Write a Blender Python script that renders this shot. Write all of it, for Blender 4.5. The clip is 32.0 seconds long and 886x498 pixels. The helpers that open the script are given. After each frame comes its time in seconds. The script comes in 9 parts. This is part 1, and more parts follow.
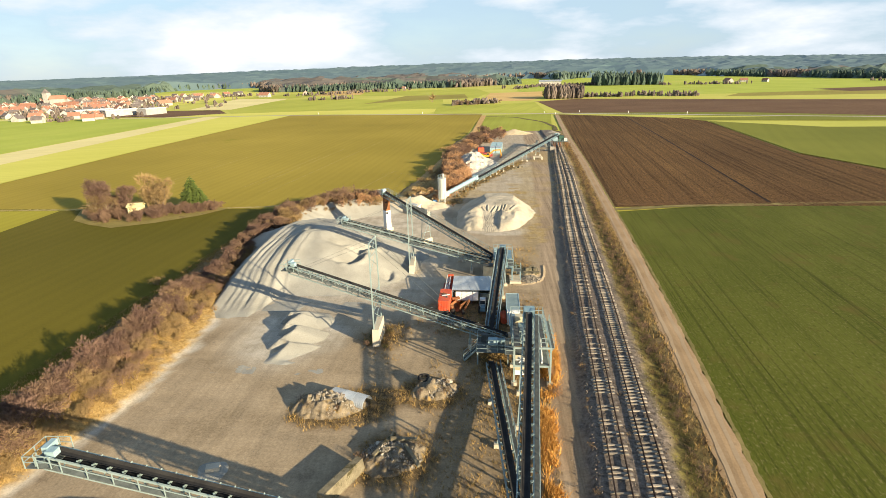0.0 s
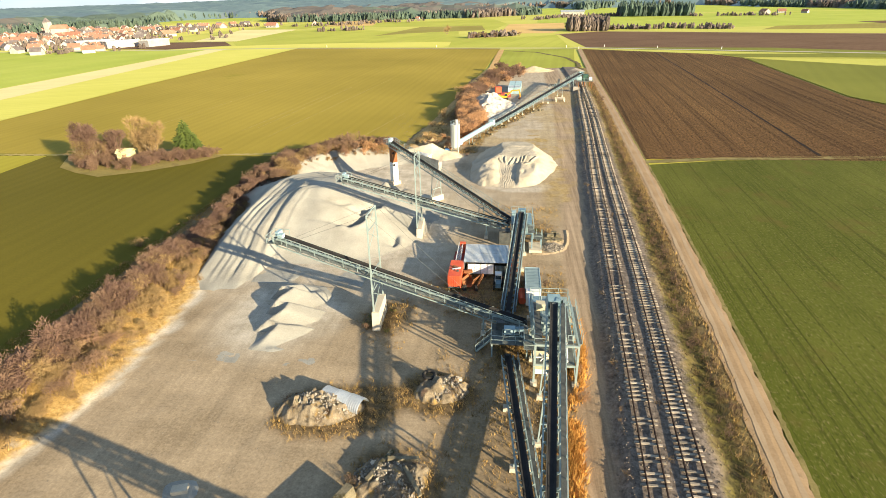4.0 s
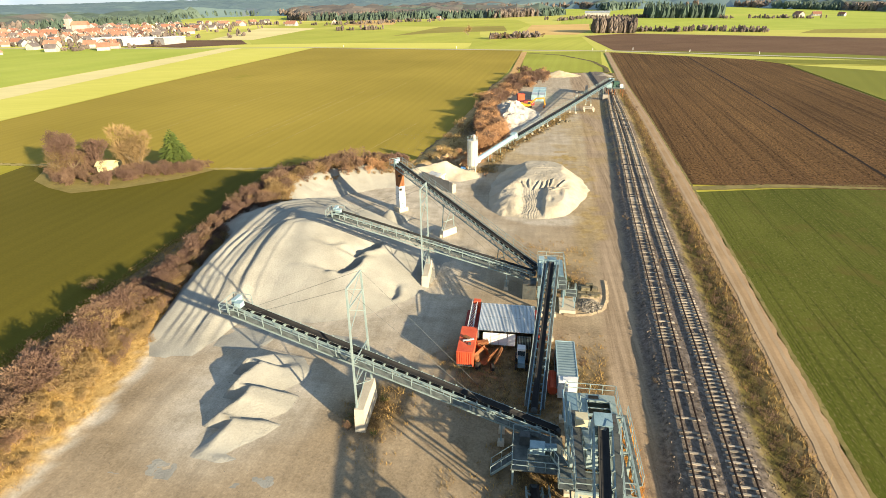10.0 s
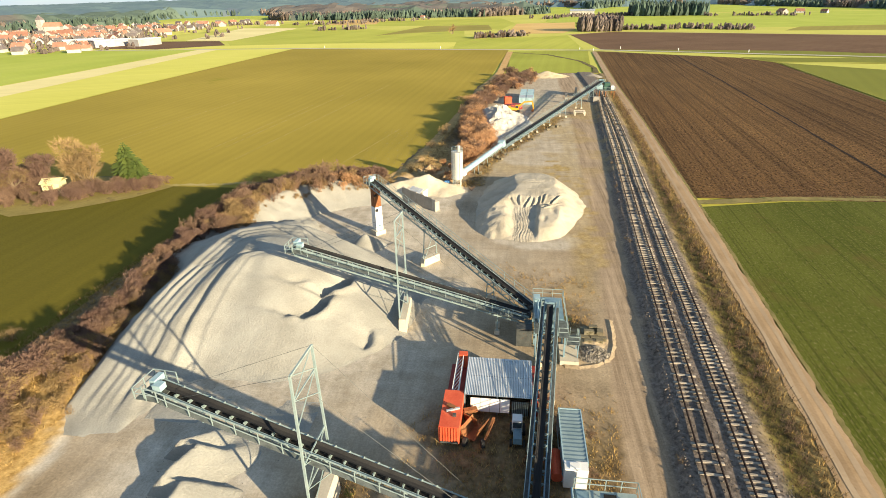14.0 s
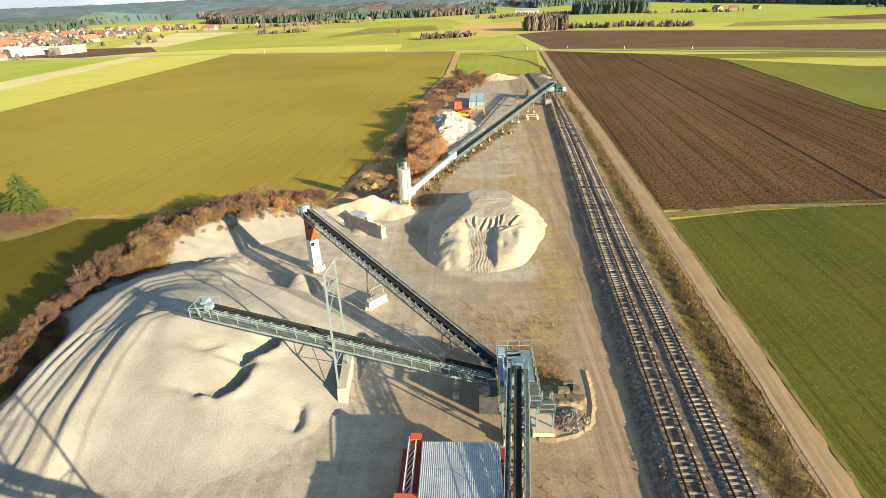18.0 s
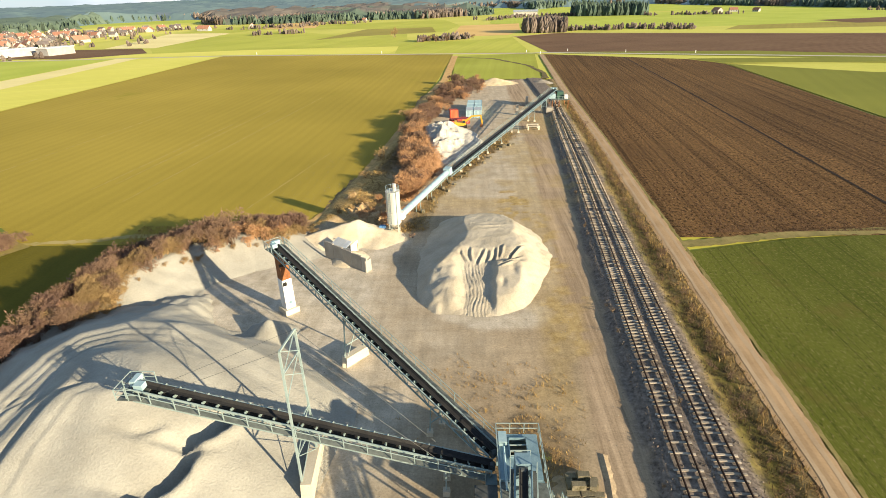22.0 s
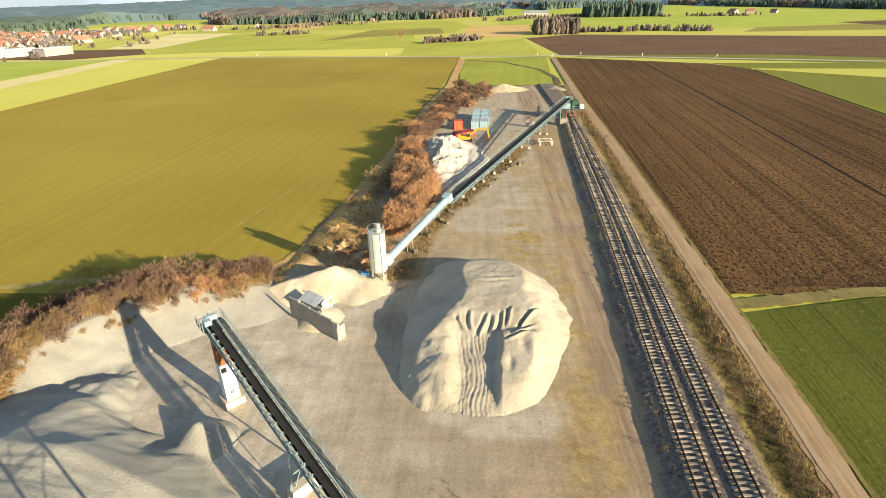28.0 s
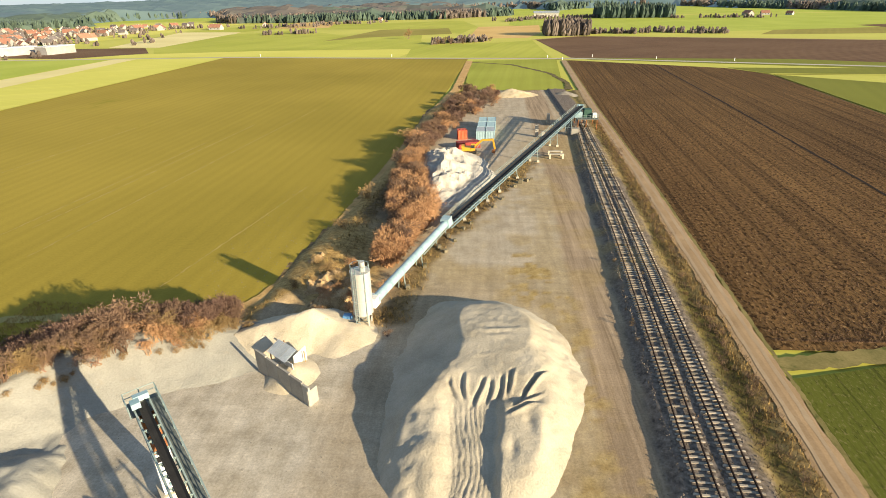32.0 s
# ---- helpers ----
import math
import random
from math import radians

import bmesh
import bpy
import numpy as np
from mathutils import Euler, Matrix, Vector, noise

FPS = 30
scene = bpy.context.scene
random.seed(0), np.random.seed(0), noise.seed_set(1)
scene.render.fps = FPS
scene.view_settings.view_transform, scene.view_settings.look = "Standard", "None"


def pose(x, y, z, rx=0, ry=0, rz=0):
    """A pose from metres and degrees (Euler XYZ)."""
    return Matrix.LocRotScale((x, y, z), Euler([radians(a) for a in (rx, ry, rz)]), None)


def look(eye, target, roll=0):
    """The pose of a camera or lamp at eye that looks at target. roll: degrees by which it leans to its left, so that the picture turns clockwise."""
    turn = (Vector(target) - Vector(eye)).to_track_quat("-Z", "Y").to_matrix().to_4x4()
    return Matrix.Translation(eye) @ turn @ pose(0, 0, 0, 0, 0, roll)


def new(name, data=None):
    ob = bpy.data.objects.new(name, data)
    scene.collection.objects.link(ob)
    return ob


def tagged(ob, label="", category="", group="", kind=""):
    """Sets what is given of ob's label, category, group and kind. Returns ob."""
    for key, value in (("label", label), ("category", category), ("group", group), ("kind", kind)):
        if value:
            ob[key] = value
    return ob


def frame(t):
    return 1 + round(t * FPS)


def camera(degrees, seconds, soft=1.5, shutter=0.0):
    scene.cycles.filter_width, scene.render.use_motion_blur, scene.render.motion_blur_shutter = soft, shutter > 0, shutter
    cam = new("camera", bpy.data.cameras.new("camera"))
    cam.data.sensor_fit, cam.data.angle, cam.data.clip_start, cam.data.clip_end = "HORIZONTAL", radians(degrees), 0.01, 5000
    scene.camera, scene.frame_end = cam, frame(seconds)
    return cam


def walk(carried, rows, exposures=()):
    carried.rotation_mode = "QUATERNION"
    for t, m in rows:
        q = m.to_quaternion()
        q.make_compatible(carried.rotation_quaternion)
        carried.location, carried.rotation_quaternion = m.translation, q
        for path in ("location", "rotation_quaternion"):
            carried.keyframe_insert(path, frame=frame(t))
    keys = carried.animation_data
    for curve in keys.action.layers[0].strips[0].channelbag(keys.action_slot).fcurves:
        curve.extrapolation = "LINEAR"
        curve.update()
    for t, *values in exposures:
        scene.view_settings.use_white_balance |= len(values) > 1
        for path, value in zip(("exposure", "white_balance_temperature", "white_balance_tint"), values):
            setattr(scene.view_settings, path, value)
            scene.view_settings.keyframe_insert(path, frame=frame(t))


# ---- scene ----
cam = camera(79.3, 32.0, 0.6)
PATH = [
    (0, (2.202, -4.848, 37.39), (2.018, -2.962, 36.751), -1.59),
    (0.5, (2.066, -3.232, 37.302), (1.869, -1.383, 36.568), -1.67),
    (1, (1.961, -1.696, 37.18), (1.769, 0.114, 36.351), -1.72),
    (1.5, (1.895, -0.215, 37.295), (1.694, 1.584, 36.445), -1.70),
    (2, (1.852, 1.17, 37.417), (1.651, 2.966, 36.561), -1.60),
    (3, (1.738, 3.819, 37.782), (1.525, 5.614, 36.926), -1.50),
    (3.5, (1.612, 5.287, 37.795), (1.389, 7.083, 36.944), -1.52),
    (5.5, (1.105, 11.322, 37.618), (0.865, 13.113, 36.761), -1.23),
    (6, (1.114, 12.756, 37.594), (0.87, 14.548, 36.739), -1.21),
    (7, (0.895, 15.601, 37.811), (0.638, 17.389, 36.953), -1.17),
    (8, (0.647, 18.713, 37.624), (0.378, 20.5, 36.768), -1.14),
    (9, (0.278, 21.863, 37.527), (0.0, 23.65, 36.673), -1.05),
    (10, (0.07, 24.721, 37.533), (-0.22, 26.507, 36.681), -0.99),
    (11, (0.001, 27.274, 37.437), (-0.3, 29.058, 36.583), -0.91),
    (11.5, (-0.12, 28.762, 37.451), (-0.421, 30.543, 36.593), -0.91),
    (12, (-0.263, 30.323, 37.468), (-0.563, 32.106, 36.613), -0.96),
    (12.5, (-0.395, 31.86, 37.484), (-0.683, 33.644, 36.628), -1.03),
    (13, (-0.562, 33.378, 37.488), (-0.84, 35.164, 36.631), -1.12),
    (14, (-0.668, 36.392, 37.317), (-0.914, 38.183, 36.461), -1.26),
    (14.5, (-0.513, 37.934, 37.359), (-0.736, 39.725, 36.499), -1.26),
    (16.5, (-0.16, 44.078, 37.187), (-0.3, 45.876, 36.323), -1.40),
    (17, (-0.217, 45.576, 37.166), (-0.343, 47.377, 36.307), -1.59),
    (17.5, (-0.395, 46.962, 37.188), (-0.501, 48.765, 36.33), -1.76),
    (18, (-0.515, 48.305, 37.244), (-0.604, 50.109, 36.386), -1.90),
    (19, (-0.552, 50.968, 37.303), (-0.646, 52.773, 36.446), -2.00),
    (20, (-0.445, 53.784, 37.531), (-0.536, 55.587, 36.671), -1.74),
    (21, (-0.444, 56.743, 37.672), (-0.542, 58.547, 36.814), -1.62),
    (22, (-0.101, 59.643, 37.565), (-0.181, 61.449, 36.709), -1.69),
    (22.5, (-0.054, 61.149, 37.551), (-0.126, 62.955, 36.694), -1.68),
    (23, (-0.055, 62.693, 37.563), (-0.126, 64.498, 36.704), -1.66),
    (24, (0.084, 65.705, 37.313), (0.004, 67.511, 36.456), -1.63),
    (25, (0.391, 68.826, 37.318), (0.305, 70.631, 36.46), -1.54),
    (25.5, (0.555, 70.345, 37.321), (0.466, 72.149, 36.462), -1.51),
    (27.5, (0.991, 76.447, 37.214), (0.887, 78.252, 36.359), -1.53),
    (28, (1.146, 77.968, 37.253), (1.037, 79.773, 36.399), -1.54),
    (29, (1.355, 80.842, 37.215), (1.239, 82.646, 36.36), -1.50),
    (30, (1.661, 83.768, 37.381), (1.534, 85.571, 36.524), -1.54),
    (31, (1.939, 86.56, 37.374), (1.809, 88.363, 36.517), -1.37),
    (32, (2.097, 89.484, 37.539), (1.962, 91.287, 36.684), -1.22),
]
walk(cam, [(t, look(e, g, r)) for t, e, g, r in PATH], [(0, 1.18), (1, 1.32), (2, 1.46), (6, 1.42), (9, 1.37), (13, 1.29), (17, 1.25), (25, 1.24), (30, 1.14), (32, 1.12)])

# ---- light and sky ----
SHADE = Vector((-3.12, 2.2, -1.0))            # the way the sunlight goes
sun_az, sun_el = math.atan2(3.12, -2.2), math.atan2(1.0, math.hypot(3.12, 2.2))
world = bpy.data.worlds.new("sky")
scene.world = world
world.use_nodes = True
wn, wl = world.node_tree.nodes, world.node_tree.links
wn.clear()
sky = wn.new("ShaderNodeTexSky")
sky.sky_type, sky.sun_disc = "NISHITA", False
sky.sun_elevation, sky.sun_rotation = sun_el, sun_az
sky.air_density, sky.dust_density, sky.ozone_density, sky.altitude = 1.0, 0.6, 1.5, 500
wtc = wn.new("ShaderNodeTexCoord")
wmap = wn.new("ShaderNodeMapping")
wmap.inputs["Scale"].default_value = (1.3, 1.3, 4.5)
wno = wn.new("ShaderNodeTexNoise")
wno.inputs["Scale"].default_value, wno.inputs["Detail"].default_value, wno.inputs["Roughness"].default_value = 2.2, 7, 0.56
wra = wn.new("ShaderNodeValToRGB")
wra.color_ramp.elements[0].position, wra.color_ramp.elements[1].position = 0.30, 0.66
wmx = wn.new("ShaderNodeMix")
wmx.data_type = "RGBA"
wmx.inputs["B"].default_value = (3.0, 4.0, 5.0, 1)
wbg = wn.new("ShaderNodeBackground")
wbg.inputs["Strength"].default_value = 0.079
wout = wn.new("ShaderNodeOutputWorld")
wl.new(wtc.outputs["Generated"], wmap.inputs["Vector"])
wl.new(wmap.outputs["Vector"], wno.inputs["Vector"])
wl.new(wno.outputs["Fac"], wra.inputs["Fac"])
wse, wmr, wmu = wn.new("ShaderNodeSeparateXYZ"), wn.new("ShaderNodeMapRange"), wn.new("ShaderNodeMath")
wmr.inputs["From Min"].default_value, wmr.inputs["From Max"].default_value = 0.08, 0.42
wmr.inputs["To Min"].default_value, wmr.inputs["To Max"].default_value = 1.0, 0.12
wmu.operation = "MULTIPLY"
wl.new(wtc.outputs["Generated"], wse.inputs["Vector"])
wl.new(wse.outputs["Z"], wmr.inputs["Value"])
wl.new(wra.outputs["Color"], wmu.inputs[0])
wl.new(wmr.outputs["Result"], wmu.inputs[1])
wl.new(wmu.outputs[0], wmx.inputs["Factor"])
wl.new(sky.outputs["Color"], wmx.inputs["A"])
wra.color_ramp.elements[0].color = (0.62, 0.62, 0.62, 1)
wcl, wmc, wm2 = wn.new("ShaderNodeValToRGB"), wn.new("ShaderNodeMix"), wn.new("ShaderNodeMath")
wcl.color_ramp.elements[0].position, wcl.color_ramp.elements[1].position = 0.47, 0.62
wmc.data_type, wm2.operation = "RGBA", "MULTIPLY"
wmc.inputs["B"].default_value = (5.6, 5.8, 6.0, 1)
wl.new(wno.outputs["Fac"], wcl.inputs["Fac"])
wl.new(wcl.outputs["Color"], wm2.inputs[0])
wl.new(wmr.outputs["Result"], wm2.inputs[1])
wl.new(wm2.outputs[0], wmc.inputs["Factor"])
wl.new(wmx.outputs["Result"], wmc.inputs["A"])
wl.new(wmc.outputs["Result"], wbg.inputs["Color"])
wl.new(wbg.outputs["Background"], wout.inputs["Surface"])
sun = new("sun", bpy.data.lights.new("sun", "SUN"))
sun.data.energy, sun.data.angle, sun.data.color = 5.0, radians(0.6), (1.0, 0.83, 0.57)
sun.rotation_euler = SHADE.to_track_quat("-Z", "Y").to_euler()

# ---- materials ----


def mat(name, c1, c2, scale=1.0, fine=12.0, rough=0.85, metal=0.0, bump=0.3, depth=0.05, c3=None, spots=0.0, spot_scale=0.6, rnd=0.0, stretch=(1, 1, 1), turn=0.0, coat=0.0):
    """Two colours mixed by coarse and fine noise, an optional third in patches, bumps, and a shift by object."""
    m = bpy.data.materials.new(name)
    m.use_nodes = True
    n, l = m.node_tree.nodes, m.node_tree.links
    b = n["Principled BSDF"]
    b.inputs["Roughness"].default_value, b.inputs["Metallic"].default_value = rough, metal
    b.inputs["Specular IOR Level"].default_value = 0.3
    tc = n.new("ShaderNodeTexCoord")
    mp = n.new("ShaderNodeMapping")
    mp.inputs["Scale"].default_value = stretch
    mp.inputs["Rotation"].default_value = (0, 0, radians(turn))
    l.new(tc.outputs["Object"], mp.inputs["Vector"])
    big, small = n.new("ShaderNodeTexNoise"), n.new("ShaderNodeTexNoise")
    big.inputs["Scale"].default_value, big.inputs["Detail"].default_value = scale, 5
    small.inputs["Scale"].default_value, small.inputs["Detail"].default_value = fine, 4
    small.inputs["Roughness"].default_value = 0.65
    l.new(mp.outputs["Vector"], big.inputs["Vector"])
    l.new(mp.outputs["Vector"], small.inputs["Vector"])
    add = n.new("ShaderNodeMath")
    add.operation = "MULTIPLY_ADD"
    add.inputs[1].default_value = 0.6
    l.new(small.outputs["Fac"], add.inputs[0])
    l.new(big.outputs["Fac"], add.inputs[2])
    ramp = n.new("ShaderNodeValToRGB")
    ramp.color_ramp.elements[0].position, ramp.color_ramp.elements[1].position = 0.52, 1.05
    ramp.color_ramp.elements[0].color, ramp.color_ramp.elements[1].color = (*c1, 1), (*c2, 1)
    l.new(add.outputs[0], ramp.inputs["Fac"])
    out = ramp.outputs["Color"]
    if c3:
        pn, pr, mx = n.new("ShaderNodeTexNoise"), n.new("ShaderNodeValToRGB"), n.new("ShaderNodeMix")
        pn.inputs["Scale"].default_value, pn.inputs["Detail"].default_value, pn.inputs["Roughness"].default_value = spot_scale, 8, 0.65
        pr.color_ramp.elements[0].position, pr.color_ramp.elements[1].position = 0.62 - spots, 0.72 - spots
        mx.data_type = "RGBA"
        mx.inputs["B"].default_value = (*c3, 1)
        l.new(mp.outputs["Vector"], pn.inputs["Vector"])
        l.new(pn.outputs["Fac"], pr.inputs["Fac"])
        l.new(pr.outputs["Color"], mx.inputs["Factor"])
        l.new(out, mx.inputs["A"])
        out = mx.outputs["Result"]
    if rnd:
        oi, hs, mr = n.new("ShaderNodeObjectInfo"), n.new("ShaderNodeHueSaturation"), n.new("ShaderNodeMapRange")
        mr.inputs["To Min"].default_value, mr.inputs["To Max"].default_value = 1 - rnd, 1 + rnd
        l.new(oi.outputs["Random"], mr.inputs["Value"])
        l.new(mr.outputs["Result"], hs.inputs["Value"])
        l.new(out, hs.inputs["Color"])
        out = hs.outputs["Color"]
    l.new(out, b.inputs["Base Color"])
    if bump:
        bp = n.new("ShaderNodeBump")
        bp.inputs["Strength"].default_value, bp.inputs["Distance"].default_value = bump, depth
        l.new(small.outputs["Fac"], bp.inputs["Height"])
        l.new(bp.outputs["Normal"], b.inputs["Normal"])
    return m


def field_mat(name, c1, c2, pitch, turn, amount=0.5, bump=0.5, depth=0.08, patch=0.02, c3=None, spots=0.0, warp=1.5, fine=2.5, streak=0.15, across=0.35):
    """A field: rows of a given pitch in one direction over patchy ground."""
    m = mat(name, c1, c2, patch, fine, 0.95, 0, 0, 0, c3, spots, patch * 2.3)
    n, l = m.node_tree.nodes, m.node_tree.links
    b = n["Principled BSDF"]
    b.inputs["Specular IOR Level"].default_value = 0.1
    src = b.inputs["Base Color"].links[0].from_socket
    tc = n.new("ShaderNodeTexCoord")
    mp = n.new("ShaderNodeMapping")
    mp.inputs["Rotation"].default_value = (0, 0, radians(turn))
    wv = n.new("ShaderNodeTexWave")
    wv.inputs["Scale"].default_value = math.pi * 2 / pitch / 20
    wv.inputs["Distortion"].default_value, wv.inputs["Detail"].default_value, wv.inputs["Detail Scale"].default_value = warp, 3, 1.2
    gn = n.new("ShaderNodeTexNoise")
    gn.inputs["Scale"].default_value, gn.inputs["Detail"].default_value, gn.inputs["Roughness"].default_value = fine, 5, 0.7
    l.new(tc.outputs["Object"], mp.inputs["Vector"])
    l.new(mp.outputs["Vector"], wv.inputs["Vector"])
    l.new(mp.outputs["Vector"], gn.inputs["Vector"])
    mu = n.new("ShaderNodeMath")
    mu.operation = "MULTIPLY"
    l.new(wv.outputs["Fac"], mu.inputs[0])
    l.new(gn.outputs["Fac"], mu.inputs[1])
    mr = n.new("ShaderNodeMapRange")
    mr.inputs["From Max"].default_value = 0.6
    mr.inputs["To Min"].default_value, mr.inputs["To Max"].default_value = 1 + amount * 0.5, 1 - amount
    l.new(mu.outputs[0], mr.inputs["Value"])
    hs = n.new("ShaderNodeHueSaturation")
    # long uneven streaks along the rows
    ms, sn, sr, mm = n.new("ShaderNodeMapping"), n.new("ShaderNodeTexNoise"), n.new("ShaderNodeMapRange"), n.new("ShaderNodeMath")
    ms.inputs["Scale"].default_value = (across, across * 0.012, 1)
    sn.inputs["Scale"].default_value, sn.inputs["Detail"].default_value, sn.inputs["Roughness"].default_value = 1.0, 4, 0.75
    sr.inputs["From Min"].default_value, sr.inputs["From Max"].default_value = 0.3, 0.7
    sr.inputs["To Min"].default_value, sr.inputs["To Max"].default_value = 1 - streak, 1 + streak
    mm.operation = "MULTIPLY"
    l.new(mp.outputs["Vector"], ms.inputs["Vector"])
    l.new(ms.outputs["Vector"], sn.inputs["Vector"])
    l.new(sn.outputs["Fac"], sr.inputs["Value"])
    l.new(sr.outputs["Result"], mm.inputs[0])
    l.new(mr.outputs["Result"], mm.inputs[1])
    l.new(src, hs.inputs["Color"])
    l.new(mm.outputs[0], hs.inputs["Value"])
    l.new(hs.outputs["Color"], b.inputs["Base Color"])
    bp = n.new("ShaderNodeBump")
    bp.inputs["Strength"].default_value, bp.inputs["Distance"].default_value = bump, depth
    l.new(mu.outputs[0], bp.inputs["Height"])
    l.new(bp.outputs["Normal"], b.inputs["Normal"])
    return m


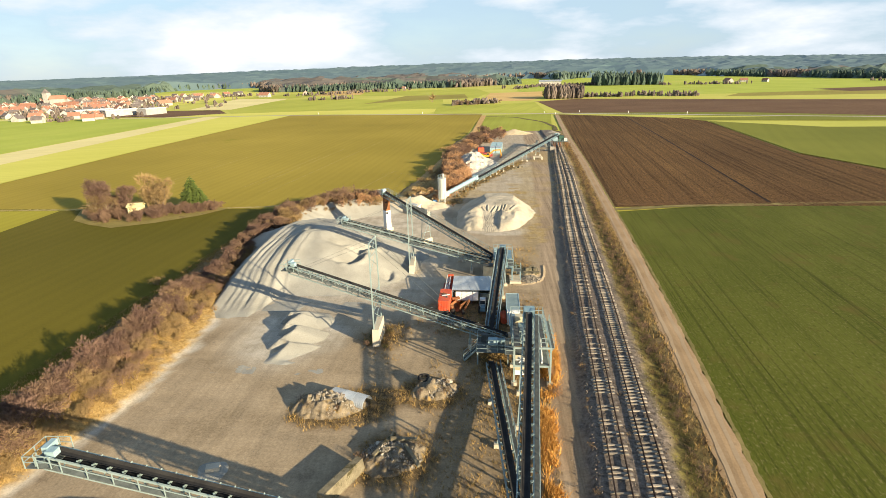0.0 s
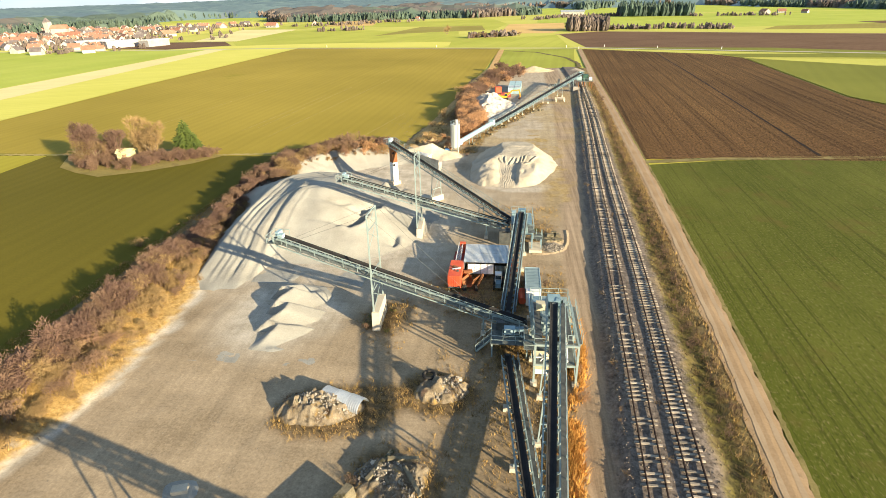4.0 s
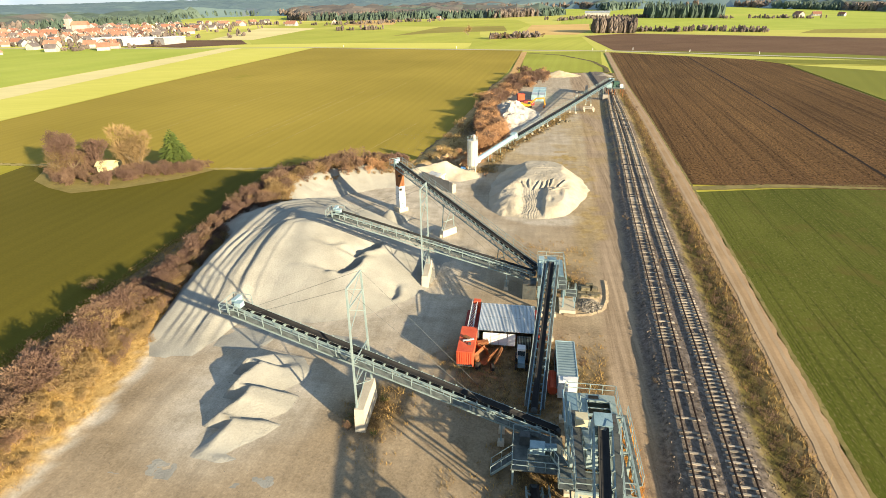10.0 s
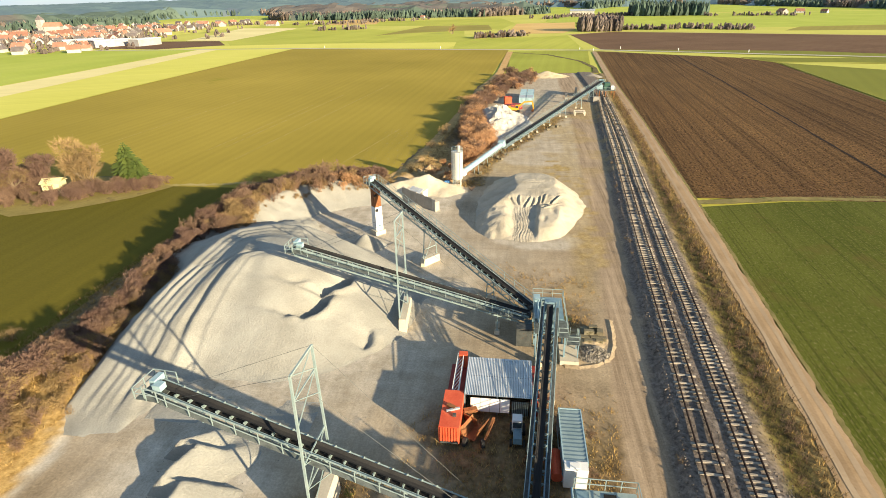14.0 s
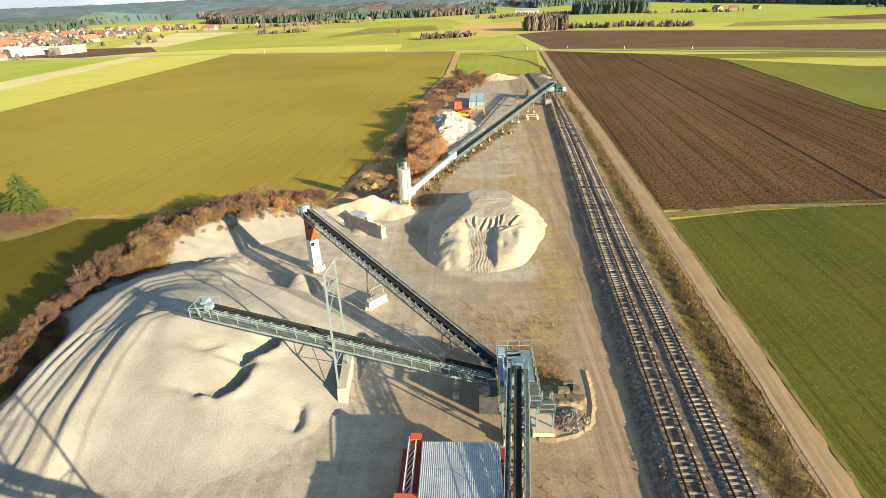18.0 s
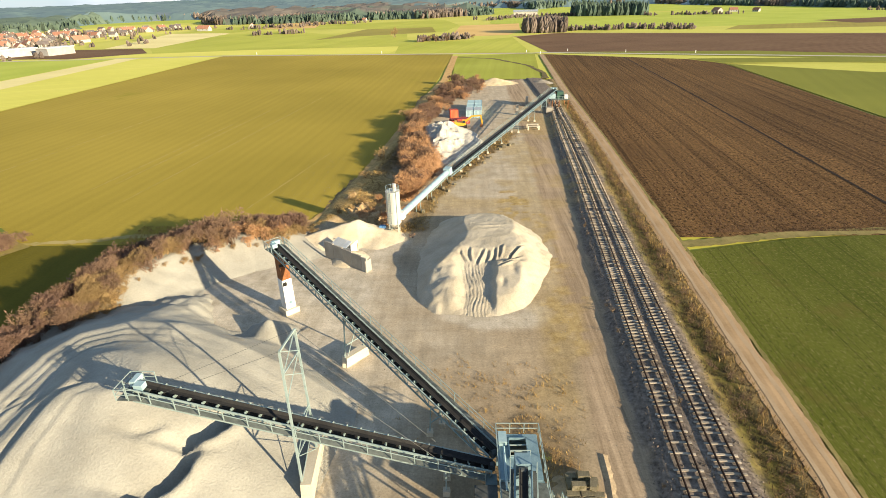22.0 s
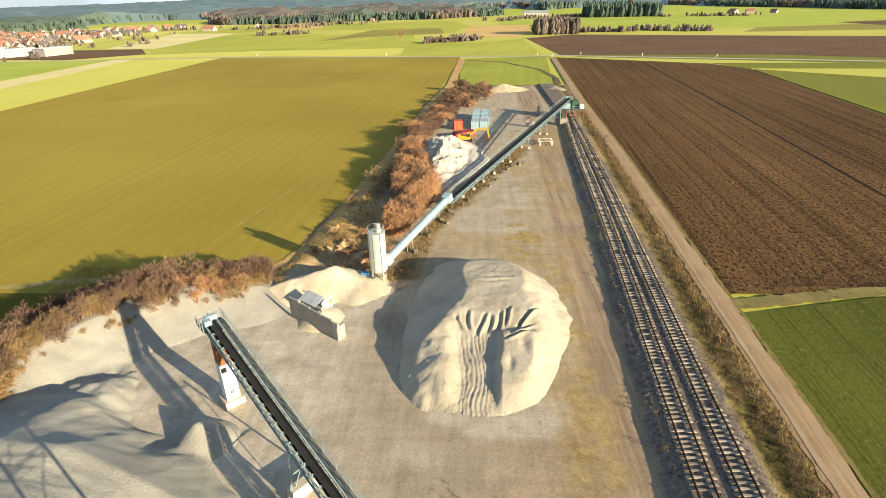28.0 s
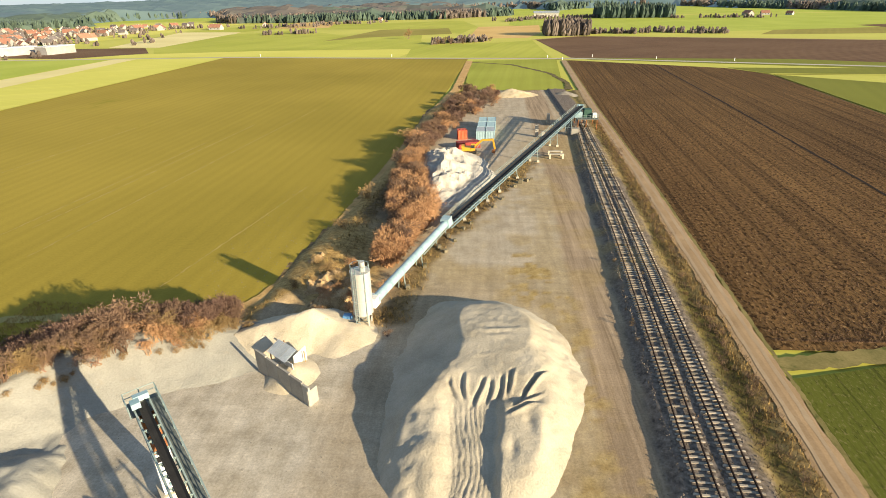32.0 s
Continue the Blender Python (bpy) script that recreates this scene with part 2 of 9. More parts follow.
M = {
    "sand": mat("pale_gravel_sand", (0.26, 0.215, 0.15), (0.45, 0.39, 0.285), 0.4, 3.5, 0.95, 0, 1.0, 0.16),
    "sandpile": mat("washed_sand", (0.256, 0.246, 0.208), (0.384, 0.372, 0.317), 0.25, 5.0, 0.95, 0, 0.8, 0.10, (0.31, 0.265, 0.19), 0.0, 0.12),
    "sandpile_warm": mat("pale_warm_sand", (0.34, 0.298, 0.22), (0.51, 0.455, 0.35), 0.3, 5.0, 0.95, 0, 0.9, 0.10, (0.40, 0.335, 0.23), 0.0, 0.15),
    "yellow_sand": mat("yellow_bank_sand", (0.50, 0.38, 0.20), (0.64, 0.53, 0.35), 0.3, 5, 0.95, 0, 0.6, 0.08, (0.20, 0.13, 0.06), 0.02, 0.5),
    "steel": mat("pale_green_painted_steel", (0.22, 0.30, 0.29), (0.34, 0.415, 0.395), 1.2, 9, 0.55, 0.15, 0.1, 0.01, (0.22, 0.16, 0.11), -0.02, 1.7),
    "bluesteel": mat("blue_grey_painted_steel", (0.13, 0.22, 0.26), (0.24, 0.35, 0.40), 1.0, 8, 0.5, 0.15, 0.1, 0.01, (0.10, 0.08, 0.06), -0.03, 1.3),
    "darksteel": mat("dark_worn_steel", (0.0525, 0.06, 0.06), (0.12, 0.1275, 0.12), 1.5, 9, 0.6, 0.3, 0.15, 0.01, (0.14, 0.07, 0.03), 0.0, 1.6),
    # darkened: shade seen through open mesh is put into the solid plate's colour
    "grating": mat("walkway_grating", (0.075, 0.088, 0.082), (0.165, 0.185, 0.172), 2.0, 25, 0.7, 0.2, 0.4, 0.02),
    "belt": mat("black_rubber_belt", (0.0096, 0.0096, 0.0104), (0.028, 0.0272, 0.0256), 0.8, 8, 0.75, 0, 0.2, 0.01, (0.10, 0.085, 0.065), -0.06, 0.8),
    "white": mat("white_painted_steel", (0.66, 0.66, 0.62), (0.80, 0.79, 0.74), 0.8, 6, 0.5, 0, 0.08, 0.01, (0.40, 0.33, 0.24), -0.04, 1.1),
    "lightblue": mat("pale_blue_machine_paint", (0.25, 0.385, 0.42), (0.38, 0.51, 0.54), 1.0, 7, 0.45, 0.1, 0.08, 0.01),
    "concrete": mat("weathered_concrete", (0.44, 0.39, 0.29), (0.60, 0.54, 0.42), 0.5, 7, 0.9, 0, 0.35, 0.02, (0.26, 0.22, 0.16), -0.02, 0.9),
    "concrete_grey": mat("grey_precast_concrete", (0.27, 0.25, 0.21), (0.40, 0.375, 0.32), 0.5, 9, 0.9, 0, 0.3, 0.02, (0.24, 0.21, 0.17), -0.02, 0.7, rnd=0.1),
    "rust": mat("rusty_iron", (0.16, 0.06, 0.025), (0.34, 0.15, 0.06), 1.3, 9, 0.85, 0.2, 0.4, 0.02, (0.07, 0.04, 0.03), 0.0, 2.0),
    "red": mat("faded_red_paint", (0.58, 0.075, 0.03), (0.72, 0.14, 0.06), 0.8, 7, 0.6, 0.05, 0.1, 0.01, (0.28, 0.10, 0.06), -0.03, 1.2),
    "darkred": mat("dull_red_steel", (0.24, 0.03, 0.025), (0.36, 0.06, 0.045), 0.8, 7, 0.6, 0.1, 0.1, 0.01),
    "yellow": mat("yellow_machine_paint", (0.60, 0.30, 0.02), (0.75, 0.40, 0.04), 1.0, 7, 0.5, 0.05, 0.1, 0.01, (0.20, 0.12, 0.05), -0.03, 1.5),
    "greypanel": mat("grey_green_sheet_steel", (0.17, 0.24, 0.25), (0.27, 0.35, 0.36), 0.7, 7, 0.45, 0.3, 0.06, 0.01, (0.13, 0.13, 0.11), -0.03, 0.9),
    "zinc": mat("weathered_zinc_sheet", (0.42, 0.46, 0.48), (0.66, 0.68, 0.67), 0.5, 5, 0.4, 0.45, 0.06, 0.01, (0.30, 0.40, 0.48), 0.06, 0.55, rnd=0.12),
    "silo": mat("pale_silo_steel", (0.50, 0.48, 0.42), (0.62, 0.60, 0.54), 0.5, 5, 0.5, 0.25, 0.08, 0.01, (0.38, 0.32, 0.24), -0.03, 0.8, stretch=(1, 1, 0.25)),
    # near-black: shade inside openings put into the colour, used for black marks too
    "black": mat("black_marks_and_opening_shade", (0.008, 0.008, 0.008), (0.02, 0.02, 0.02), 1, 8, 0.9, 0, 0, 0),
    "glass": mat("dark_window_glass", (0.02, 0.03, 0.035), (0.04, 0.05, 0.055), 1, 3, 0.08, 0, 0, 0),
    "tyre": mat("tyre_rubber", (0.015, 0.015, 0.015), (0.04, 0.037, 0.033), 2, 12, 0.9, 0, 0.3, 0.02),
    "rail": mat("dark_rusty_rail", (0.045, 0.03, 0.025), (0.09, 0.055, 0.04), 1, 10, 0.6, 0.5, 0.1, 0.01),
    "sleeper": mat("bleached_sleeper", (0.22, 0.185, 0.14), (0.47, 0.415, 0.335), 0.9, 11, 0.9, 0, 0.4, 0.02, (0.22, 0.17, 0.12), 0.02, 1.8, rnd=0.38),
    "ballast": mat("weedy_ballast", (0.09, 0.074, 0.058), (0.23, 0.192, 0.152), 0.35, 5, 0.95, 0, 0.9, 0.12, (0.17, 0.11, 0.06), 0.04, 0.6),
    "verge": mat("mossy_verge", (0.08, 0.068, 0.0188), (0.176, 0.136, 0.0525), 0.22, 3.5, 0.95, 0, 0.8, 0.15, (0.17, 0.16, 0.02), 0.03, 0.33),
    "track": mat("light_gravel_track", (0.30, 0.196, 0.098), (0.44, 0.30, 0.165), 0.18, 4, 0.95, 0, 0.4, 0.04, (0.24, 0.17, 0.10), 0.0, 0.4),
    "lane": mat("grassy_lane", (0.30, 0.235, 0.07), (0.42, 0.33, 0.12), 0.12, 3, 0.95, 0, 0.4, 0.05, (0.24, 0.22, 0.04), 0.06, 0.2),
    "asphalt": mat("pale_field_road", (0.40, 0.37, 0.32), (0.52, 0.48, 0.42), 0.05, 1, 0.9, 0, 0, 0),
    "twig_red": mat("red_brown_twigs", (0.112, 0.069, 0.045), (0.21, 0.134, 0.085), 0.5, 3, 0.9, 0, 0, 0, rnd=0.3),
    "twig_tan": mat("tan_twigs", (0.19, 0.123, 0.052), (0.32, 0.21, 0.094), 0.5, 3, 0.9, 0, 0, 0, rnd=0.25),
    "twig_purple": mat("purple_brown_twigs", (0.105, 0.062, 0.046), (0.185, 0.115, 0.082), 0.5, 3, 0.9, 0, 0, 0, rnd=0.25),
    "twig_orange": mat("orange_brown_twigs", (0.29, 0.155, 0.078), (0.48, 0.28, 0.14), 0.5, 3, 0.9, 0, 0, 0, rnd=0.25),
    "cream": mat("cream_painted_steel", (0.50, 0.44, 0.28), (0.62, 0.56, 0.38), 1.0, 7, 0.5, 0.05, 0.1, 0.01, (0.25, 0.19, 0.11), -0.03, 1.4),
    "bark": mat("grey_brown_bark", (0.15, 0.11, 0.07), (0.28, 0.21, 0.13), 1, 6, 0.95, 0, 0.5, 0.03),
    "needles": mat("dark_green_needles", (0.04, 0.065, 0.012), (0.09, 0.115, 0.02), 0.6, 4, 0.9, 0, 0, 0, rnd=0.2),
    "leaf": mat("small_green_leaves", (0.05, 0.08, 0.015), (0.12, 0.14, 0.03), 0.6, 4, 0.9, 0, 0, 0, rnd=0.2),
    "roof_red": mat("red_roof_tiles", (0.30, 0.14, 0.09), (0.42, 0.21, 0.14), 0.2, 2, 0.8, 0, 0, 0, rnd=0.25),
    "roof_dark": mat("dark_roof_tiles", (0.10, 0.085, 0.08), (0.20, 0.17, 0.16), 0.2, 2, 0.7, 0, 0, 0, rnd=0.3),
    "wall_white": mat("white_render", (0.30, 0.29, 0.27), (0.45, 0.43, 0.40), 0.3, 2, 0.9, 0, 0, 0, rnd=0.12),
    "wall_yellow": mat("yellow_render", (0.60, 0.54, 0.27), (0.72, 0.66, 0.38), 0.5, 4, 0.9, 0, 0.1, 0.01),
    "wood": mat("old_timber", (0.22, 0.15, 0.08), (0.36, 0.26, 0.15), 0.8, 8, 0.9, 0, 0.3, 0.02, rnd=0.2),
    "winter": field_mat("olive_winter_field", (0.262, 0.205, 0.029), (0.395, 0.30, 0.049), 3.4, 3, 0.05, 0.25, 0.05, 0.012, (0.27, 0.235, 0.025), 0.0, streak=0.05, across=0.35),
    # greener, darker copy of the winter field; view dimming is put into the colour
    "winter_south": field_mat("dimmed_winter_field", (0.10, 0.088, 0.0108), (0.16, 0.132, 0.0165), 3.4, 3, 0.05, 0.25, 0.05, 0.012, (0.15, 0.14, 0.02), 0.0, streak=0.05, across=0.35),
    "plough_far": field_mat("far_ploughed_soil", (0.13, 0.075, 0.042), (0.19, 0.115, 0.065), 4.0, 60, 0.25, 0.4, 0.2, 0.02),
    "meadow": field_mat("bright_meadow", (0.56, 0.54, 0.09), (0.69, 0.645, 0.15), 5.0, 70, 0.03, 0.0, 0.0, 0.012, streak=0.06, across=0.1),
    "meadow_dark": field_mat("darker_meadow", (0.155, 0.165, 0.026), (0.225, 0.23, 0.04), 6.0, 20, 0.03, 0.0, 0.0, 0.012, streak=0.06, across=0.1),
    "pasture": field_mat("green_pasture", (0.36, 0.42, 0.06), (0.46, 0.50, 0.09), 6.0, 5, 0.03, 0.0, 0.0, 0.02, streak=0.06, across=0.1),
    "lawn": field_mat("green_meadow", (0.27, 0.29, 0.04), (0.37, 0.385, 0.065), 6.0, 5, 0.03, 0.0, 0.0, 0.02, streak=0.08, across=0.2),
    "stubble": field_mat("pale_stubble", (0.66, 0.57, 0.25), (0.80, 0.70, 0.34), 4.0, 70, 0.03, 0.0, 0.0, 0.02, streak=0.05),
    "orange": field_mat("orange_stubble", (0.58, 0.38, 0.13), (0.70, 0.48, 0.19), 4.0, 50, 0.03, 0.0, 0.0, 0.02, streak=0.05),
    "lawn_far": field_mat("fresh_far_meadow", (0.36, 0.385, 0.055), (0.48, 0.48, 0.085), 6.0, 15, 0.03, 0.0, 0.0, 0.015, (0.42, 0.37, 0.09), 0.02, streak=0.08, across=0.1),
    "olive_far": field_mat("olive_far_field", (0.25, 0.22, 0.045), (0.35, 0.30, 0.075), 6.0, 30, 0.03, 0.0, 0.0, 0.015, streak=0.08, across=0.1),
    "ground": mat("grassland", (0.44, 0.44, 0.06), (0.57, 0.54, 0.10), 0.01, 0.3, 0.95, 0, 0, 0, (0.12, 0.10, 0.03), 0.0, 0.006),
}


def row_material(name, turn, ground, base, gaps, clods, bump, depth):
    """A field in rows. ground: size and two colours of the patches; gaps: (across, along, from, to, value) streaks along the rows;
    clods: (size, from, to, colour) spots of their own colour."""
    m = bpy.data.materials.new(name)
    m.use_nodes = True
    n, l = m.node_tree.nodes, m.node_tree.links
    b = n["Principled BSDF"]
    b.inputs["Roughness"].default_value, b.inputs["Specular IOR Level"].default_value = 0.95, 0.1
    tc, mp = n.new("ShaderNodeTexCoord"), n.new("ShaderNodeMapping")
    mp.inputs["Rotation"].default_value = (0, 0, radians(turn))
    l.new(tc.outputs["Object"], mp.inputs["Vector"])

    def noise(scale, detail, stretch, rough=0.6):
        no, sc = n.new("ShaderNodeTexNoise"), n.new("ShaderNodeMapping")
        sc.inputs["Scale"].default_value = stretch
        no.inputs["Scale"].default_value, no.inputs["Detail"].default_value, no.inputs["Roughness"].default_value = scale, detail, rough
        l.new(mp.outputs["Vector"], sc.inputs["Vector"])
        l.new(sc.outputs["Vector"], no.inputs["Vector"])
        return no.outputs["Fac"]

    def span(value, a, c, lo, hi):
        mr = n.new("ShaderNodeMapRange")
        mr.inputs["From Min"].default_value, mr.inputs["From Max"].default_value = a, c
        mr.inputs["To Min"].default_value, mr.inputs["To Max"].default_value = lo, hi
        l.new(value, mr.inputs["Value"])
        return mr.outputs["Result"]

    ra = n.new("ShaderNodeValToRGB")
    ra.color_ramp.elements[0].position, ra.color_ramp.elements[1].position = 0.35, 0.65
    ra.color_ramp.elements[0].color, ra.color_ramp.elements[1].color = (*base[0], 1), (*base[1], 1)
    l.new(noise(ground, 6, (1, 0.5, 1), 0.7), ra.inputs["Fac"])
    out = ra.outputs["Color"]
    high = None
    for size, a, c, colour, stretch in clods:
        v = noise(size, 4, stretch, 0.62)
        mx = n.new("ShaderNodeMix")
        mx.data_type = "RGBA"
        mx.inputs["B"].default_value = (*colour, 1)
        l.new(span(v, a, c, 0, 1), mx.inputs["Factor"])
        l.new(out, mx.inputs["A"])
        out, high = mx.outputs["Result"], high or v
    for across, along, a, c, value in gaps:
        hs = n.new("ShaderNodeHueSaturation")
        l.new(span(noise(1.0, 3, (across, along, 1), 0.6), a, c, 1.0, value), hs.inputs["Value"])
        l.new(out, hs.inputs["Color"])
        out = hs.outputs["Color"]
    l.new(out, b.inputs["Base Color"])
    bp = n.new("ShaderNodeBump")
    bp.inputs["Strength"].default_value, bp.inputs["Distance"].default_value = bump, depth
    l.new(high, bp.inputs["Height"])
    l.new(bp.outputs["Normal"], b.inputs["Normal"])
    return m


M["crop"] = row_material("young_green_crop", 3.3, 0.05, ((0.078, 0.092, 0.011), (0.118, 0.127, 0.020)),
                         [(1.1, 0.008, 0.57, 0.66, 0.70), (2.7, 0.03, 0.54, 0.66, 0.70)],
                         [(3.2, 0.54, 0.70, (0.058, 0.066, 0.010), (1, 0.35, 1)), (3.6, 0.53, 0.70, (0.185, 0.165, 0.052), (1, 0.5, 1)), (0.12, 0.56, 0.72, (0.12, 0.10, 0.022), (1, 1, 1))], 0.4, 0.08)
# furrows and clods drawn as darker and lighter streaks and spots
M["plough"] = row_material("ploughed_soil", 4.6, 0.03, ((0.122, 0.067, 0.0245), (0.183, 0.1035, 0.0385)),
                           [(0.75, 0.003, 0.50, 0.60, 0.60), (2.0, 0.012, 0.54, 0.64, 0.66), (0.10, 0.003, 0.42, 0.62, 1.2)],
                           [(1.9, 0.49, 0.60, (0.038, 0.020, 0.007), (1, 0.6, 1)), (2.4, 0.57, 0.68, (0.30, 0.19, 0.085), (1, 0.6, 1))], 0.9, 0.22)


def island_tint(m, low, high):
    """Shifts the brightness of each loose piece of a joined mesh."""
    n, l = m.node_tree.nodes, m.node_tree.links
    b = n["Principled BSDF"]
    src = b.inputs["Base Color"].links[0].from_socket
    ge, mr, hs = n.new("ShaderNodeNewGeometry"), n.new("ShaderNodeMapRange"), n.new("ShaderNodeHueSaturation")
    mr.inputs["To Min"].default_value, mr.inputs["To Max"].default_value = low, high
    l.new(ge.outputs["Random Per Island"], mr.inputs["Value"])
    l.new(mr.outputs["Result"], hs.inputs["Value"])
    l.new(src, hs.inputs["Color"])
    l.new(hs.outputs["Color"], b.inputs["Base Color"])


M["grass_stuff"] = mat("dry_grass_blades", (0.176, 0.112, 0.0375), (0.304, 0.216, 0.0863), 0.3, 3, 0.95, 0, 0, 0, (0.15, 0.13, 0.03), 0.02, 0.2)
M["grass_gold"] = mat("golden_dry_grass", (0.26, 0.165, 0.05), (0.44, 0.30, 0.11), 0.3, 3, 0.95, 0, 0, 0, (0.18, 0.12, 0.04), 0.04, 0.2)
M["orange_grass"] = mat("orange_dry_grass", (0.42, 0.20, 0.045), (0.62, 0.34, 0.09), 0.3, 3, 0.95, 0, 0, 0, (0.30, 0.22, 0.05), 0.0, 0.4)
M["weed_stuff"] = mat("brown_weeds", (0.068, 0.047, 0.022), (0.15, 0.104, 0.052), 0.3, 3, 0.95, 0, 0, 0, (0.22, 0.10, 0.06), 0.02, 0.2)
M["forest_dark"] = mat("far_spruce_wood", (0.045, 0.072, 0.055), (0.08, 0.112, 0.082), 0.01, 0.2, 0.95, 0, 0, 0)
M["forest_brown"] = mat("far_bare_wood", (0.105, 0.084, 0.071), (0.17, 0.137, 0.115), 0.01, 0.2, 0.95, 0, 0, 0)
M["stones"] = mat("rubble_stone", (0.17, 0.15, 0.12), (0.31, 0.28, 0.23), 0.8, 8, 0.95, 0, 0.4, 0.03)
M["rubble"] = mat("mixed_rubble", (0.09, 0.07, 0.045), (0.30, 0.245, 0.165), 1.2, 5, 0.95, 0, 0.9, 0.12, (0.32, 0.21, 0.07), 0.06, 0.7)
M["mossy"] = mat("mossy_concrete", (0.105, 0.09, 0.056), (0.24, 0.21, 0.14), 0.9, 6, 0.95, 0, 0.6, 0.05, (0.07, 0.06, 0.025), 0.08, 1.1)
# distance haze is painted in: bluish base colour and a faint blue glow
M["hazy"] = mat("ridge_with_painted_haze", (0.045, 0.078, 0.072), (0.085, 0.12, 0.105), 0.004, 0.04, 0.95, 0, 0, 0, (0.085, 0.10, 0.105), 0.03, 0.006)
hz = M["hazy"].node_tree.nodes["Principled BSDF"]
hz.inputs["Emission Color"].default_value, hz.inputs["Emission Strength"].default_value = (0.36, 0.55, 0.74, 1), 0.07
M["clods"] = mat("soil_clods", (0.075, 0.042, 0.02), (0.17, 0.10, 0.05), 0.5, 4, 0.95, 0, 0.4, 0.03)
for key in ("grass_stuff", "weed_stuff", "forest_dark", "forest_brown", "stones", "clods"):
    island_tint(M[key], 0.6, 1.4)

# ---- building helpers ----
ORIGIN = {}


class Build:
    """Collects corners and faces of one mesh, in world metres."""

    def __init__(self):
        self.v, self.f = [], []

    def add(self, verts, faces):
        k = len(self.v)
        self.v += [tuple(p) for p in verts]
        self.f += [tuple(k + i for i in q) for q in faces]
        return self

    def box(self, c, s, rz=0.0, rx=0.0, ry=0.0, taper=1.0):
        r = Euler((radians(rx), radians(ry), radians(rz))).to_matrix()
        c = Vector(c)
        pts = []
        for k in (-1, 1):
            t = taper if k > 0 else 1.0
            for i, j in ((-1, -1), (1, -1), (1, 1), (-1, 1)):
                pts.append(c + r @ Vector((i * s[0] / 2 * t, j * s[1] / 2 * t, k * s[2] / 2)))
        return self.add(pts, [(3, 2, 1, 0), (4, 5, 6, 7), (0, 1, 5, 4), (1, 2, 6, 5), (2, 3, 7, 6), (3, 0, 4, 7)])

    def beam(self, p, q, w, h=None):
        p, q, h = Vector(p), Vector(q), h or w
        d = (q - p).normalized()
        up = Vector((0, 0, 1)) if abs(d.z) < 0.98 else Vector((0, 1, 0))
        s = d.cross(up).normalized() * (w / 2)
        n = s.cross(d).normalized() * (h / 2)
        pts = [a + i * s + j * n for a in (p, q) for i, j in ((-1, -1), (1, -1), (1, 1), (-1, 1))]
        return self.add(pts, [(0, 1, 2, 3), (7, 6, 5, 4), (4, 5, 1, 0), (5, 6, 2, 1), (6, 7, 3, 2), (7, 4, 0, 3)])

    def tube(self, p, q, r1, r2=None, n=8, caps=True):
        p, q, r2 = Vector(p), Vector(q), r1 if r2 is None else r2
        d = (q - p).normalized()
        up = Vector((0, 0, 1)) if abs(d.z) < 0.95 else Vector((0, 1, 0))
        s = d.cross(up).normalized()
        u = s.cross(d)
        pts = [a + (s * math.cos(i * 2 * math.pi / n) + u * math.sin(i * 2 * math.pi / n)) * r for a, r in ((p, r1), (q, r2)) for i in range(n)]
        fs = [((i + 1) % n, i, n + i, n + (i + 1) % n) for i in range(n)]
        if caps:
            fs += [tuple(range(n)), tuple(range(2 * n - 1, n - 1, -1))]
        return self.add(pts, fs)

    def prism(self, outline, axis_from, axis_to):
        """An outline of points (Vectors) swept from one offset to another."""
        n, a, b = len(outline), Vector(axis_from), Vector(axis_to)
        pts = [Vector(p) + a for p in outline] + [Vector(p) + b for p in outline]
        fs = [(i, (i + 1) % n, n + (i + 1) % n, n + i) for i in range(n)]
        return self.add(pts, fs + [tuple(range(n - 1, -1, -1)), tuple(range(n, 2 * n))])

    def make(self, name, material, parent=None, label="", smooth=False, kind=""):
        at = Vector(ORIGIN.get(parent.name, (0, 0, 0))) if parent else Vector((0, 0, 0))
        me = bpy.data.meshes.new(name)
        me.from_pydata([(x - at.x, y - at.y, z - at.z) for x, y, z in self.v], [], self.f)
        me.materials.append(M[material] if isinstance(material, str) else material)
        if smooth:
            me.polygons.foreach_set("use_smooth", [True] * len(me.polygons))
        me.update()
        ob = new(name, me)
        if parent:
            ob.parent = parent
        ORIGIN[ob.name] = tuple(at)
        return tagged(ob, label, kind=kind)


def thing(name, at, label, category, group="", kind=""):
    ob = new(name)
    ob.empty_display_size = 0.5
    ob.location = at
    ORIGIN[ob.name] = tuple(at)
    return tagged(ob, label, category, group, kind)


def piece(name, mesh, parent, m, label=""):
    """One more object on a shared mesh, at the world pose m, under parent."""
    ob = new(name, mesh)
    ob.parent = parent
    ob.matrix_basis = Matrix.Translation(-Vector(ORIGIN.get(parent.name, (0, 0, 0)))) @ m
    return tagged(ob, label)


def mesh_of(b, name, material):
    me = bpy.data.meshes.new(name)
    me.from_pydata(b.v, [], b.f)
    me.materials.append(M[material])
    me.update()
    return me


def aim(p, d):
    """A pose at p whose y axis points along d and whose z axis is as upright as it can be."""
    d = Vector(d).normalized()
    s = d.cross(Vector((0, 0, 1))).normalized()
    n = s.cross(d)
    return Matrix.Translation(p) @ Matrix((s, d, n)).transposed().to_4x4()


_rng = np.random.RandomState(5)
_LAT = _rng.rand(6, 257, 257)


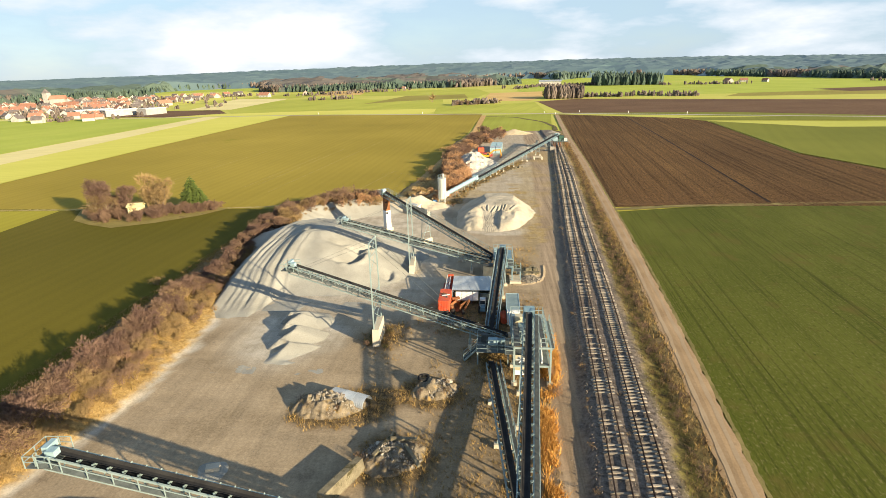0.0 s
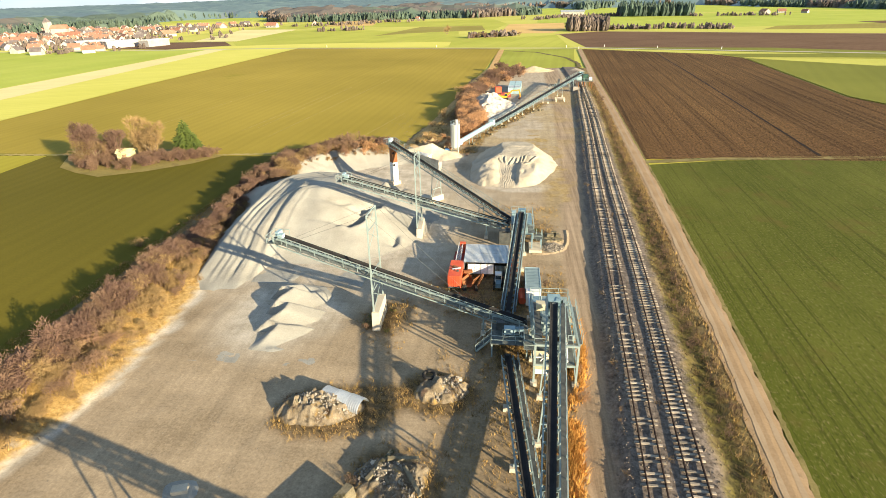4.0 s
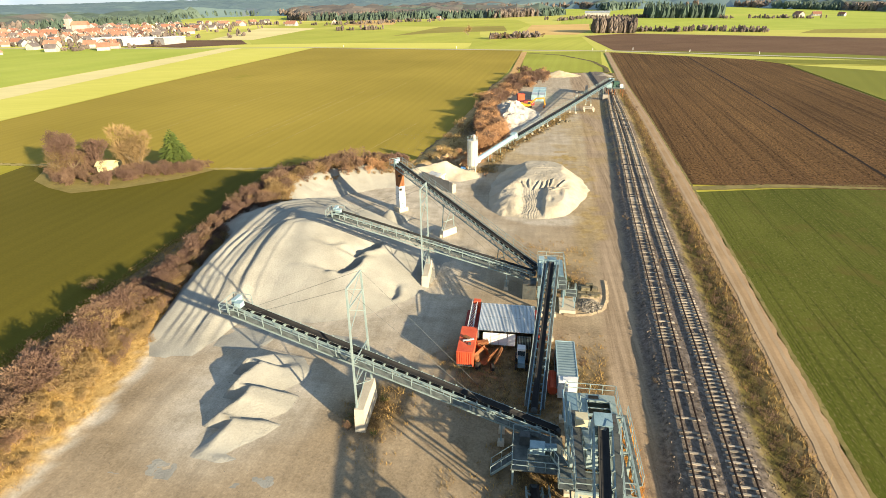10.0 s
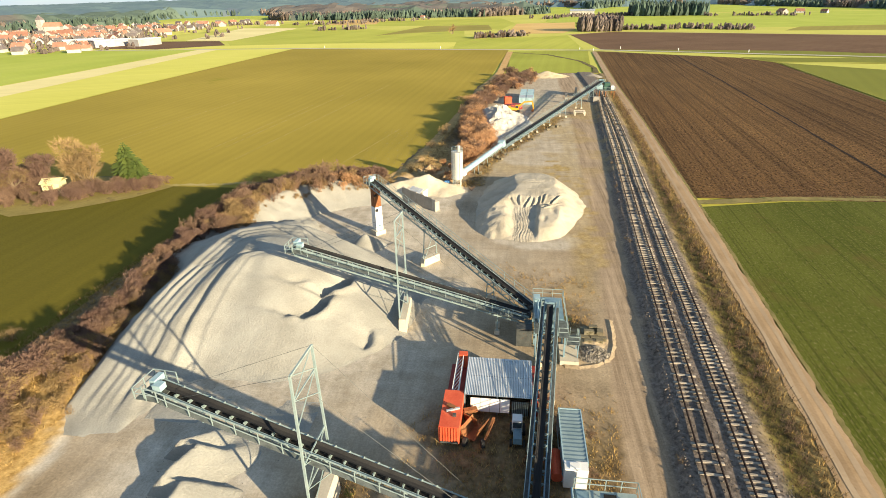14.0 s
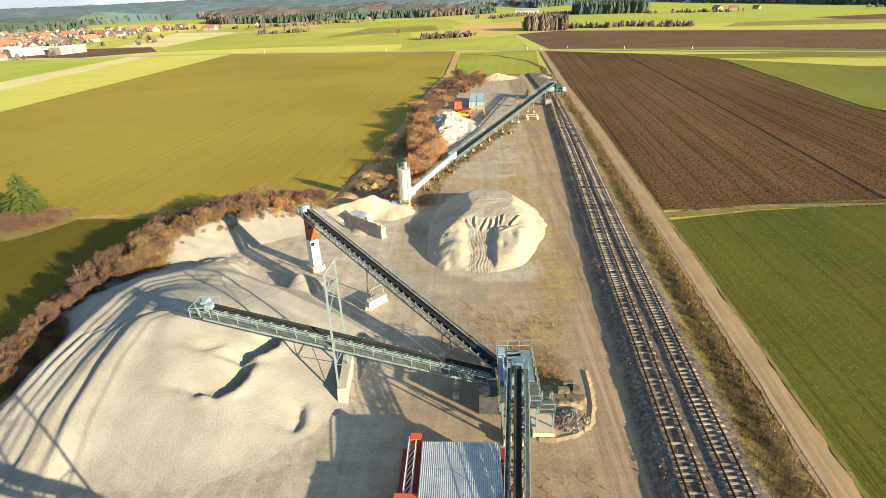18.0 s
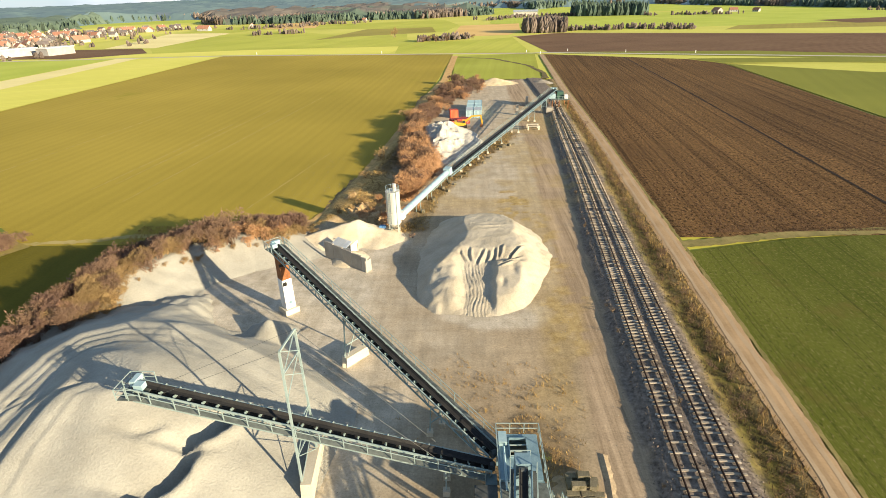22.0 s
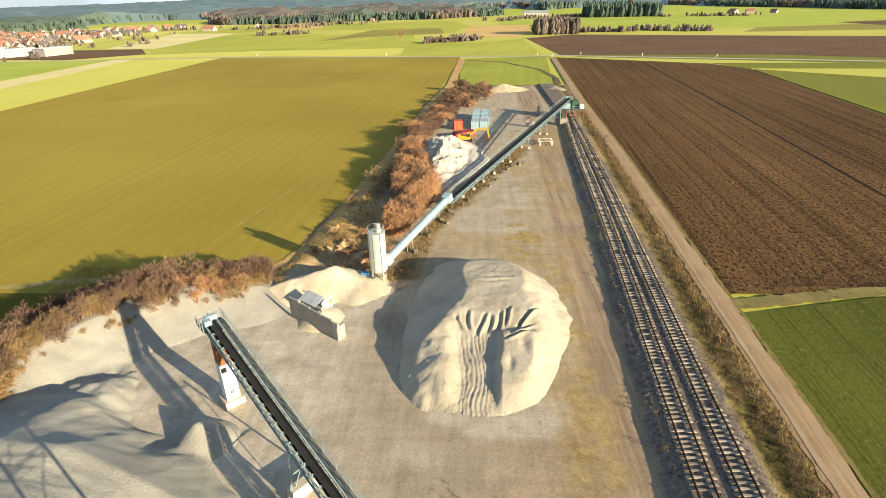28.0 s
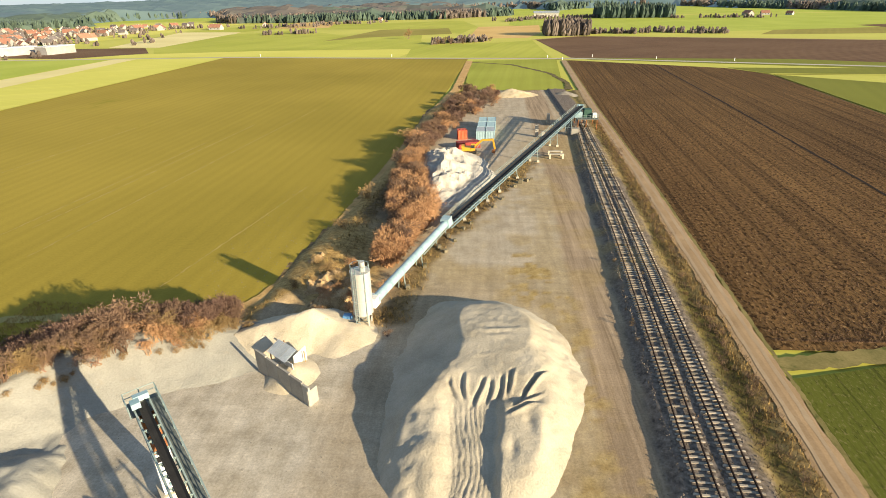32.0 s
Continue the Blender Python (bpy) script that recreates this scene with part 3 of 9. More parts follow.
def vn(x, y, size, seed=0):
    """Smooth value noise from 0 to 1, for arrays."""
    u, v = np.asarray(x) / size + 31.7 * seed, np.asarray(y) / size + 17.3 * seed
    i, j = np.floor(u).astype(int), np.floor(v).astype(int)
    a, b = u - i, v - j
    a, b = a * a * (3 - 2 * a), b * b * (3 - 2 * b)
    g, i, j = _LAT[seed % 6], i % 256, j % 256
    return (g[i, j] * (1 - a) + g[i + 1, j] * a) * (1 - b) + (g[i, j + 1] * (1 - a) + g[i + 1, j + 1] * a) * b


def fbm(x, y, size, seed=0, octaves=4):
    s, w, t = 0, 1.0, 0
    for k in range(octaves):
        s, t, w, size = s + w * vn(x, y, size, seed + k), t + w, w * 0.5, size * 0.5
    return s / t


def heights(name, x0, x1, y0, y1, step, fn, material, keep=None, attrs=None, smooth=True):
    """A sheet over a grid, whose height is fn(x, y); keep(x, y, z) says which corners stay."""
    nx, ny = int((x1 - x0) / step) + 1, int((y1 - y0) / step) + 1
    X, Y = np.meshgrid(x0 + np.arange(nx) * step, y0 + np.arange(ny) * step)
    Z = fn(X, Y)
    ok = np.ones_like(Z, bool) if keep is None else keep(X, Y, Z)
    q = ok[:-1, :-1] | ok[1:, :-1] | ok[:-1, 1:] | ok[1:, 1:]
    idx = np.arange(nx * ny).reshape(ny, nx)
    F = np.stack([idx[:-1, :-1][q], idx[:-1, 1:][q], idx[1:, 1:][q], idx[1:, :-1][q]], 1)
    used = np.zeros(nx * ny, bool)
    used[F.ravel()] = True
    remap = np.cumsum(used) - 1
    V = np.stack([X.ravel(), Y.ravel(), Z.ravel()], 1)[used]
    me = bpy.data.meshes.new(name)
    me.from_pydata(V.tolist(), [], remap[F].tolist())
    me.materials.append(M[material] if isinstance(material, str) else material)
    for key, afn in (attrs or {}).items():
        at = me.attributes.new(key, "FLOAT", "POINT")
        at.data.foreach_set("value", afn(V[:, 0], V[:, 1]).astype(np.float32))
    if smooth:
        me.polygons.foreach_set("use_smooth", [True] * len(me.polygons))
    me.update()
    return new(name, me)


def strip(name, line, width, z, material, label="", cat="", ragged=0.25, step=2.0, kind="structure", seed=0, crown=0.0):
    """A road or lane along a line of points, with slightly ragged edges."""
    pts, rnd = [], random.Random(seed)
    for (xa, ya), (xb, yb) in zip(line, line[1:]):
        n = max(1, int(math.hypot(xb - xa, yb - ya) / step))
        pts += [(xa + (xb - xa) * k / n, ya + (yb - ya) * k / n) for k in range(n)]
    pts.append(line[-1])
    b = Build()
    for i, (x, y) in enumerate(pts):
        xa, ya = pts[max(0, i - 1)]
        xb, yb = pts[min(len(pts) - 1, i + 1)]
        d = math.hypot(xb - xa, yb - ya)
        nx, ny = (yb - ya) / d, -(xb - xa) / d
        l, r = width / 2 + rnd.uniform(-ragged, ragged), width / 2 + rnd.uniform(-ragged, ragged)
        b.v += [(x - nx * l, y - ny * l, z), (x, y, z + crown), (x + nx * r, y + ny * r, z)]
    for i in range(len(pts) - 1):
        k = 3 * i
        b.f += [(k, k + 1, k + 4, k + 3), (k + 1, k + 2, k + 5, k + 4)]
    ob = b.make(name, material, kind=kind)
    return tagged(ob, label, cat)


AREAS = []


def area(name, pts, z, material, label, cat="field"):
    AREAS.append(name)
    b, z = Build(), z + 0.0013 * len(AREAS)
    b.add([(x, y, z) for x, y in pts], [tuple(range(len(pts)))])
    ob = b.make(name, material, kind="structure")
    return tagged(ob, label, cat)


def area_rows(name, left, right, ys, cols, z, material, label, cat="field"):
    """A field between two edge lines, as a sheet of many cells."""
    b, n = Build(), len(cols)
    for y in ys:
        a, c = left(y), right(y)
        b.v += [(a + (c - a) * t, y, z) for t in cols]
    b.f = [(i * n + j, i * n + j + 1, (i + 1) * n + j + 1, (i + 1) * n + j) for i in range(len(ys) - 1) for j in range(n - 1)]
    ob = b.make(name, material, kind="structure")
    return tagged(ob, label, cat)


def line_at(line, y):
    ys, xs = [p[1] for p in line], [p[0] for p in line]
    return np.interp(y, ys, xs)

# ---- ground, roads and fields ----
RAIL_L = [(11.0, -60), (11.2, 0), (15.75, 55), (17.5, 77.8), (20.9, 121.5), (23.3, 148.3), (25.5, 173.4), (28.7, 217), (31.3, 247), (33.0, 263)]
RAIL_R = [(14.4, -60), (14.6, 0), (19.2, 55.5), (21.1, 78.2), (24.2, 121.6), (26.4, 148.9), (29.0, 180.5), (31.9, 221), (32.9, 240), (34.1, 257), (35.6, 279)]
TRACK_R = [(20.0, -120), (24.0, 0), (27.0, 37.5), (29.8, 66), (32.2, 95), (35.2, 139), (37.2, 170), (39.9, 210), (44.2, 290), (54.7, 444)]
HAUL_R = [(9.0, -60), (9.6, 0), (12.1, 36), (13.7, 59), (16.2, 94), (17.8, 120), (19.2, 140), (21.2, 170), (23.3, 195), (25.8, 214), (28, 330)]
HAUL_L = [(3.0, -60), (3.6, 0), (6.4, 35.7), (7.9, 48.5), (11.6, 93), (13.2, 111), (14.8, 143), (15.8, 170), (17.3, 201), (20, 330)]
BUSH_L = [(-57, -80), (-57, 49), (-58, 85), (-59, 120), (-56, 138), (-50, 146), (-36, 146.1), (-28.2, 146.2), (-26.8, 167), (-23.0, 187), (-20.1, 217), (-17.3, 286), (-9, 318), (-5, 332)]
BUSH_R = [(-44, -80), (-44.5, 30), (-41.3, 47.6), (-41.5, 62), (-43.2, 76), (-46.0, 91), (-49, 108), (-50, 122), (-45, 136), (-36, 141), (-28, 143), (-18, 160), (-14.5, 187), (-13, 217), (-11, 250), (-4, 300), (2, 332)]

tagged(area("ground", [(-4800, -600), (4800, -600), (4800, 4900), (-4800, 4900)], -0.3, "ground", "flat grassland reaching to the far hills", "ground"), kind="structure")


def smooth(a, b, v):
    t = np.clip((v - a) / (b - a), 0, 1)
    return t * t * (3 - 2 * t)


def near_line(X, Y, pts):
    """Distance to a line of points and the third value along it."""
    best, val = np.full(np.shape(X), 1e9), np.zeros(np.shape(X))
    for (xa, ya, va), (xb, yb, vb) in zip(pts, pts[1:]):
        dx, dy = xb - xa, yb - ya
        t = np.clip(((X - xa) * dx + (Y - ya) * dy) / (dx * dx + dy * dy), 0, 1)
        d = np.hypot(X - xa - t * dx, Y - ya - t * dy)
        m = d < best
        best, val = np.where(m, d, best), np.where(m, va + t * (vb - va), val)
    return best, val


BANK = [(-51.5, 107, 0.9), (-50, 114, 3.2), (-47.5, 124, 3.8), (-43, 133, 3.8), (-36, 138.5, 3.4), (-30, 140.5, 2.6), (-26, 142.5, 1.4)]


def rail_rise(X, Y):
    a, b = line_at(RAIL_L, Y) - 2.3, line_at(RAIL_R, Y) + 2.0
    return 0.62 * smooth(-0.35, 0.3, X - a + 0.8 * (fbm(X, Y, 3, 2) - 0.5)) * smooth(-1.6, 0.4, b - X)


def yard_z(X, Y):
    z = 0.10 * (fbm(X, Y, 9, 1) - 0.5) + 0.05 * (fbm(X, Y, 1.6, 2, 2) - 0.5)
    hl, hr = line_at(HAUL_L, Y), line_at(HAUL_R, Y)
    on = smooth(-1, 0.5, X - hl) * smooth(-1, 0.5, hr - X)
    z = z * (1 - 0.7 * on)
    z = z + rail_rise(X, Y)
    ditch = np.exp(-((X - (line_at(RAIL_R, Y) + 4.6)) / 1.5) ** 2)
    z = z - 0.10 * ditch * (0.7 + 0.6 * fbm(X, Y, 5, 3))
    # the overgrown bank along the left side
    bl, br = line_at(BUSH_L, Y), line_at(BUSH_R, Y)
    w = np.maximum(br - bl, 3)
    t = np.clip((X - bl) / w, 0, 1)
    low = np.where(Y < 146, 1.1, 0.8) * np.sin(np.pi * t) ** 0.8 * smooth(0, 0.08, t)
    return z + low * (0.6 + 0.8 * fbm(X, Y, 7, 4))


def yard_keep(X, Y, Z):
    e = 1.2 * (fbm(X, Y, 3, 5) - 0.5)
    return (X > line_at(BUSH_L, Y) + e) & (X < line_at(TRACK_R, Y) - 1.4) & (Y < 329 + 4 * e)


def w_road(x, y):
    n = fbm(x, y, 4, 1)
    haul = smooth(-0.8, 0.4, x - line_at(HAUL_L, y) + n - 0.5) * smooth(-0.3, 0.5, line_at(HAUL_R, y) - x + 0.6 * (n - 0.5))
    return haul


def w_sand(x, y):
    n = fbm(x, y, 12, 3) - 0.5
    a = smooth(34, 12, np.hypot((x + 30) * 0.9, (y - 103) * 0.75) + 14 * n)
    b = np.maximum(0.8 * smooth(16, 8, np.hypot((x - 3) * 1.1, (y - 136) * 0.8) + 8 * n), 0.8 * smooth(1.2, 0.75, np.hypot((x - 3.5) / 7.5, (y - 119.5) / 4.0) + 0.7 * n))
    c = 0.6 * smooth(22, 10, np.hypot(x + 21, y - 122) + 9 * n)
    d = smooth(22, 10, np.hypot((x + 3) * 1.5, (y - 205) * 0.8) + 8 * n)
    e = smooth(12, 5, np.hypot(x + 28, y - 65) + 5 * n)
    g = 0.95 * smooth(-7, -13, x + 12 * n) * smooth(98, 108, y + 6 * n) * smooth(147, 141, y)
    f = smooth(2.2, 0.9, np.abs(x - line_at(BUSH_R, y) + 0.6) + 2.5 * (fbm(x, y, 1.8, 6, 2) - 0.5) + 3 * n) * smooth(10, 22, y) * smooth(112, 100, y)
    h = 0.5 * smooth(142, 165, y + 12 * n) * smooth(-3, -7, x - line_at(RAIL_L, y) + 5 * n) * smooth(-14, -8, x)
    return np.clip(np.maximum.reduce([a, b, c, d, e, f, g, h]), 0, 1)


EDGE_LANE = [(-29.4, 146), (-25.6, 156), (-23.3, 170), (-22.0, 187), (-19.4, 215), (-16.0, 262), (-13.6, 290), (-8.6, 335), (-5.2, 448)]


def w_gold(x, y):
    n, k = fbm(x, y, 7, 8) - 0.5, fbm(x, y, 1.4, 9, 3) - 0.5
    e = line_at(BUSH_R, y)
    return smooth(0.3, -0.9, x - e + 2.5 * k) * smooth(-9, -6, x - e + 4 * n) * smooth(-0.28, -0.1, k + 0.6 * n) * smooth(108, 98, y) + 0.85 * smooth(11, 6, np.hypot((x + 18.5) * 1.3, (y - 163) * 0.55) + 5 * n + 3 * k) * (x < -8) + smooth(3.0, 1.7, near_line(x, y, [(p, q, 0) for p, q in EDGE_LANE])[0] + 2 * k) * (y > 140)


def w_veg(x, y):
    n, k = fbm(x, y, 6, 2) - 0.5, fbm(x, y, 1.6, 4, 3) - 0.5
    left = smooth(1.5, -1.5, x - line_at(BUSH_R, y) + 1.6 + 6 * n + 2 * k)
    verge = smooth(-1.0, 0.6, x - line_at(RAIL_R, y) - 2.6 + 2 * n + k)
    belts = smooth(9, 3, np.abs(x - 1.5) + 5 * n + 4 * k) * smooth(10, 20, y) * smooth(64, 56, y)
    shed = smooth(8, 4, np.abs(x + 0.5) + 4 * n + 4 * k) * smooth(64, 68, y) * smooth(82, 76, y)
    side = smooth(2.2, 0.8, np.abs(x - line_at(HAUL_L, y) + 1.6) + 2 * n + 2 * k) * smooth(85, 70, y)
    stn = np.maximum(smooth(6, 3, np.hypot(x - 6, (y - 95) * 0.8) + 4 * n + 3 * k), 0.35 * smooth(9, 4, np.hypot((x - 3) * 0.8, y - 102) + 9 * n + 7 * k))
    farc = smooth(3.0, 0.8, near_line(x, y, [(-10, 148, 0), (-3, 176, 0), (14, 218, 0)])[0] + 3 * n + 2 * k)
    d = near_line(x, y, [(-18, 47, 0), (-13, 48, 0)])[0]
    heaps = smooth(5, 3, d + 3 * n) + smooth(4.5, 3, np.hypot(x + 4.8, y - 51) + 3 * n) + smooth(6, 3.5, np.hypot(x + 8, y - 39) + 3 * n)
    pier = smooth(4.5, 1.5, np.hypot((x + 13) * 0.9, (y - 64) * 0.7) + 3 * n + 2 * k)
    soil = smooth(7.5, 4.0, np.hypot((x + 2.2) * 0.9, y - 72.5) + 5 * k) + smooth(5, 2.5, np.hypot(x - 2.5, (y - 60) * 0.8) + 4 * k)
    return np.clip(np.maximum.reduce([0.9 * np.clip(soil, 0, 1) * (x < 7), left, verge, 0.45 * belts, shed, side, 0.75 * stn, farc, heaps, pier]), 0, 1)


def w_ballast(x, y):
    k = fbm(x, y, 2, 1) - 0.5
    return smooth(-0.6, 0.2, x - line_at(RAIL_L, y) + 2.9 + k) * smooth(-0.8, 0.4, line_at(RAIL_R, y) + 2.4 - x + k)


def w_moss(x, y):
    """Yellow mossy patches."""
    n = fbm(x, y, 5, 5) - 0.5
    a = smooth(3.2, 1.2, np.abs(x - line_at(HAUL_L, y) + 2.6) + 5 * n) * smooth(96, 104, y) * smooth(215, 190, y)
    b = smooth(1.5, 0.5, np.abs(x - line_at(RAIL_R, y) - 2.8) + 4 * n) * smooth(0.40, 0.56, fbm(x, y, 9, 1, 3)) * smooth(0.38, 0.55, fbm(x, y, 1.3, 2, 3))
    d = near_line(x, y, [(11.5, 112, 0), (13.2, 128, 0), (13.5, 150, 0), (8, 165, 0)])[0]
    c = smooth(3.4, 1.0, d + 5 * n) + smooth(5, 2, np.hypot((x - 9) * 0.8, (y - 158) * 0.5) + 6 * n)
    e = 0.55 * smooth(1.2, 0.3, np.abs(x - line_at(TRACK_R, y) + 3.9) + 1.5 * n)
    f = 0.5 * smooth(0.42, 0.62, fbm(x, y, 7, 1, 4)) * smooth(150, 162, y) * smooth(300, 240, y) * smooth(-10, 2, x - np.interp(y, [150, 260], [-6, 26]))
    return np.clip(np.maximum.reduce([e, f, 0.4 * a, 0.25 * b, 0.8 * c * smooth(0.42, 0.6, fbm(x, y, 1.7, 3, 3))]), 0, 1)


def w_shaded_ditch(x, y):
    """Weeds between the railway and the gravel track, with the ditch's shade painted in dark."""
    n = fbm(x, y, 5, 4) - 0.5
    return 0.9 * smooth(1.7, 2.6, x - line_at(RAIL_R, y) + 1.5 * n) * smooth(6.4, 5.2, x - line_at(RAIL_R, y) + 1.5 * n)


def yard_material():
    m = mat("gravel_yard_ground", (0.235, 0.178, 0.106), (0.43, 0.335, 0.216), 0.13, 2.6, 0.95, 0, 0.5, 0.05, (0.20, 0.155, 0.10), 0.0, 0.10)
    n, l = m.node_tree.nodes, m.node_tree.links
    b = n["Principled BSDF"]
    out = b.inputs["Base Color"].links[0].from_socket
    tc = n.new("ShaderNodeTexCoord")

    def noise_col(c1, c2, scale, stretch=(1, 1, 1), lo=0.35, hi=0.65):
        mp, no, ra = n.new("ShaderNodeMapping"), n.new("ShaderNodeTexNoise"), n.new("ShaderNodeValToRGB")
        mp.inputs["Scale"].default_value = stretch
        mp.inputs["Rotation"].default_value = (0, 0, radians(5))
        no.inputs["Scale"].default_value, no.inputs["Detail"].default_value, no.inputs["Roughness"].default_value = scale, 7, 0.68
        ra.color_ramp.elements[0].position, ra.color_ramp.elements[1].position = lo, hi
        ra.color_ramp.elements[0].color, ra.color_ramp.elements[1].color = (*c1, 1), (*c2, 1)
        l.new(tc.outputs["Object"], mp.inputs["Vector"])
        l.new(mp.outputs["Vector"], no.inputs["Vector"])
        l.new(no.outputs["Fac"], ra.inputs["Fac"])
        return ra.outputs["Color"]

    for key, col in (
        ("sand", noise_col((0.38, 0.33, 0.245), (0.58, 0.52, 0.415), 0.35)),
        ("road", noise_col((0.23, 0.165, 0.10), (0.42, 0.315, 0.205), 1.1, (1, 0.03, 1), 0.36, 0.64)),
        ("veg", noise_col((0.08, 0.054, 0.022), (0.25, 0.17, 0.08), 1.1)),
        ("gold", noise_col((0.25, 0.15, 0.042), (0.53, 0.36, 0.135), 1.3)),
        ("ballast", noise_col((0.075, 0.059, 0.046), (0.25, 0.205, 0.165), 1.9)),
        # weed and moss colours darkened for the shade that lies in the ditch
        ("ditch", noise_col((0.022, 0.018, 0.008), (0.16, 0.135, 0.024), 0.8)),
        ("moss", noise_col((0.27, 0.18, 0.055), (0.48, 0.355, 0.15), 0.9)),
    ):
        at, mx = n.new("ShaderNodeAttribute"), n.new("ShaderNodeMix")
        at.attribute_name = key
        mx.data_type = "RGBA"
        l.new(at.outputs["Fac"], mx.inputs["Factor"])
        l.new(out, mx.inputs["A"])
        l.new(col, mx.inputs["B"])
        out = mx.outputs["Result"]
    # tyre streaks and speckles over all of it
    for stretch, size, lo, hi in (((1, 0.1, 1), 0.9, 0.88, 1.13), ((0.12, 1, 1), 0.7, 0.92, 1.09), ((1, 1, 1), 4.5, 0.83, 1.17)):
        mp, no, mr, hs = n.new("ShaderNodeMapping"), n.new("ShaderNodeTexNoise"), n.new("ShaderNodeMapRange"), n.new("ShaderNodeHueSaturation")
        mp.inputs["Scale"].default_value = stretch
        no.inputs["Scale"].default_value, no.inputs["Detail"].default_value, no.inputs["Roughness"].default_value = size, 5, 0.65
        mr.inputs["From Min"].default_value, mr.inputs["From Max"].default_value = 0.32, 0.68
        mr.inputs["To Min"].default_value, mr.inputs["To Max"].default_value = lo, hi
        l.new(tc.outputs["Object"], mp.inputs["Vector"])
        l.new(mp.outputs["Vector"], no.inputs["Vector"])
        l.new(no.outputs["Fac"], mr.inputs["Value"])
        l.new(mr.outputs["Result"], hs.inputs["Value"])
        l.new(out, hs.inputs["Color"])
        out = hs.outputs["Color"]
    l.new(out, b.inputs["Base Color"])
    return m


M["yellow_bank"] = mat("pale_yellow_bank_sand", (0.46, 0.39, 0.27), (0.64, 0.56, 0.42), 0.4, 5, 0.95, 0, 0.9, 0.12, (0.30, 0.21, 0.10), -0.02, 0.4)
M["furrow"] = mat("near_black_furrow_strip", (0.010, 0.004, 0.0015), (0.020, 0.009, 0.004), 0.5, 3, 0.95, 0, 0.4, 0.05)
M["tramline"] = mat("worn_tramline", (0.29, 0.225, 0.04), (0.44, 0.33, 0.10), 0.3, 2, 0.95, 0, 0, 0, (0.27, 0.24, 0.03), 0.06, 0.12)
M["yard"] = yard_material()
M["pasture_olive"] = field_mat("olive_pasture", (0.30, 0.27, 0.028), (0.42, 0.36, 0.045), 3.4, 3, 0.05, 0.2, 0.05, 0.012, streak=0.05)
M["rut"] = mat("worn_wheel_rut", (0.34, 0.24, 0.14), (0.44, 0.325, 0.20), 0.2, 4, 0.95, 0, 0.2, 0.03)
yard = heights("yard_ground", -62, 56, -60, 332, 0.6, yard_z, "yard", yard_keep,
               {"sand": w_sand, "road": w_road, "veg": w_veg, "ballast": w_ballast, "ditch": w_shaded_ditch, "moss": w_moss, "gold": w_gold})
tagged(yard, "tan gravel yard with a haul road and overgrown edges", "ground", kind="structure")

LF = [(x, y) for x, y in BUSH_L]
COLS = [0, 0.01, 0.025, 0.05, 0.08, 0.12, 0.17, 0.23, 0.3, 0.38, 0.47, 0.57, 0.68, 0.8, 0.9, 1.0]
W_EDGE = [(-56.6, -200)] + [(x + 0.4, y) for x, y in LF[1:5]] + [(-49.4, 146.3), (-28.0, 146.6)] + [(x + 0.4, y) for x, y in LF[8:12]] + [(-12.5, 330), (-6.5, 460)]
area_rows("field_winter", lambda y: float(np.interp(y, [-200, 208, 270, 490], [-185.5, -185.8, -187, -184])), lambda y: float(line_at(W_EDGE, y)) if y < 462 else float(np.interp(y, [462, 470, 490], [-20, -55, -180])), list(np.arange(142, 462, 6.0)) + [462, 470, 480, 490], [1 - c for c in COLS[::-1]], -0.03, "winter", "wide golden olive winter field with faint drill rows")
area_rows("field_winter_south", lambda y: -185.5, lambda y: float(line_at(W_EDGE, y)), list(np.arange(-200, 143, 6.0)) + [142], [1 - c for c in COLS[::-1]], -0.03, "winter_south", "olive green winter field along the bush belt, painted dimmer")
area("field_green_small", [(-5.0, 331), (38, 331), (49.5, 450), (49, 453), (-5.2, 449)], -0.02, "lawn", "bright green meadow behind the gravel yard")
area_rows("field_crop", lambda y: float(line_at(TRACK_R, y)) + 0.2, lambda y: 500.0, list(np.arange(-200, 137, 4.0)) + [137.4], COLS, -0.02, "crop", "dark green young crop in fine rows beside a gravel track")
area("field_crop_corner", [(35.7, 137.4), (500, 137.4), (900, 190), (152, 148), (92, 145), (54, 141.6)], -0.024, "crop", "dark green young crop along a grassy lane")
PL_R = [(152, 141), (150, 150), (129, 232), (143, 371), (132, 398), (58.9, 444)]
area_rows("field_ploughed", lambda y: float(line_at(TRACK_R, y)) + 0.25, lambda y: float(line_at(PL_R, y)), list(np.arange(142.5, 444, 4.0)) + [444], COLS, -0.01, "plough", "brown ploughed field with furrows as darker streaks")
area("field_wedge", [(-185.5, 138.4), (-127, 140.0), (-124.5, 100), (-118, 0), (-116, -200), (-185.5, -200)], -0.02, "pasture_olive", "lighter olive wedge of grass beside a lane")
area("field_grass_right", [(152, 150), (900, 195), (900, 250), (193, 327), (144, 371), (130.5, 232)], -0.02, "meadow_dark", "green grass field beyond the ploughed soil")
area("field_grass_far", [(134, 400), (145, 376), (900, 262), (900, 300), (236, 385)], -0.015, "meadow_dark", "narrow green grass strip along the field road")
area("field_ploughed_far", [(60, 460), (132, 431), (233, 392), (900, 250), (900, 420), (310, 560), (99, 650), (51, 622)], -0.015, "plough_far", "far brown ploughed field")
area("field_strip_bright", [(-185.4, -200), (-186.6, 208), (-188, 270), (-184.6, 489), (-420, 508), (-900, 530), (-900, -200)], -0.05, "meadow", "bright yellow green meadow strip beside the winter field")
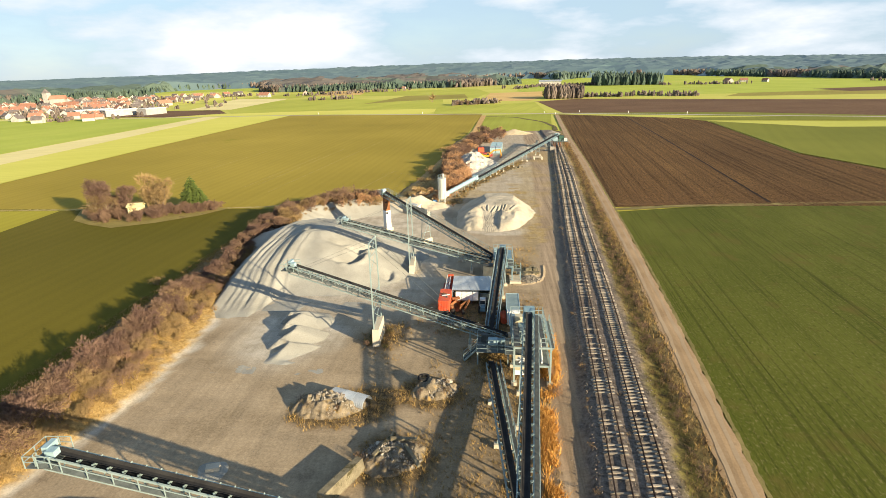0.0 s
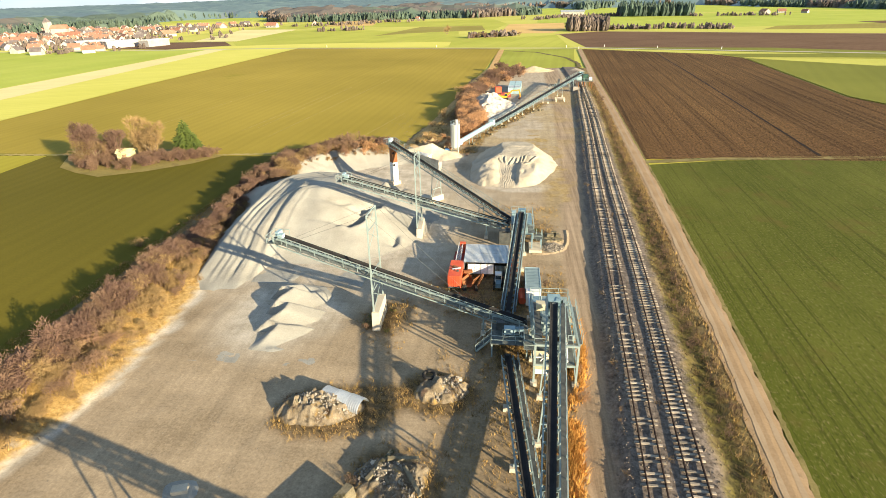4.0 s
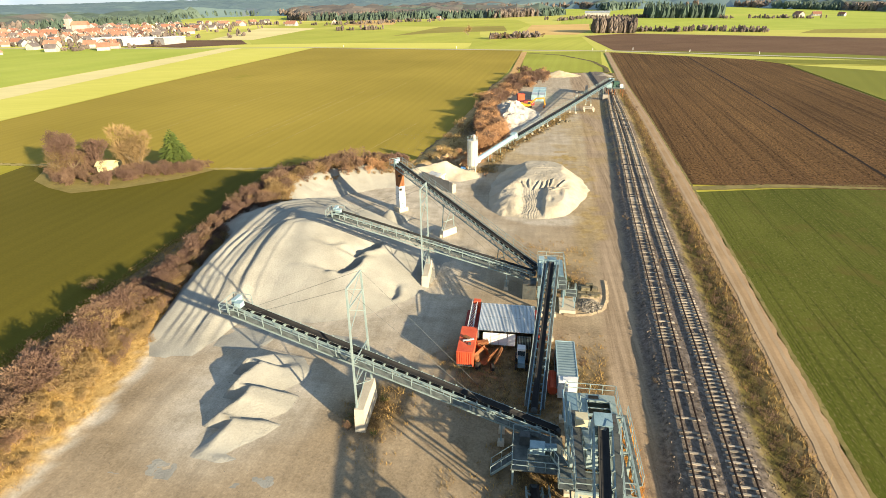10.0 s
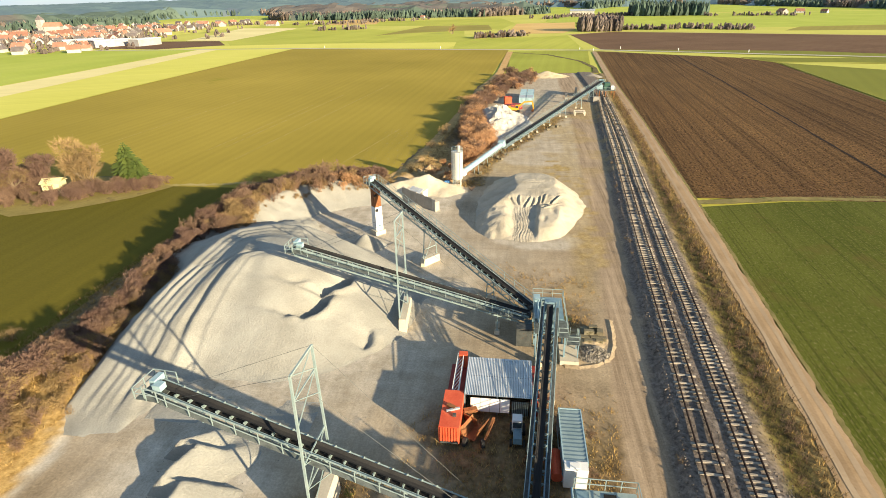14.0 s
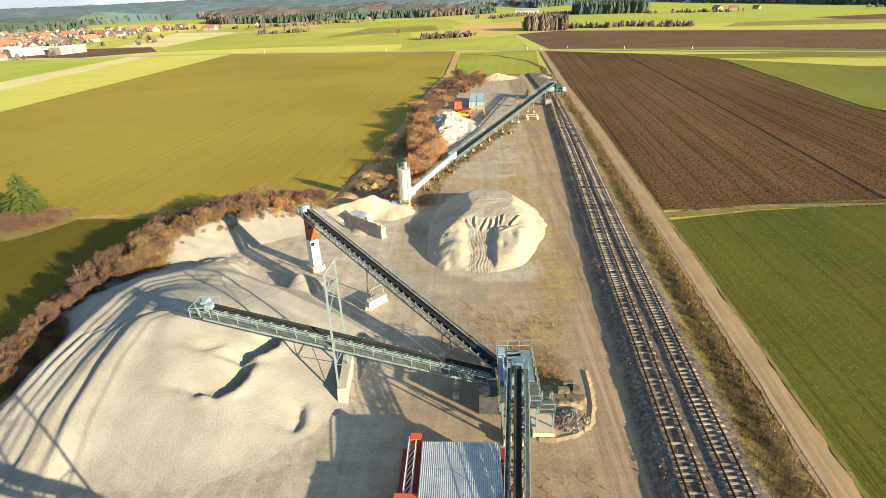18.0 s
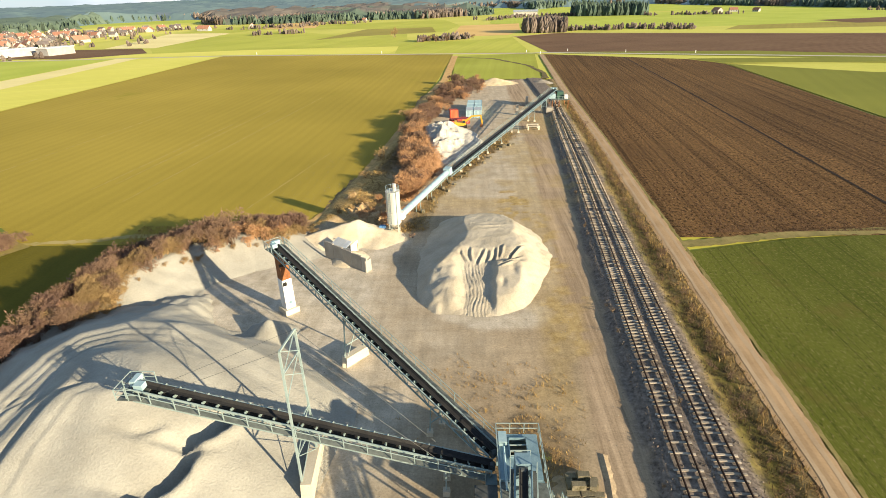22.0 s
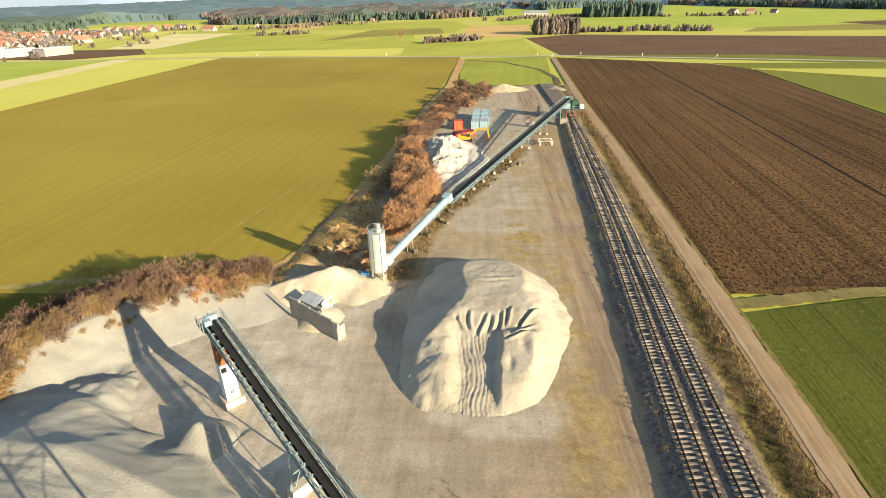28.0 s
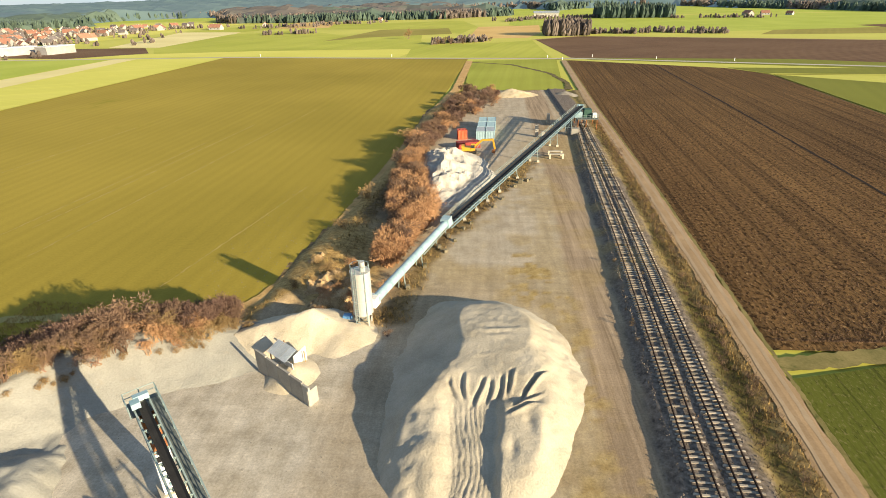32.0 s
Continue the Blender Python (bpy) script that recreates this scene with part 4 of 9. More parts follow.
area("field_strip_pale", [(-209, -10), (-229, 234), (-249.5, 477), (-250, 488), (-268, 488.6), (-261, 265), (-240, -10)], 0.0, "stubble", "broad pale stubble strip")
area("field_strip_olive", [(-241.5, -10), (-262.5, 265), (-269.5, 488.6), (-380, 487.5), (-520, 494), (-560, 300), (-520, -10)], -0.02, "pasture", "green pasture strip beyond the stubble")

area("field_brown_strip", [(-312, 496), (-420, 520), (-400, 592), (-303, 589), (-268, 534)], -0.02, "plough_far", "narrow brown tilled strip")
area("field_pale_far", [(-345, 598), (-402, 842), (-311, 822), (-280, 679), (-285, 590)], -0.03, "stubble", "pale straw field near the village")
area("field_green_far", [(-290, 580), (-305, 777), (-236, 839), (-119, 680), (-62, 708), (-47, 542), (-181, 545), (-262, 531)], -0.03, "lawn_far", "fresh green meadow past the crossing road")
area("field_mid_one", [(-380, 497), (-180, 497), (-55, 478), (-47, 538), (-181, 541), (-264, 528)], -0.035, "meadow", "bright green meadow along the crossing road")
area("field_olive_far", [(-152, 637), (-127, 824), (-40, 834), (-30, 720), (-62, 708), (-119, 680)], -0.02, "olive_far", "olive brown far field with a lone tree")
area("field_mid_two", [(-50, 478), (48, 462), (48, 610), (16, 590), (-40, 575), (-60, 640)], -0.025, "lawn_far", "green meadow beyond the crossroads")
area("field_plain", [(-900, 440), (-184.4, 489.5), (-56, 474), (-5.4, 449.6), (49, 453.2), (58.9, 444.4), (133, 398.4), (145, 373), (900, 260), (900, 1250), (-900, 1250)], -0.12, "ground", "far plain of grassland between the fields")
area("field_orange", [(-12, 641), (-2, 852), (79, 870), (65, 708), (46, 642)], -0.02, "orange", "orange stubble field in the distance")
area("field_orange_strip", [(-291, 899), (-338, 1180), (-252, 1108), (-215, 901)], -0.02, "orange", "narrow tan far field before the woods")
area("field_olive_strip", [(61, 459), (186, 436), (265, 389), (900, 250), (900, 205), (258, 366), (148, 414), (70, 446)], -0.018, "meadow_dark", "olive green strip beside the field road")
area("field_mid_three", [(-20, 720), (-4, 870), (-30, 1060), (-230, 1000), (-230, 860), (-120, 835)], -0.05, "lawn_far", "green far field before the woods")
area("field_mid_four", [(70, 760), (130, 700), (420, 690), (900, 700), (900, 1100), (60, 1150), (40, 900)], -0.05, "pasture", "bright green far meadow")
area("field_dull_right", [(260, 640), (420, 625), (900, 560), (900, 690), (430, 720), (300, 700)], -0.04, "olive_far", "dull olive far field")
area("field_brown_right", [(415, 760), (700, 830), (900, 800), (900, 700), (420, 690)], -0.03, "plough_far", "far brown tilled field before the woods")
area("field_mid_five", [(-620, 700), (-420, 640), (-410, 1150), (-700, 1200)], -0.06, "meadow", "bright green far meadow by the village")
area("field_mid_six", [(-400, 850), (-310, 830), (-230, 1050), (-320, 1250)], -0.05, "lawn_far", "green far meadow before a wood")

M["verge_straw"] = mat("straw_verge", (0.13, 0.115, 0.03), (0.27, 0.215, 0.075), 0.35, 3, 0.95, 0, 0.5, 0.06, (0.09, 0.095, 0.016), 0.05, 0.5)
TRACK_C = [(x - 1.55, y) for x, y in TRACK_R]
strip("gravel_track", TRACK_C, 3.1, 0.03, "track", "light gravel farm track beside the railway", "track", 0.22, 1.5, crown=0.05)
for off in (-0.75, 0.75):
    strip("wheel_rut", [(x + off, y) for x, y in TRACK_C], 0.5, 0.072, "rut", "pale worn wheel rut in the gravel track", "rut", 0.08, 2.0, seed=3)
strip("track_verge", [(x + 0.25, y) for x, y in TRACK_R], 0.5, 0.035, "verge_straw", "grassy edge of the gravel track", "verge", 0.10, 0.6, seed=4)
for line in ([(-81, 176), (-73, 264)], [(-72.3, 164), (-59.6, 290)], [(-44.3, 154.7), (-36, 200)], [(-84.5, 172), (-78.2, 240)], [(-120, 170), (-112, 260)]):
    strip("tramline", line, 0.3, -0.01, "tramline", "faint pale tramline in the winter field", "tramline", 0.15, 0.6, seed=7)
strip("road_crossing", [(-900, 520), (-378, 490), (-185, 492), (-55, 471), (49, 455), (59, 456), (132, 428), (233, 389), (500, 300), (900, 235)], 4.5, 0.02, "asphalt", "pale field road crossing behind the yard", "road", 0.2, 8)
strip("road_far", [(48, 614), (99, 655), (310, 562), (700, 430)], 4.0, 0.03, "track", "pale distant field road", "road", 0.2, 8)
strip("lane_right", [(34.5, 139.6), (37, 139.9), (54, 143.2), (70, 144.3), (152, 149), (900, 193)], 2.4, 0.02, "verge_straw", "grassy lane between crop and ploughed soil", "lane", 0.3, 0.8)
strip("lane_left", [(-30, 146.2), (-45, 147), (-60, 145.6), (-68, 143.4), (-80, 142.4), (-131, 141), (-186, 139.5)], 1.5, 0.0, "lane", "grassy lane through the winter field", "lane", 0.4, 0.8, seed=2)
M["dirt_lane"] = mat("tan_dirt_lane", (0.42, 0.25, 0.085), (0.60, 0.385, 0.15), 0.3, 4, 0.95, 0, 0.4, 0.04, (0.24, 0.17, 0.05), 0.04, 0.5)
strip("lane_field_edge", EDGE_LANE, 4.0, 0.1, "dirt_lane", "tan dirt strip along the field edge", "verge", 0.2, 0.8, seed=5)
# flat near-black strip along the line of a furrow
strip("furrow_dark", [(100.5, 416), (92, 300), (85, 220), (79.5, 157), (78.6, 146.5)], 0.7, 0.05, "furrow", "narrow near-black furrow line in the ploughed field", "furrow", 0.15, 2.5)
strip("ditch_row", [(-4, 440), (20, 425), (38, 385), (42, 350), (40, 331)], 2.6, 0.03, "verge", "brown overgrown ditch beside the meadow", "ditch", 0.6, 3)

# ---- piles of sand and gravel ----


def polar_cone(X, Y, cx, cy, h, toe, flat=0.0, bend=1.0, rough=0.10):
    """A heap with its toe through the given points."""
    a = sorted((math.atan2(y - cy, x - cx), math.hypot(x - cx, y - cy)) for x, y in toe)
    ang = [a[-1][0] - 2 * math.pi] + [q[0] for q in a] + [a[0][0] + 2 * math.pi]
    rad = [a[-1][1]] + [q[1] for q in a] + [a[0][1]]
    th = np.linspace(-np.pi, np.pi, 721)
    ring = np.interp(th, ang, rad)
    ker = np.hanning(81) / np.hanning(81).sum()
    ring = np.convolve(np.concatenate([ring[-121:-1], ring, ring[1:121]]), ker, "same")[120:-120]
    R = np.interp(np.arctan2(Y - cy, X - cx), th, ring) * (1 + rough * (fbm(X, Y, 2.2, 5, 3) - 0.5))
    t = 1 - np.sqrt((np.hypot(X - cx, Y - cy) / R) ** 2 + 0.012) + 0.02
    return h * np.clip(t / (1 - flat), -0.3, 1) ** 1.0 if bend == 1.0 else h * np.sign(t) * np.abs(np.clip(t / (1 - flat), -0.3, 1)) ** bend


def ridge(X, Y, pts, width, sharp=1.0):
    d, v = near_line(X, Y, pts)
    return v * np.clip(1 - d / width, -0.2, 1) ** sharp if sharp == 1.0 else v * np.clip(1 - d / width, 0, 1) ** sharp


def smax(a, b, k=0.5):
    h = np.clip(0.5 + 0.5 * (a - b) / k, 0, 1)
    return b * (1 - h) + a * h + k * h * (1 - h)


# the crest along the far side of the mound, with its height, and the haul way up to the top
EDGE = [(-44.5, 70, 0.0), (-44.6, 78, 1.5), (-44.4, 86, 3.4), (-43.6, 92, 4.9), (-42.8, 97, 5.9), (-42.2, 102, 6.3), (-40.9, 105.6, 6.35), (-36.5, 107.9, 6.4), (-31, 107.9, 6.2), (-24.5, 106.2, 4.7), (-18, 104.5, 2.4), (-12, 102, 0.3)]
WAY = [(-38.2, 70), (-38.3, 78), (-39.2, 85), (-38.7, 90.5), (-37.6, 94.8), (-34.6, 97.4)]


def big_pile(X, Y):
    z = polar_cone(X, Y, -33.2, 98.0, 7.35, [(-34.6, 80.6), (-27, 79.8), (-21.6, 81.6), (-17, 84.8), (-13.4, 89.4), (-12.8, 97), (-14.5, 106), (-20, 114), (-30, 118), (-42, 118), (-50, 112), (-50, 98), (-47, 84), (-42, 77)], 0.17, rough=0.02)
    d, v = near_line(X, Y, EDGE)
    inside = (X > np.interp(Y, [p[1] for p in EDGE[:6]], [p[0] for p in EDGE[:6]])) & (Y < np.interp(X, [p[0] for p in EDGE[5:]], [p[1] for p in EDGE[5:]]))
    width = np.interp(X, [-38, -26], [7.5, 2.5])
    top = smax(z, v - 0.02 * d - 0.5 * np.clip(d - width, 0, 60), 0.9)
    steep = 0.75 - 0.37 * smooth(99, 105, Y) * smooth(-30, -37, X)
    fall = v + 0.12 - steep * d * (1 + 0.25 * (fbm(X, Y, 2.5, 3) - 0.5)) - 0.1
    z = np.where(inside, top, np.minimum(top, fall))
    # lines that the loader left along the crest
    for c, w in ((1.0, 0.28), (2.1, 0.22), (3.6, 0.3)):
        c = c + 0.8 * (fbm(X, Y, 7, 2, 2) - 0.5)
        on = inside * smooth(86, 94, Y) * smooth(-24, -30, X)
        z = z + on * (0.06 * np.exp(-((d - c - 0.45) / w) ** 2) - 0.12 * np.exp(-((d - c) / w) ** 2))
    db, vb = near_line(X, Y, BANK)
    z = smax(z, vb * np.clip(1.12 - db / 6.8, -0.2, 1) + 0.5 * (fbm(X, Y, 4, 2) - 0.5), 0.6)
    # the dug hollows: steep on their sunny side, running out to the other
    for ys, xs, deep, run in (((87.9, 88.6, 90.3, 92.2), (-24.4, -23.3, -22.6, -22.2), 2.3, 2.6), ((92.2, 93.3, 95.1, 97.2), (-23.3, -22.0, -21.0, -20.8), 2.6, 3.0), ((86.0, 86.8, 88.8), (-16.7, -16.3, -16.6), 0.9, 1.2), ((92.5, 93.3, 93.9), (-27.4, -26.3, -26.0), 0.5, 1.0), ((87.2, 87.8, 88.8), (-26.6, -26.0, -25.6), 0.4, 0.8)):
        side = np.interp(Y, ys, xs) - X + 0.25 * (fbm(X, Y, 0.9, 2, 2) - 0.5)
        mask = smooth(ys[0] - 0.5, ys[0] + 0.7, Y) * smooth(ys[-1] + 0.5, ys[-1] - 0.9, Y)
        z = z - deep * mask * smooth(-0.15, 0.75, side) * np.exp(-np.clip(side, 0, 50) / run)
        z = z + 0.3 * mask * np.exp(-((side + 0.5) / 0.6) ** 2)
    # wheel ruts up the haul way
    s = X - np.interp(Y, [p[1] for p in WAY], [p[0] for p in WAY])
    on = smooth(98, 95, Y) * smooth(71, 76, Y)
    for c, w, dp in ((-4.6, 0.3, 0.15), (-3.4, 0.26, 0.14), (-2.4, 0.2, 0.08), (-1.15, 0.4, 0.28), (-0.3, 0.22, 0.10), (1.1, 0.6, 0.5), (3.3, 0.26, 0.10)):
        c = c + 0.7 * (fbm(X, Y, 9, 2, 2) - 0.5)
        z = z + on * dp * (0.5 * np.exp(-((s - c - 0.5) / w) ** 2) - np.exp(-((s - c) / w) ** 2))
    # churned ground behind
    churn = smooth(108, 113, Y) * smooth(124, 117, Y) * smooth(-47, -42, X) * smooth(-18, -24, X)
    z = z + churn * 0.05 * np.sin((Y + 0.22 * X) * 2.1 + 3 * fbm(X, Y, 6, 1))
    # a small cone tipped behind the mound, and the hollow beside it
    z = smax(z, 2.3 * (1 - np.hypot((X + 24.4) / 1.3, Y - 114.6) / 2.9), 0.3)
    z = z - 1.1 * np.exp(-((X + 28.0) / 1.9) ** 2 - ((Y - 114.2) / 2.3) ** 2) * smooth(0.0, 1.4, z)
    z = z + 0.07 * (fbm(X, Y, 3.0, 1) - 0.5) + 0.05 * (fbm(X, Y, 0.9, 3, 2) - 0.5)
    # low benches left by the loader between the mound and the bank
    bench = smooth(112, 116, Y) * smooth(131, 125, Y) * smooth(-50, -44, X) * smooth(-23, -29, X)
    z = z + bench * 0.16 * (fbm(X, Y, 1.1, 7, 3) - 0.5) + bench * 0.8 * (fbm(X * 0.25 + Y * 0.1, Y * 1.3 + 0.4 * X, 2.6, 2, 3) - 0.5)
    return z - 0.05


pile = heights("sand_mound", -53, -11, 70, 146, 0.3, big_pile, "sandpile",
               lambda X, Y, Z: (Z > yard_z(X, Y) - 0.05) & (X > -52.5 + 1.5 * fbm(X, Y, 2, 1)) & (Y < 144.5 - np.clip((X + 44) * -1.2, 0, 40)))
tagged(pile, "huge pale pile of washed sand with a rutted ramp", "sand pile")


def dug_pile(X, Y):
    cx, cy = 4.0, 137.0
    toe = [(-5.9, 121.4), (-3.9, 118.6), (-0.6, 117.9), (3.3, 118.0), (8.0, 120.2), (9.6, 124.0), (11.0, 127.5), (13.0, 133), (13.0, 140), (11.9, 145.4), (9.7, 149), (6, 151.6), (2, 152.4), (-3.2, 152.6), (-5.2, 148), (-6.4, 142), (-7.0, 134), (-6.9, 127.9), (-6.8, 123.6)]
    a = sorted((math.atan2(y - cy, x - cx), math.hypot(x - cx, y - cy)) for x, y in toe)
    th = np.linspace(-np.pi, np.pi, 721)
    ring = np.interp(th, [a[-1][0] - 2 * math.pi] + [q[0] for q in a] + [a[0][0] + 2 * math.pi], [a[-1][1]] + [q[1] for q in a] + [a[0][1]])
    ker = np.hanning(41) / np.hanning(41).sum()
    ring = np.convolve(np.concatenate([ring[-61:-1], ring, ring[1:61]]), ker, "same")[60:-60]
    R = np.interp(np.arctan2(Y - cy, X - cx), th, ring) + 0.8 * (fbm(X, Y, 1.8, 5, 3) - 0.5)
    slope = 0.52 * (1 - 0.36 * smooth(124, 138, Y) * smooth(5, -2, X)) * (R - np.hypot(X - cx, Y - cy))
    top = np.interp(Y, [117, 118.2, 120.6, 124.8, 128.5, 130, 133, 136, 140, 146, 149.5, 152.5], [-0.25, 0.05, 0.55, 1.1, 1.5, 1.75, 2.5, 2.75, 3.0, 2.85, 1.8, -0.1])
    top = top - 0.012 * np.clip(X - 6, 0, 9) ** 2 + 0.5 * (fbm(X, Y, 2.6, 4) - 0.5) * smooth(1.5, -1.0, X)
    # lobes left and right of the ramp that leads into the dug face
    wob = 0.7 * (fbm(X, Y, 1.6, 3) - 0.5)
    top = top + 0.62 * smooth(3.2, 4.1, X + wob - 0.06 * (Y - 119.4)) * smooth(118.2, 121.5, Y) * smooth(130.8, 128.8, Y) * smooth(12, 8, X)
    top = top + 0.42 * smooth(0.1, -1.9, X + wob) * smooth(118.8, 121.4, Y) * smooth(132.5, 129.0, Y)
    # slumped lumps along the steep side
    top = top + 0.9 * (fbm(X, Y, 3.2, 1, 2) - 0.5) * smooth(1.0, -2.5, X) * smooth(119, 123, Y) * smooth(140, 133, Y)
    h = np.clip(0.5 + 0.5 * (top - slope) / 0.3, 0, 1)
    z = top * (1 - h) + slope * h - 0.3 * h * (1 - h)
    # claw marks fanning out over the dug face
    for xa, ya, xb, yb, dp in ((-0.2, 130.4, -0.7, 132.4, 0.25), (0.9, 130.4, 0.5, 133.0, 0.35), (1.9, 129.7, 2.5, 132.6, 0.42), (3.0, 130.0, 3.4, 132.4, 0.35), (4.0, 130.4, 4.7, 133.0, 0.42), (4.8, 131.2, 5.8, 133.8, 0.42), (6.4, 130.4, 8.8, 134.0, 0.6), (5.6, 129.4, 8.2, 131.1, 0.42), (5.0, 128.5, 7.8, 129.8, 0.4)):
        dx, dy = xb - xa, yb - ya
        ln = math.hypot(dx, dy)
        q = ((X - xa) * dx + (Y - ya) * dy) / ln ** 2
        p = ((X - xa) * dy - (Y - ya) * dx) / ln + 0.18 * np.sin(q * 3 + xa)
        on = smooth(-0.25, 0.2, q) * smooth(1.2, 0.75, q)
        z = z + on * (0.42 * dp * np.exp(-((p - 0.34) / 0.2) ** 2) - 0.6 * dp * np.exp(-(p / 0.19) ** 2))
    for cx, cy, r in ((6.9, 127.6, 0.5), (5.2, 124.6, 0.4), (-3.0, 120.0, 0.6)):
        z = z - 0.2 * np.exp(-((X - cx) / r) ** 2 - ((Y - cy) / (2.2 * r)) ** 2)
    # wheel ruts in the ramp, weaving, and fanning out at its foot
    u = X - 1.3 + 0.3 * np.sin(Y * 0.55) + 0.9 * (fbm(X, Y, 2.2, 2) - 0.5)
    on = smooth(2.1, 1.5, np.abs(u)) * smooth(130.4, 128.5, Y)
    for c, wd, dp in ((-1.6, 0.10, 0.04), (-1.15, 0.11, 0.05), (-0.7, 0.10, 0.04), (-0.2, 0.12, 0.06), (0.25, 0.10, 0.05), (0.7, 0.11, 0.06), (1.15, 0.10, 0.05), (1.6, 0.10, 0.04)):
        z = z + on * dp * (0.6 * np.exp(-((u - c - 0.22) / wd) ** 2) - np.exp(-((u - c) / wd) ** 2)) * (0.5 + fbm(X, Y, 1.8, 4))
    z = z + 0.07 * np.sin(Y * 4.2 + 5 * fbm(X, Y, 2, 2)) * np.exp(-((X - 4.5) / 2.2) ** 2 - ((Y - 140.4) / 1.6) ** 2)
    # sand that has run down the flanks in fine streaks
    th = np.arctan2(Y - 137, X - 4) * 14
    z = z + 0.10 * (fbm(th, np.hypot(X - 4, Y - 137) * 0.15, 0.8, 3, 3) - 0.5) * smooth(0.2, 0.9, z) * smooth(6.5, 9.5, np.hypot(X - 4, (Y - 137) * 0.7)) * smooth(129, 134, Y)
    return 1.2 * z + 0.14 * (fbm(X, Y, 1.6, 4) - 0.5) + 0.07 * (fbm(X, Y, 0.6, 1, 2) - 0.5) - 0.06


pile = heights("sand_mound", -12, 16, 115, 157, 0.14, dug_pile, "sandpile_warm", lambda X, Y, Z: Z > yard_z(X, Y) - 0.04)
tagged(pile, "large dug pale sand pile with claw marks and a rutted ramp", "sand pile")


def small_pile(X, Y):
    """A curved ridge: a smooth run of sand on one side, a steep scalloped face on the other."""
    cx = np.interp(Y, [57, 61.2, 63.5, 66.3, 69.2, 71], [-27.0, -27.5, -27.2, -28.2, -28.6, -27.6]) + 0.5 * (fbm(X, Y, 1.6, 3) - 0.5)
    h = np.interp(Y, [55.8, 57.6, 61, 63.5, 66.3, 69, 71.4, 73], [-0.1, 0.4, 1.35, 1.75, 2.0, 1.95, 1.0, -0.2])
    part_way = ((Y - 0.25 * X - 63.9 + 0.5 * (fbm(X, Y, 1.3, 6) - 0.5)) / 4.1) % 1
    cx = cx - 0.9 + 1.9 * np.where(part_way < 0.84, part_way / 0.84, (1 - part_way) / 0.16)
    right = 1 - (X - cx) / np.interp(Y, [56, 60, 64, 68, 72], [1.6, 4.2, 5.4, 5.0, 3.6])
    left = 1 - (cx - X) / 1.7
    z = h * np.clip(np.where(X > cx, right, left), -0.4, 1)
    z = smax(z, 0.9 * (1 - np.hypot(X + 24.6, Y - 69.4) / 2.4), 0.4)
    return z + 0.14 * (fbm(X, Y, 1.4, 2) - 0.5) - 0.06


pile = heights("sand_mound", -36, -19, 54, 77, 0.25, small_pile, "sandpile", lambda X, Y, Z: Z > yard_z(X, Y) - 0.04)
tagged(pile, "small ridged sand pile under a stacker conveyor", "sand pile")


def south_pile(X, Y):
    z = smax(polar_cone(X, Y, -29.0, 24.0, 3.8, [(-37.5, 23), (-34.5, 30), (-28.5, 32.4), (-22.5, 30.5), (-21, 23), (-30, 13)]), 0.4 * (1 - np.hypot(X + 25.4, Y - 36.2) / 1.8), 0.1)
    return z + 0.35 * (fbm(X, Y, 2, 2) - 0.5) - 0.1


pile = heights("sand_mound", -44, -22, 9, 40, 0.3, south_pile, "sandpile", lambda X, Y, Z: Z > yard_z(X, Y) - 0.04)
tagged(pile, "low sand pile at the end of the yard", "sand pile")


def bank_pile(X, Y):
    z = ridge(X, Y, [(-28, 140.5, 1.4), (-23, 142.5, 2.5), (-18.2, 144.6, 3.2), (-15.2, 144.2, 1.6)], 5.2)
    z = smax(z, 1.5 * (1 - np.hypot(X + 18.4, Y - 135.6) / 3.2), 0.3)
    return z + 0.5 * (fbm(X, Y, 2, 2) - 0.5) - 0.08


pile = heights("gravel_mound", -34, -9, 131, 151, 0.3, bank_pile, "yellow_bank", lambda X, Y, Z: Z > yard_z(X, Y) - 0.04)
tagged(pile, "pale gravel mound behind the concrete wall", "gravel mound")


M["stone_white"] = mat("pale_broken_stone", (0.34, 0.31, 0.26), (0.58, 0.545, 0.47), 0.5, 4, 0.95, 0, 0.8, 0.12, (0.24, 0.21, 0.165), 0.04, 0.5)


def lumpy_pile(X, Y):
    z = polar_cone(X, Y, -5.5, 211, 4.6, [(-6, 184), (0.2, 196), (3.4, 214), (2.0, 224), (-5, 232), (-11.5, 228), (-13, 212), (-9.5, 196)], 0.1)
    crag = 1 - np.abs(2 * fbm(X, Y, 4.0, 4, 3) - 1)
    z = z + (3.4 * (crag - 0.72) + 1.2 * (vn(X, Y, 1.7, 2) - 0.5)) * smooth(0.2, 2.0, z) * smooth(0.5, -3.5, X + 0.1 * (Y - 211))
    d, v = near_line(X, Y, [(-3.4, 190, 1), (-0.4, 203, 1), (0.4, 215, 1)])
    return z - 0.5 * np.exp(-(d / 0.9) ** 2) - 0.1


pile = heights("broken_stone_mound", -16, 7, 180, 236, 0.4, lumpy_pile, "stone_white", lambda X, Y, Z: Z > yard_z(X, Y) - 0.04, smooth=False)
tagged(pile, "lumpy pile of pale broken stone beside bushes", "stone pile")
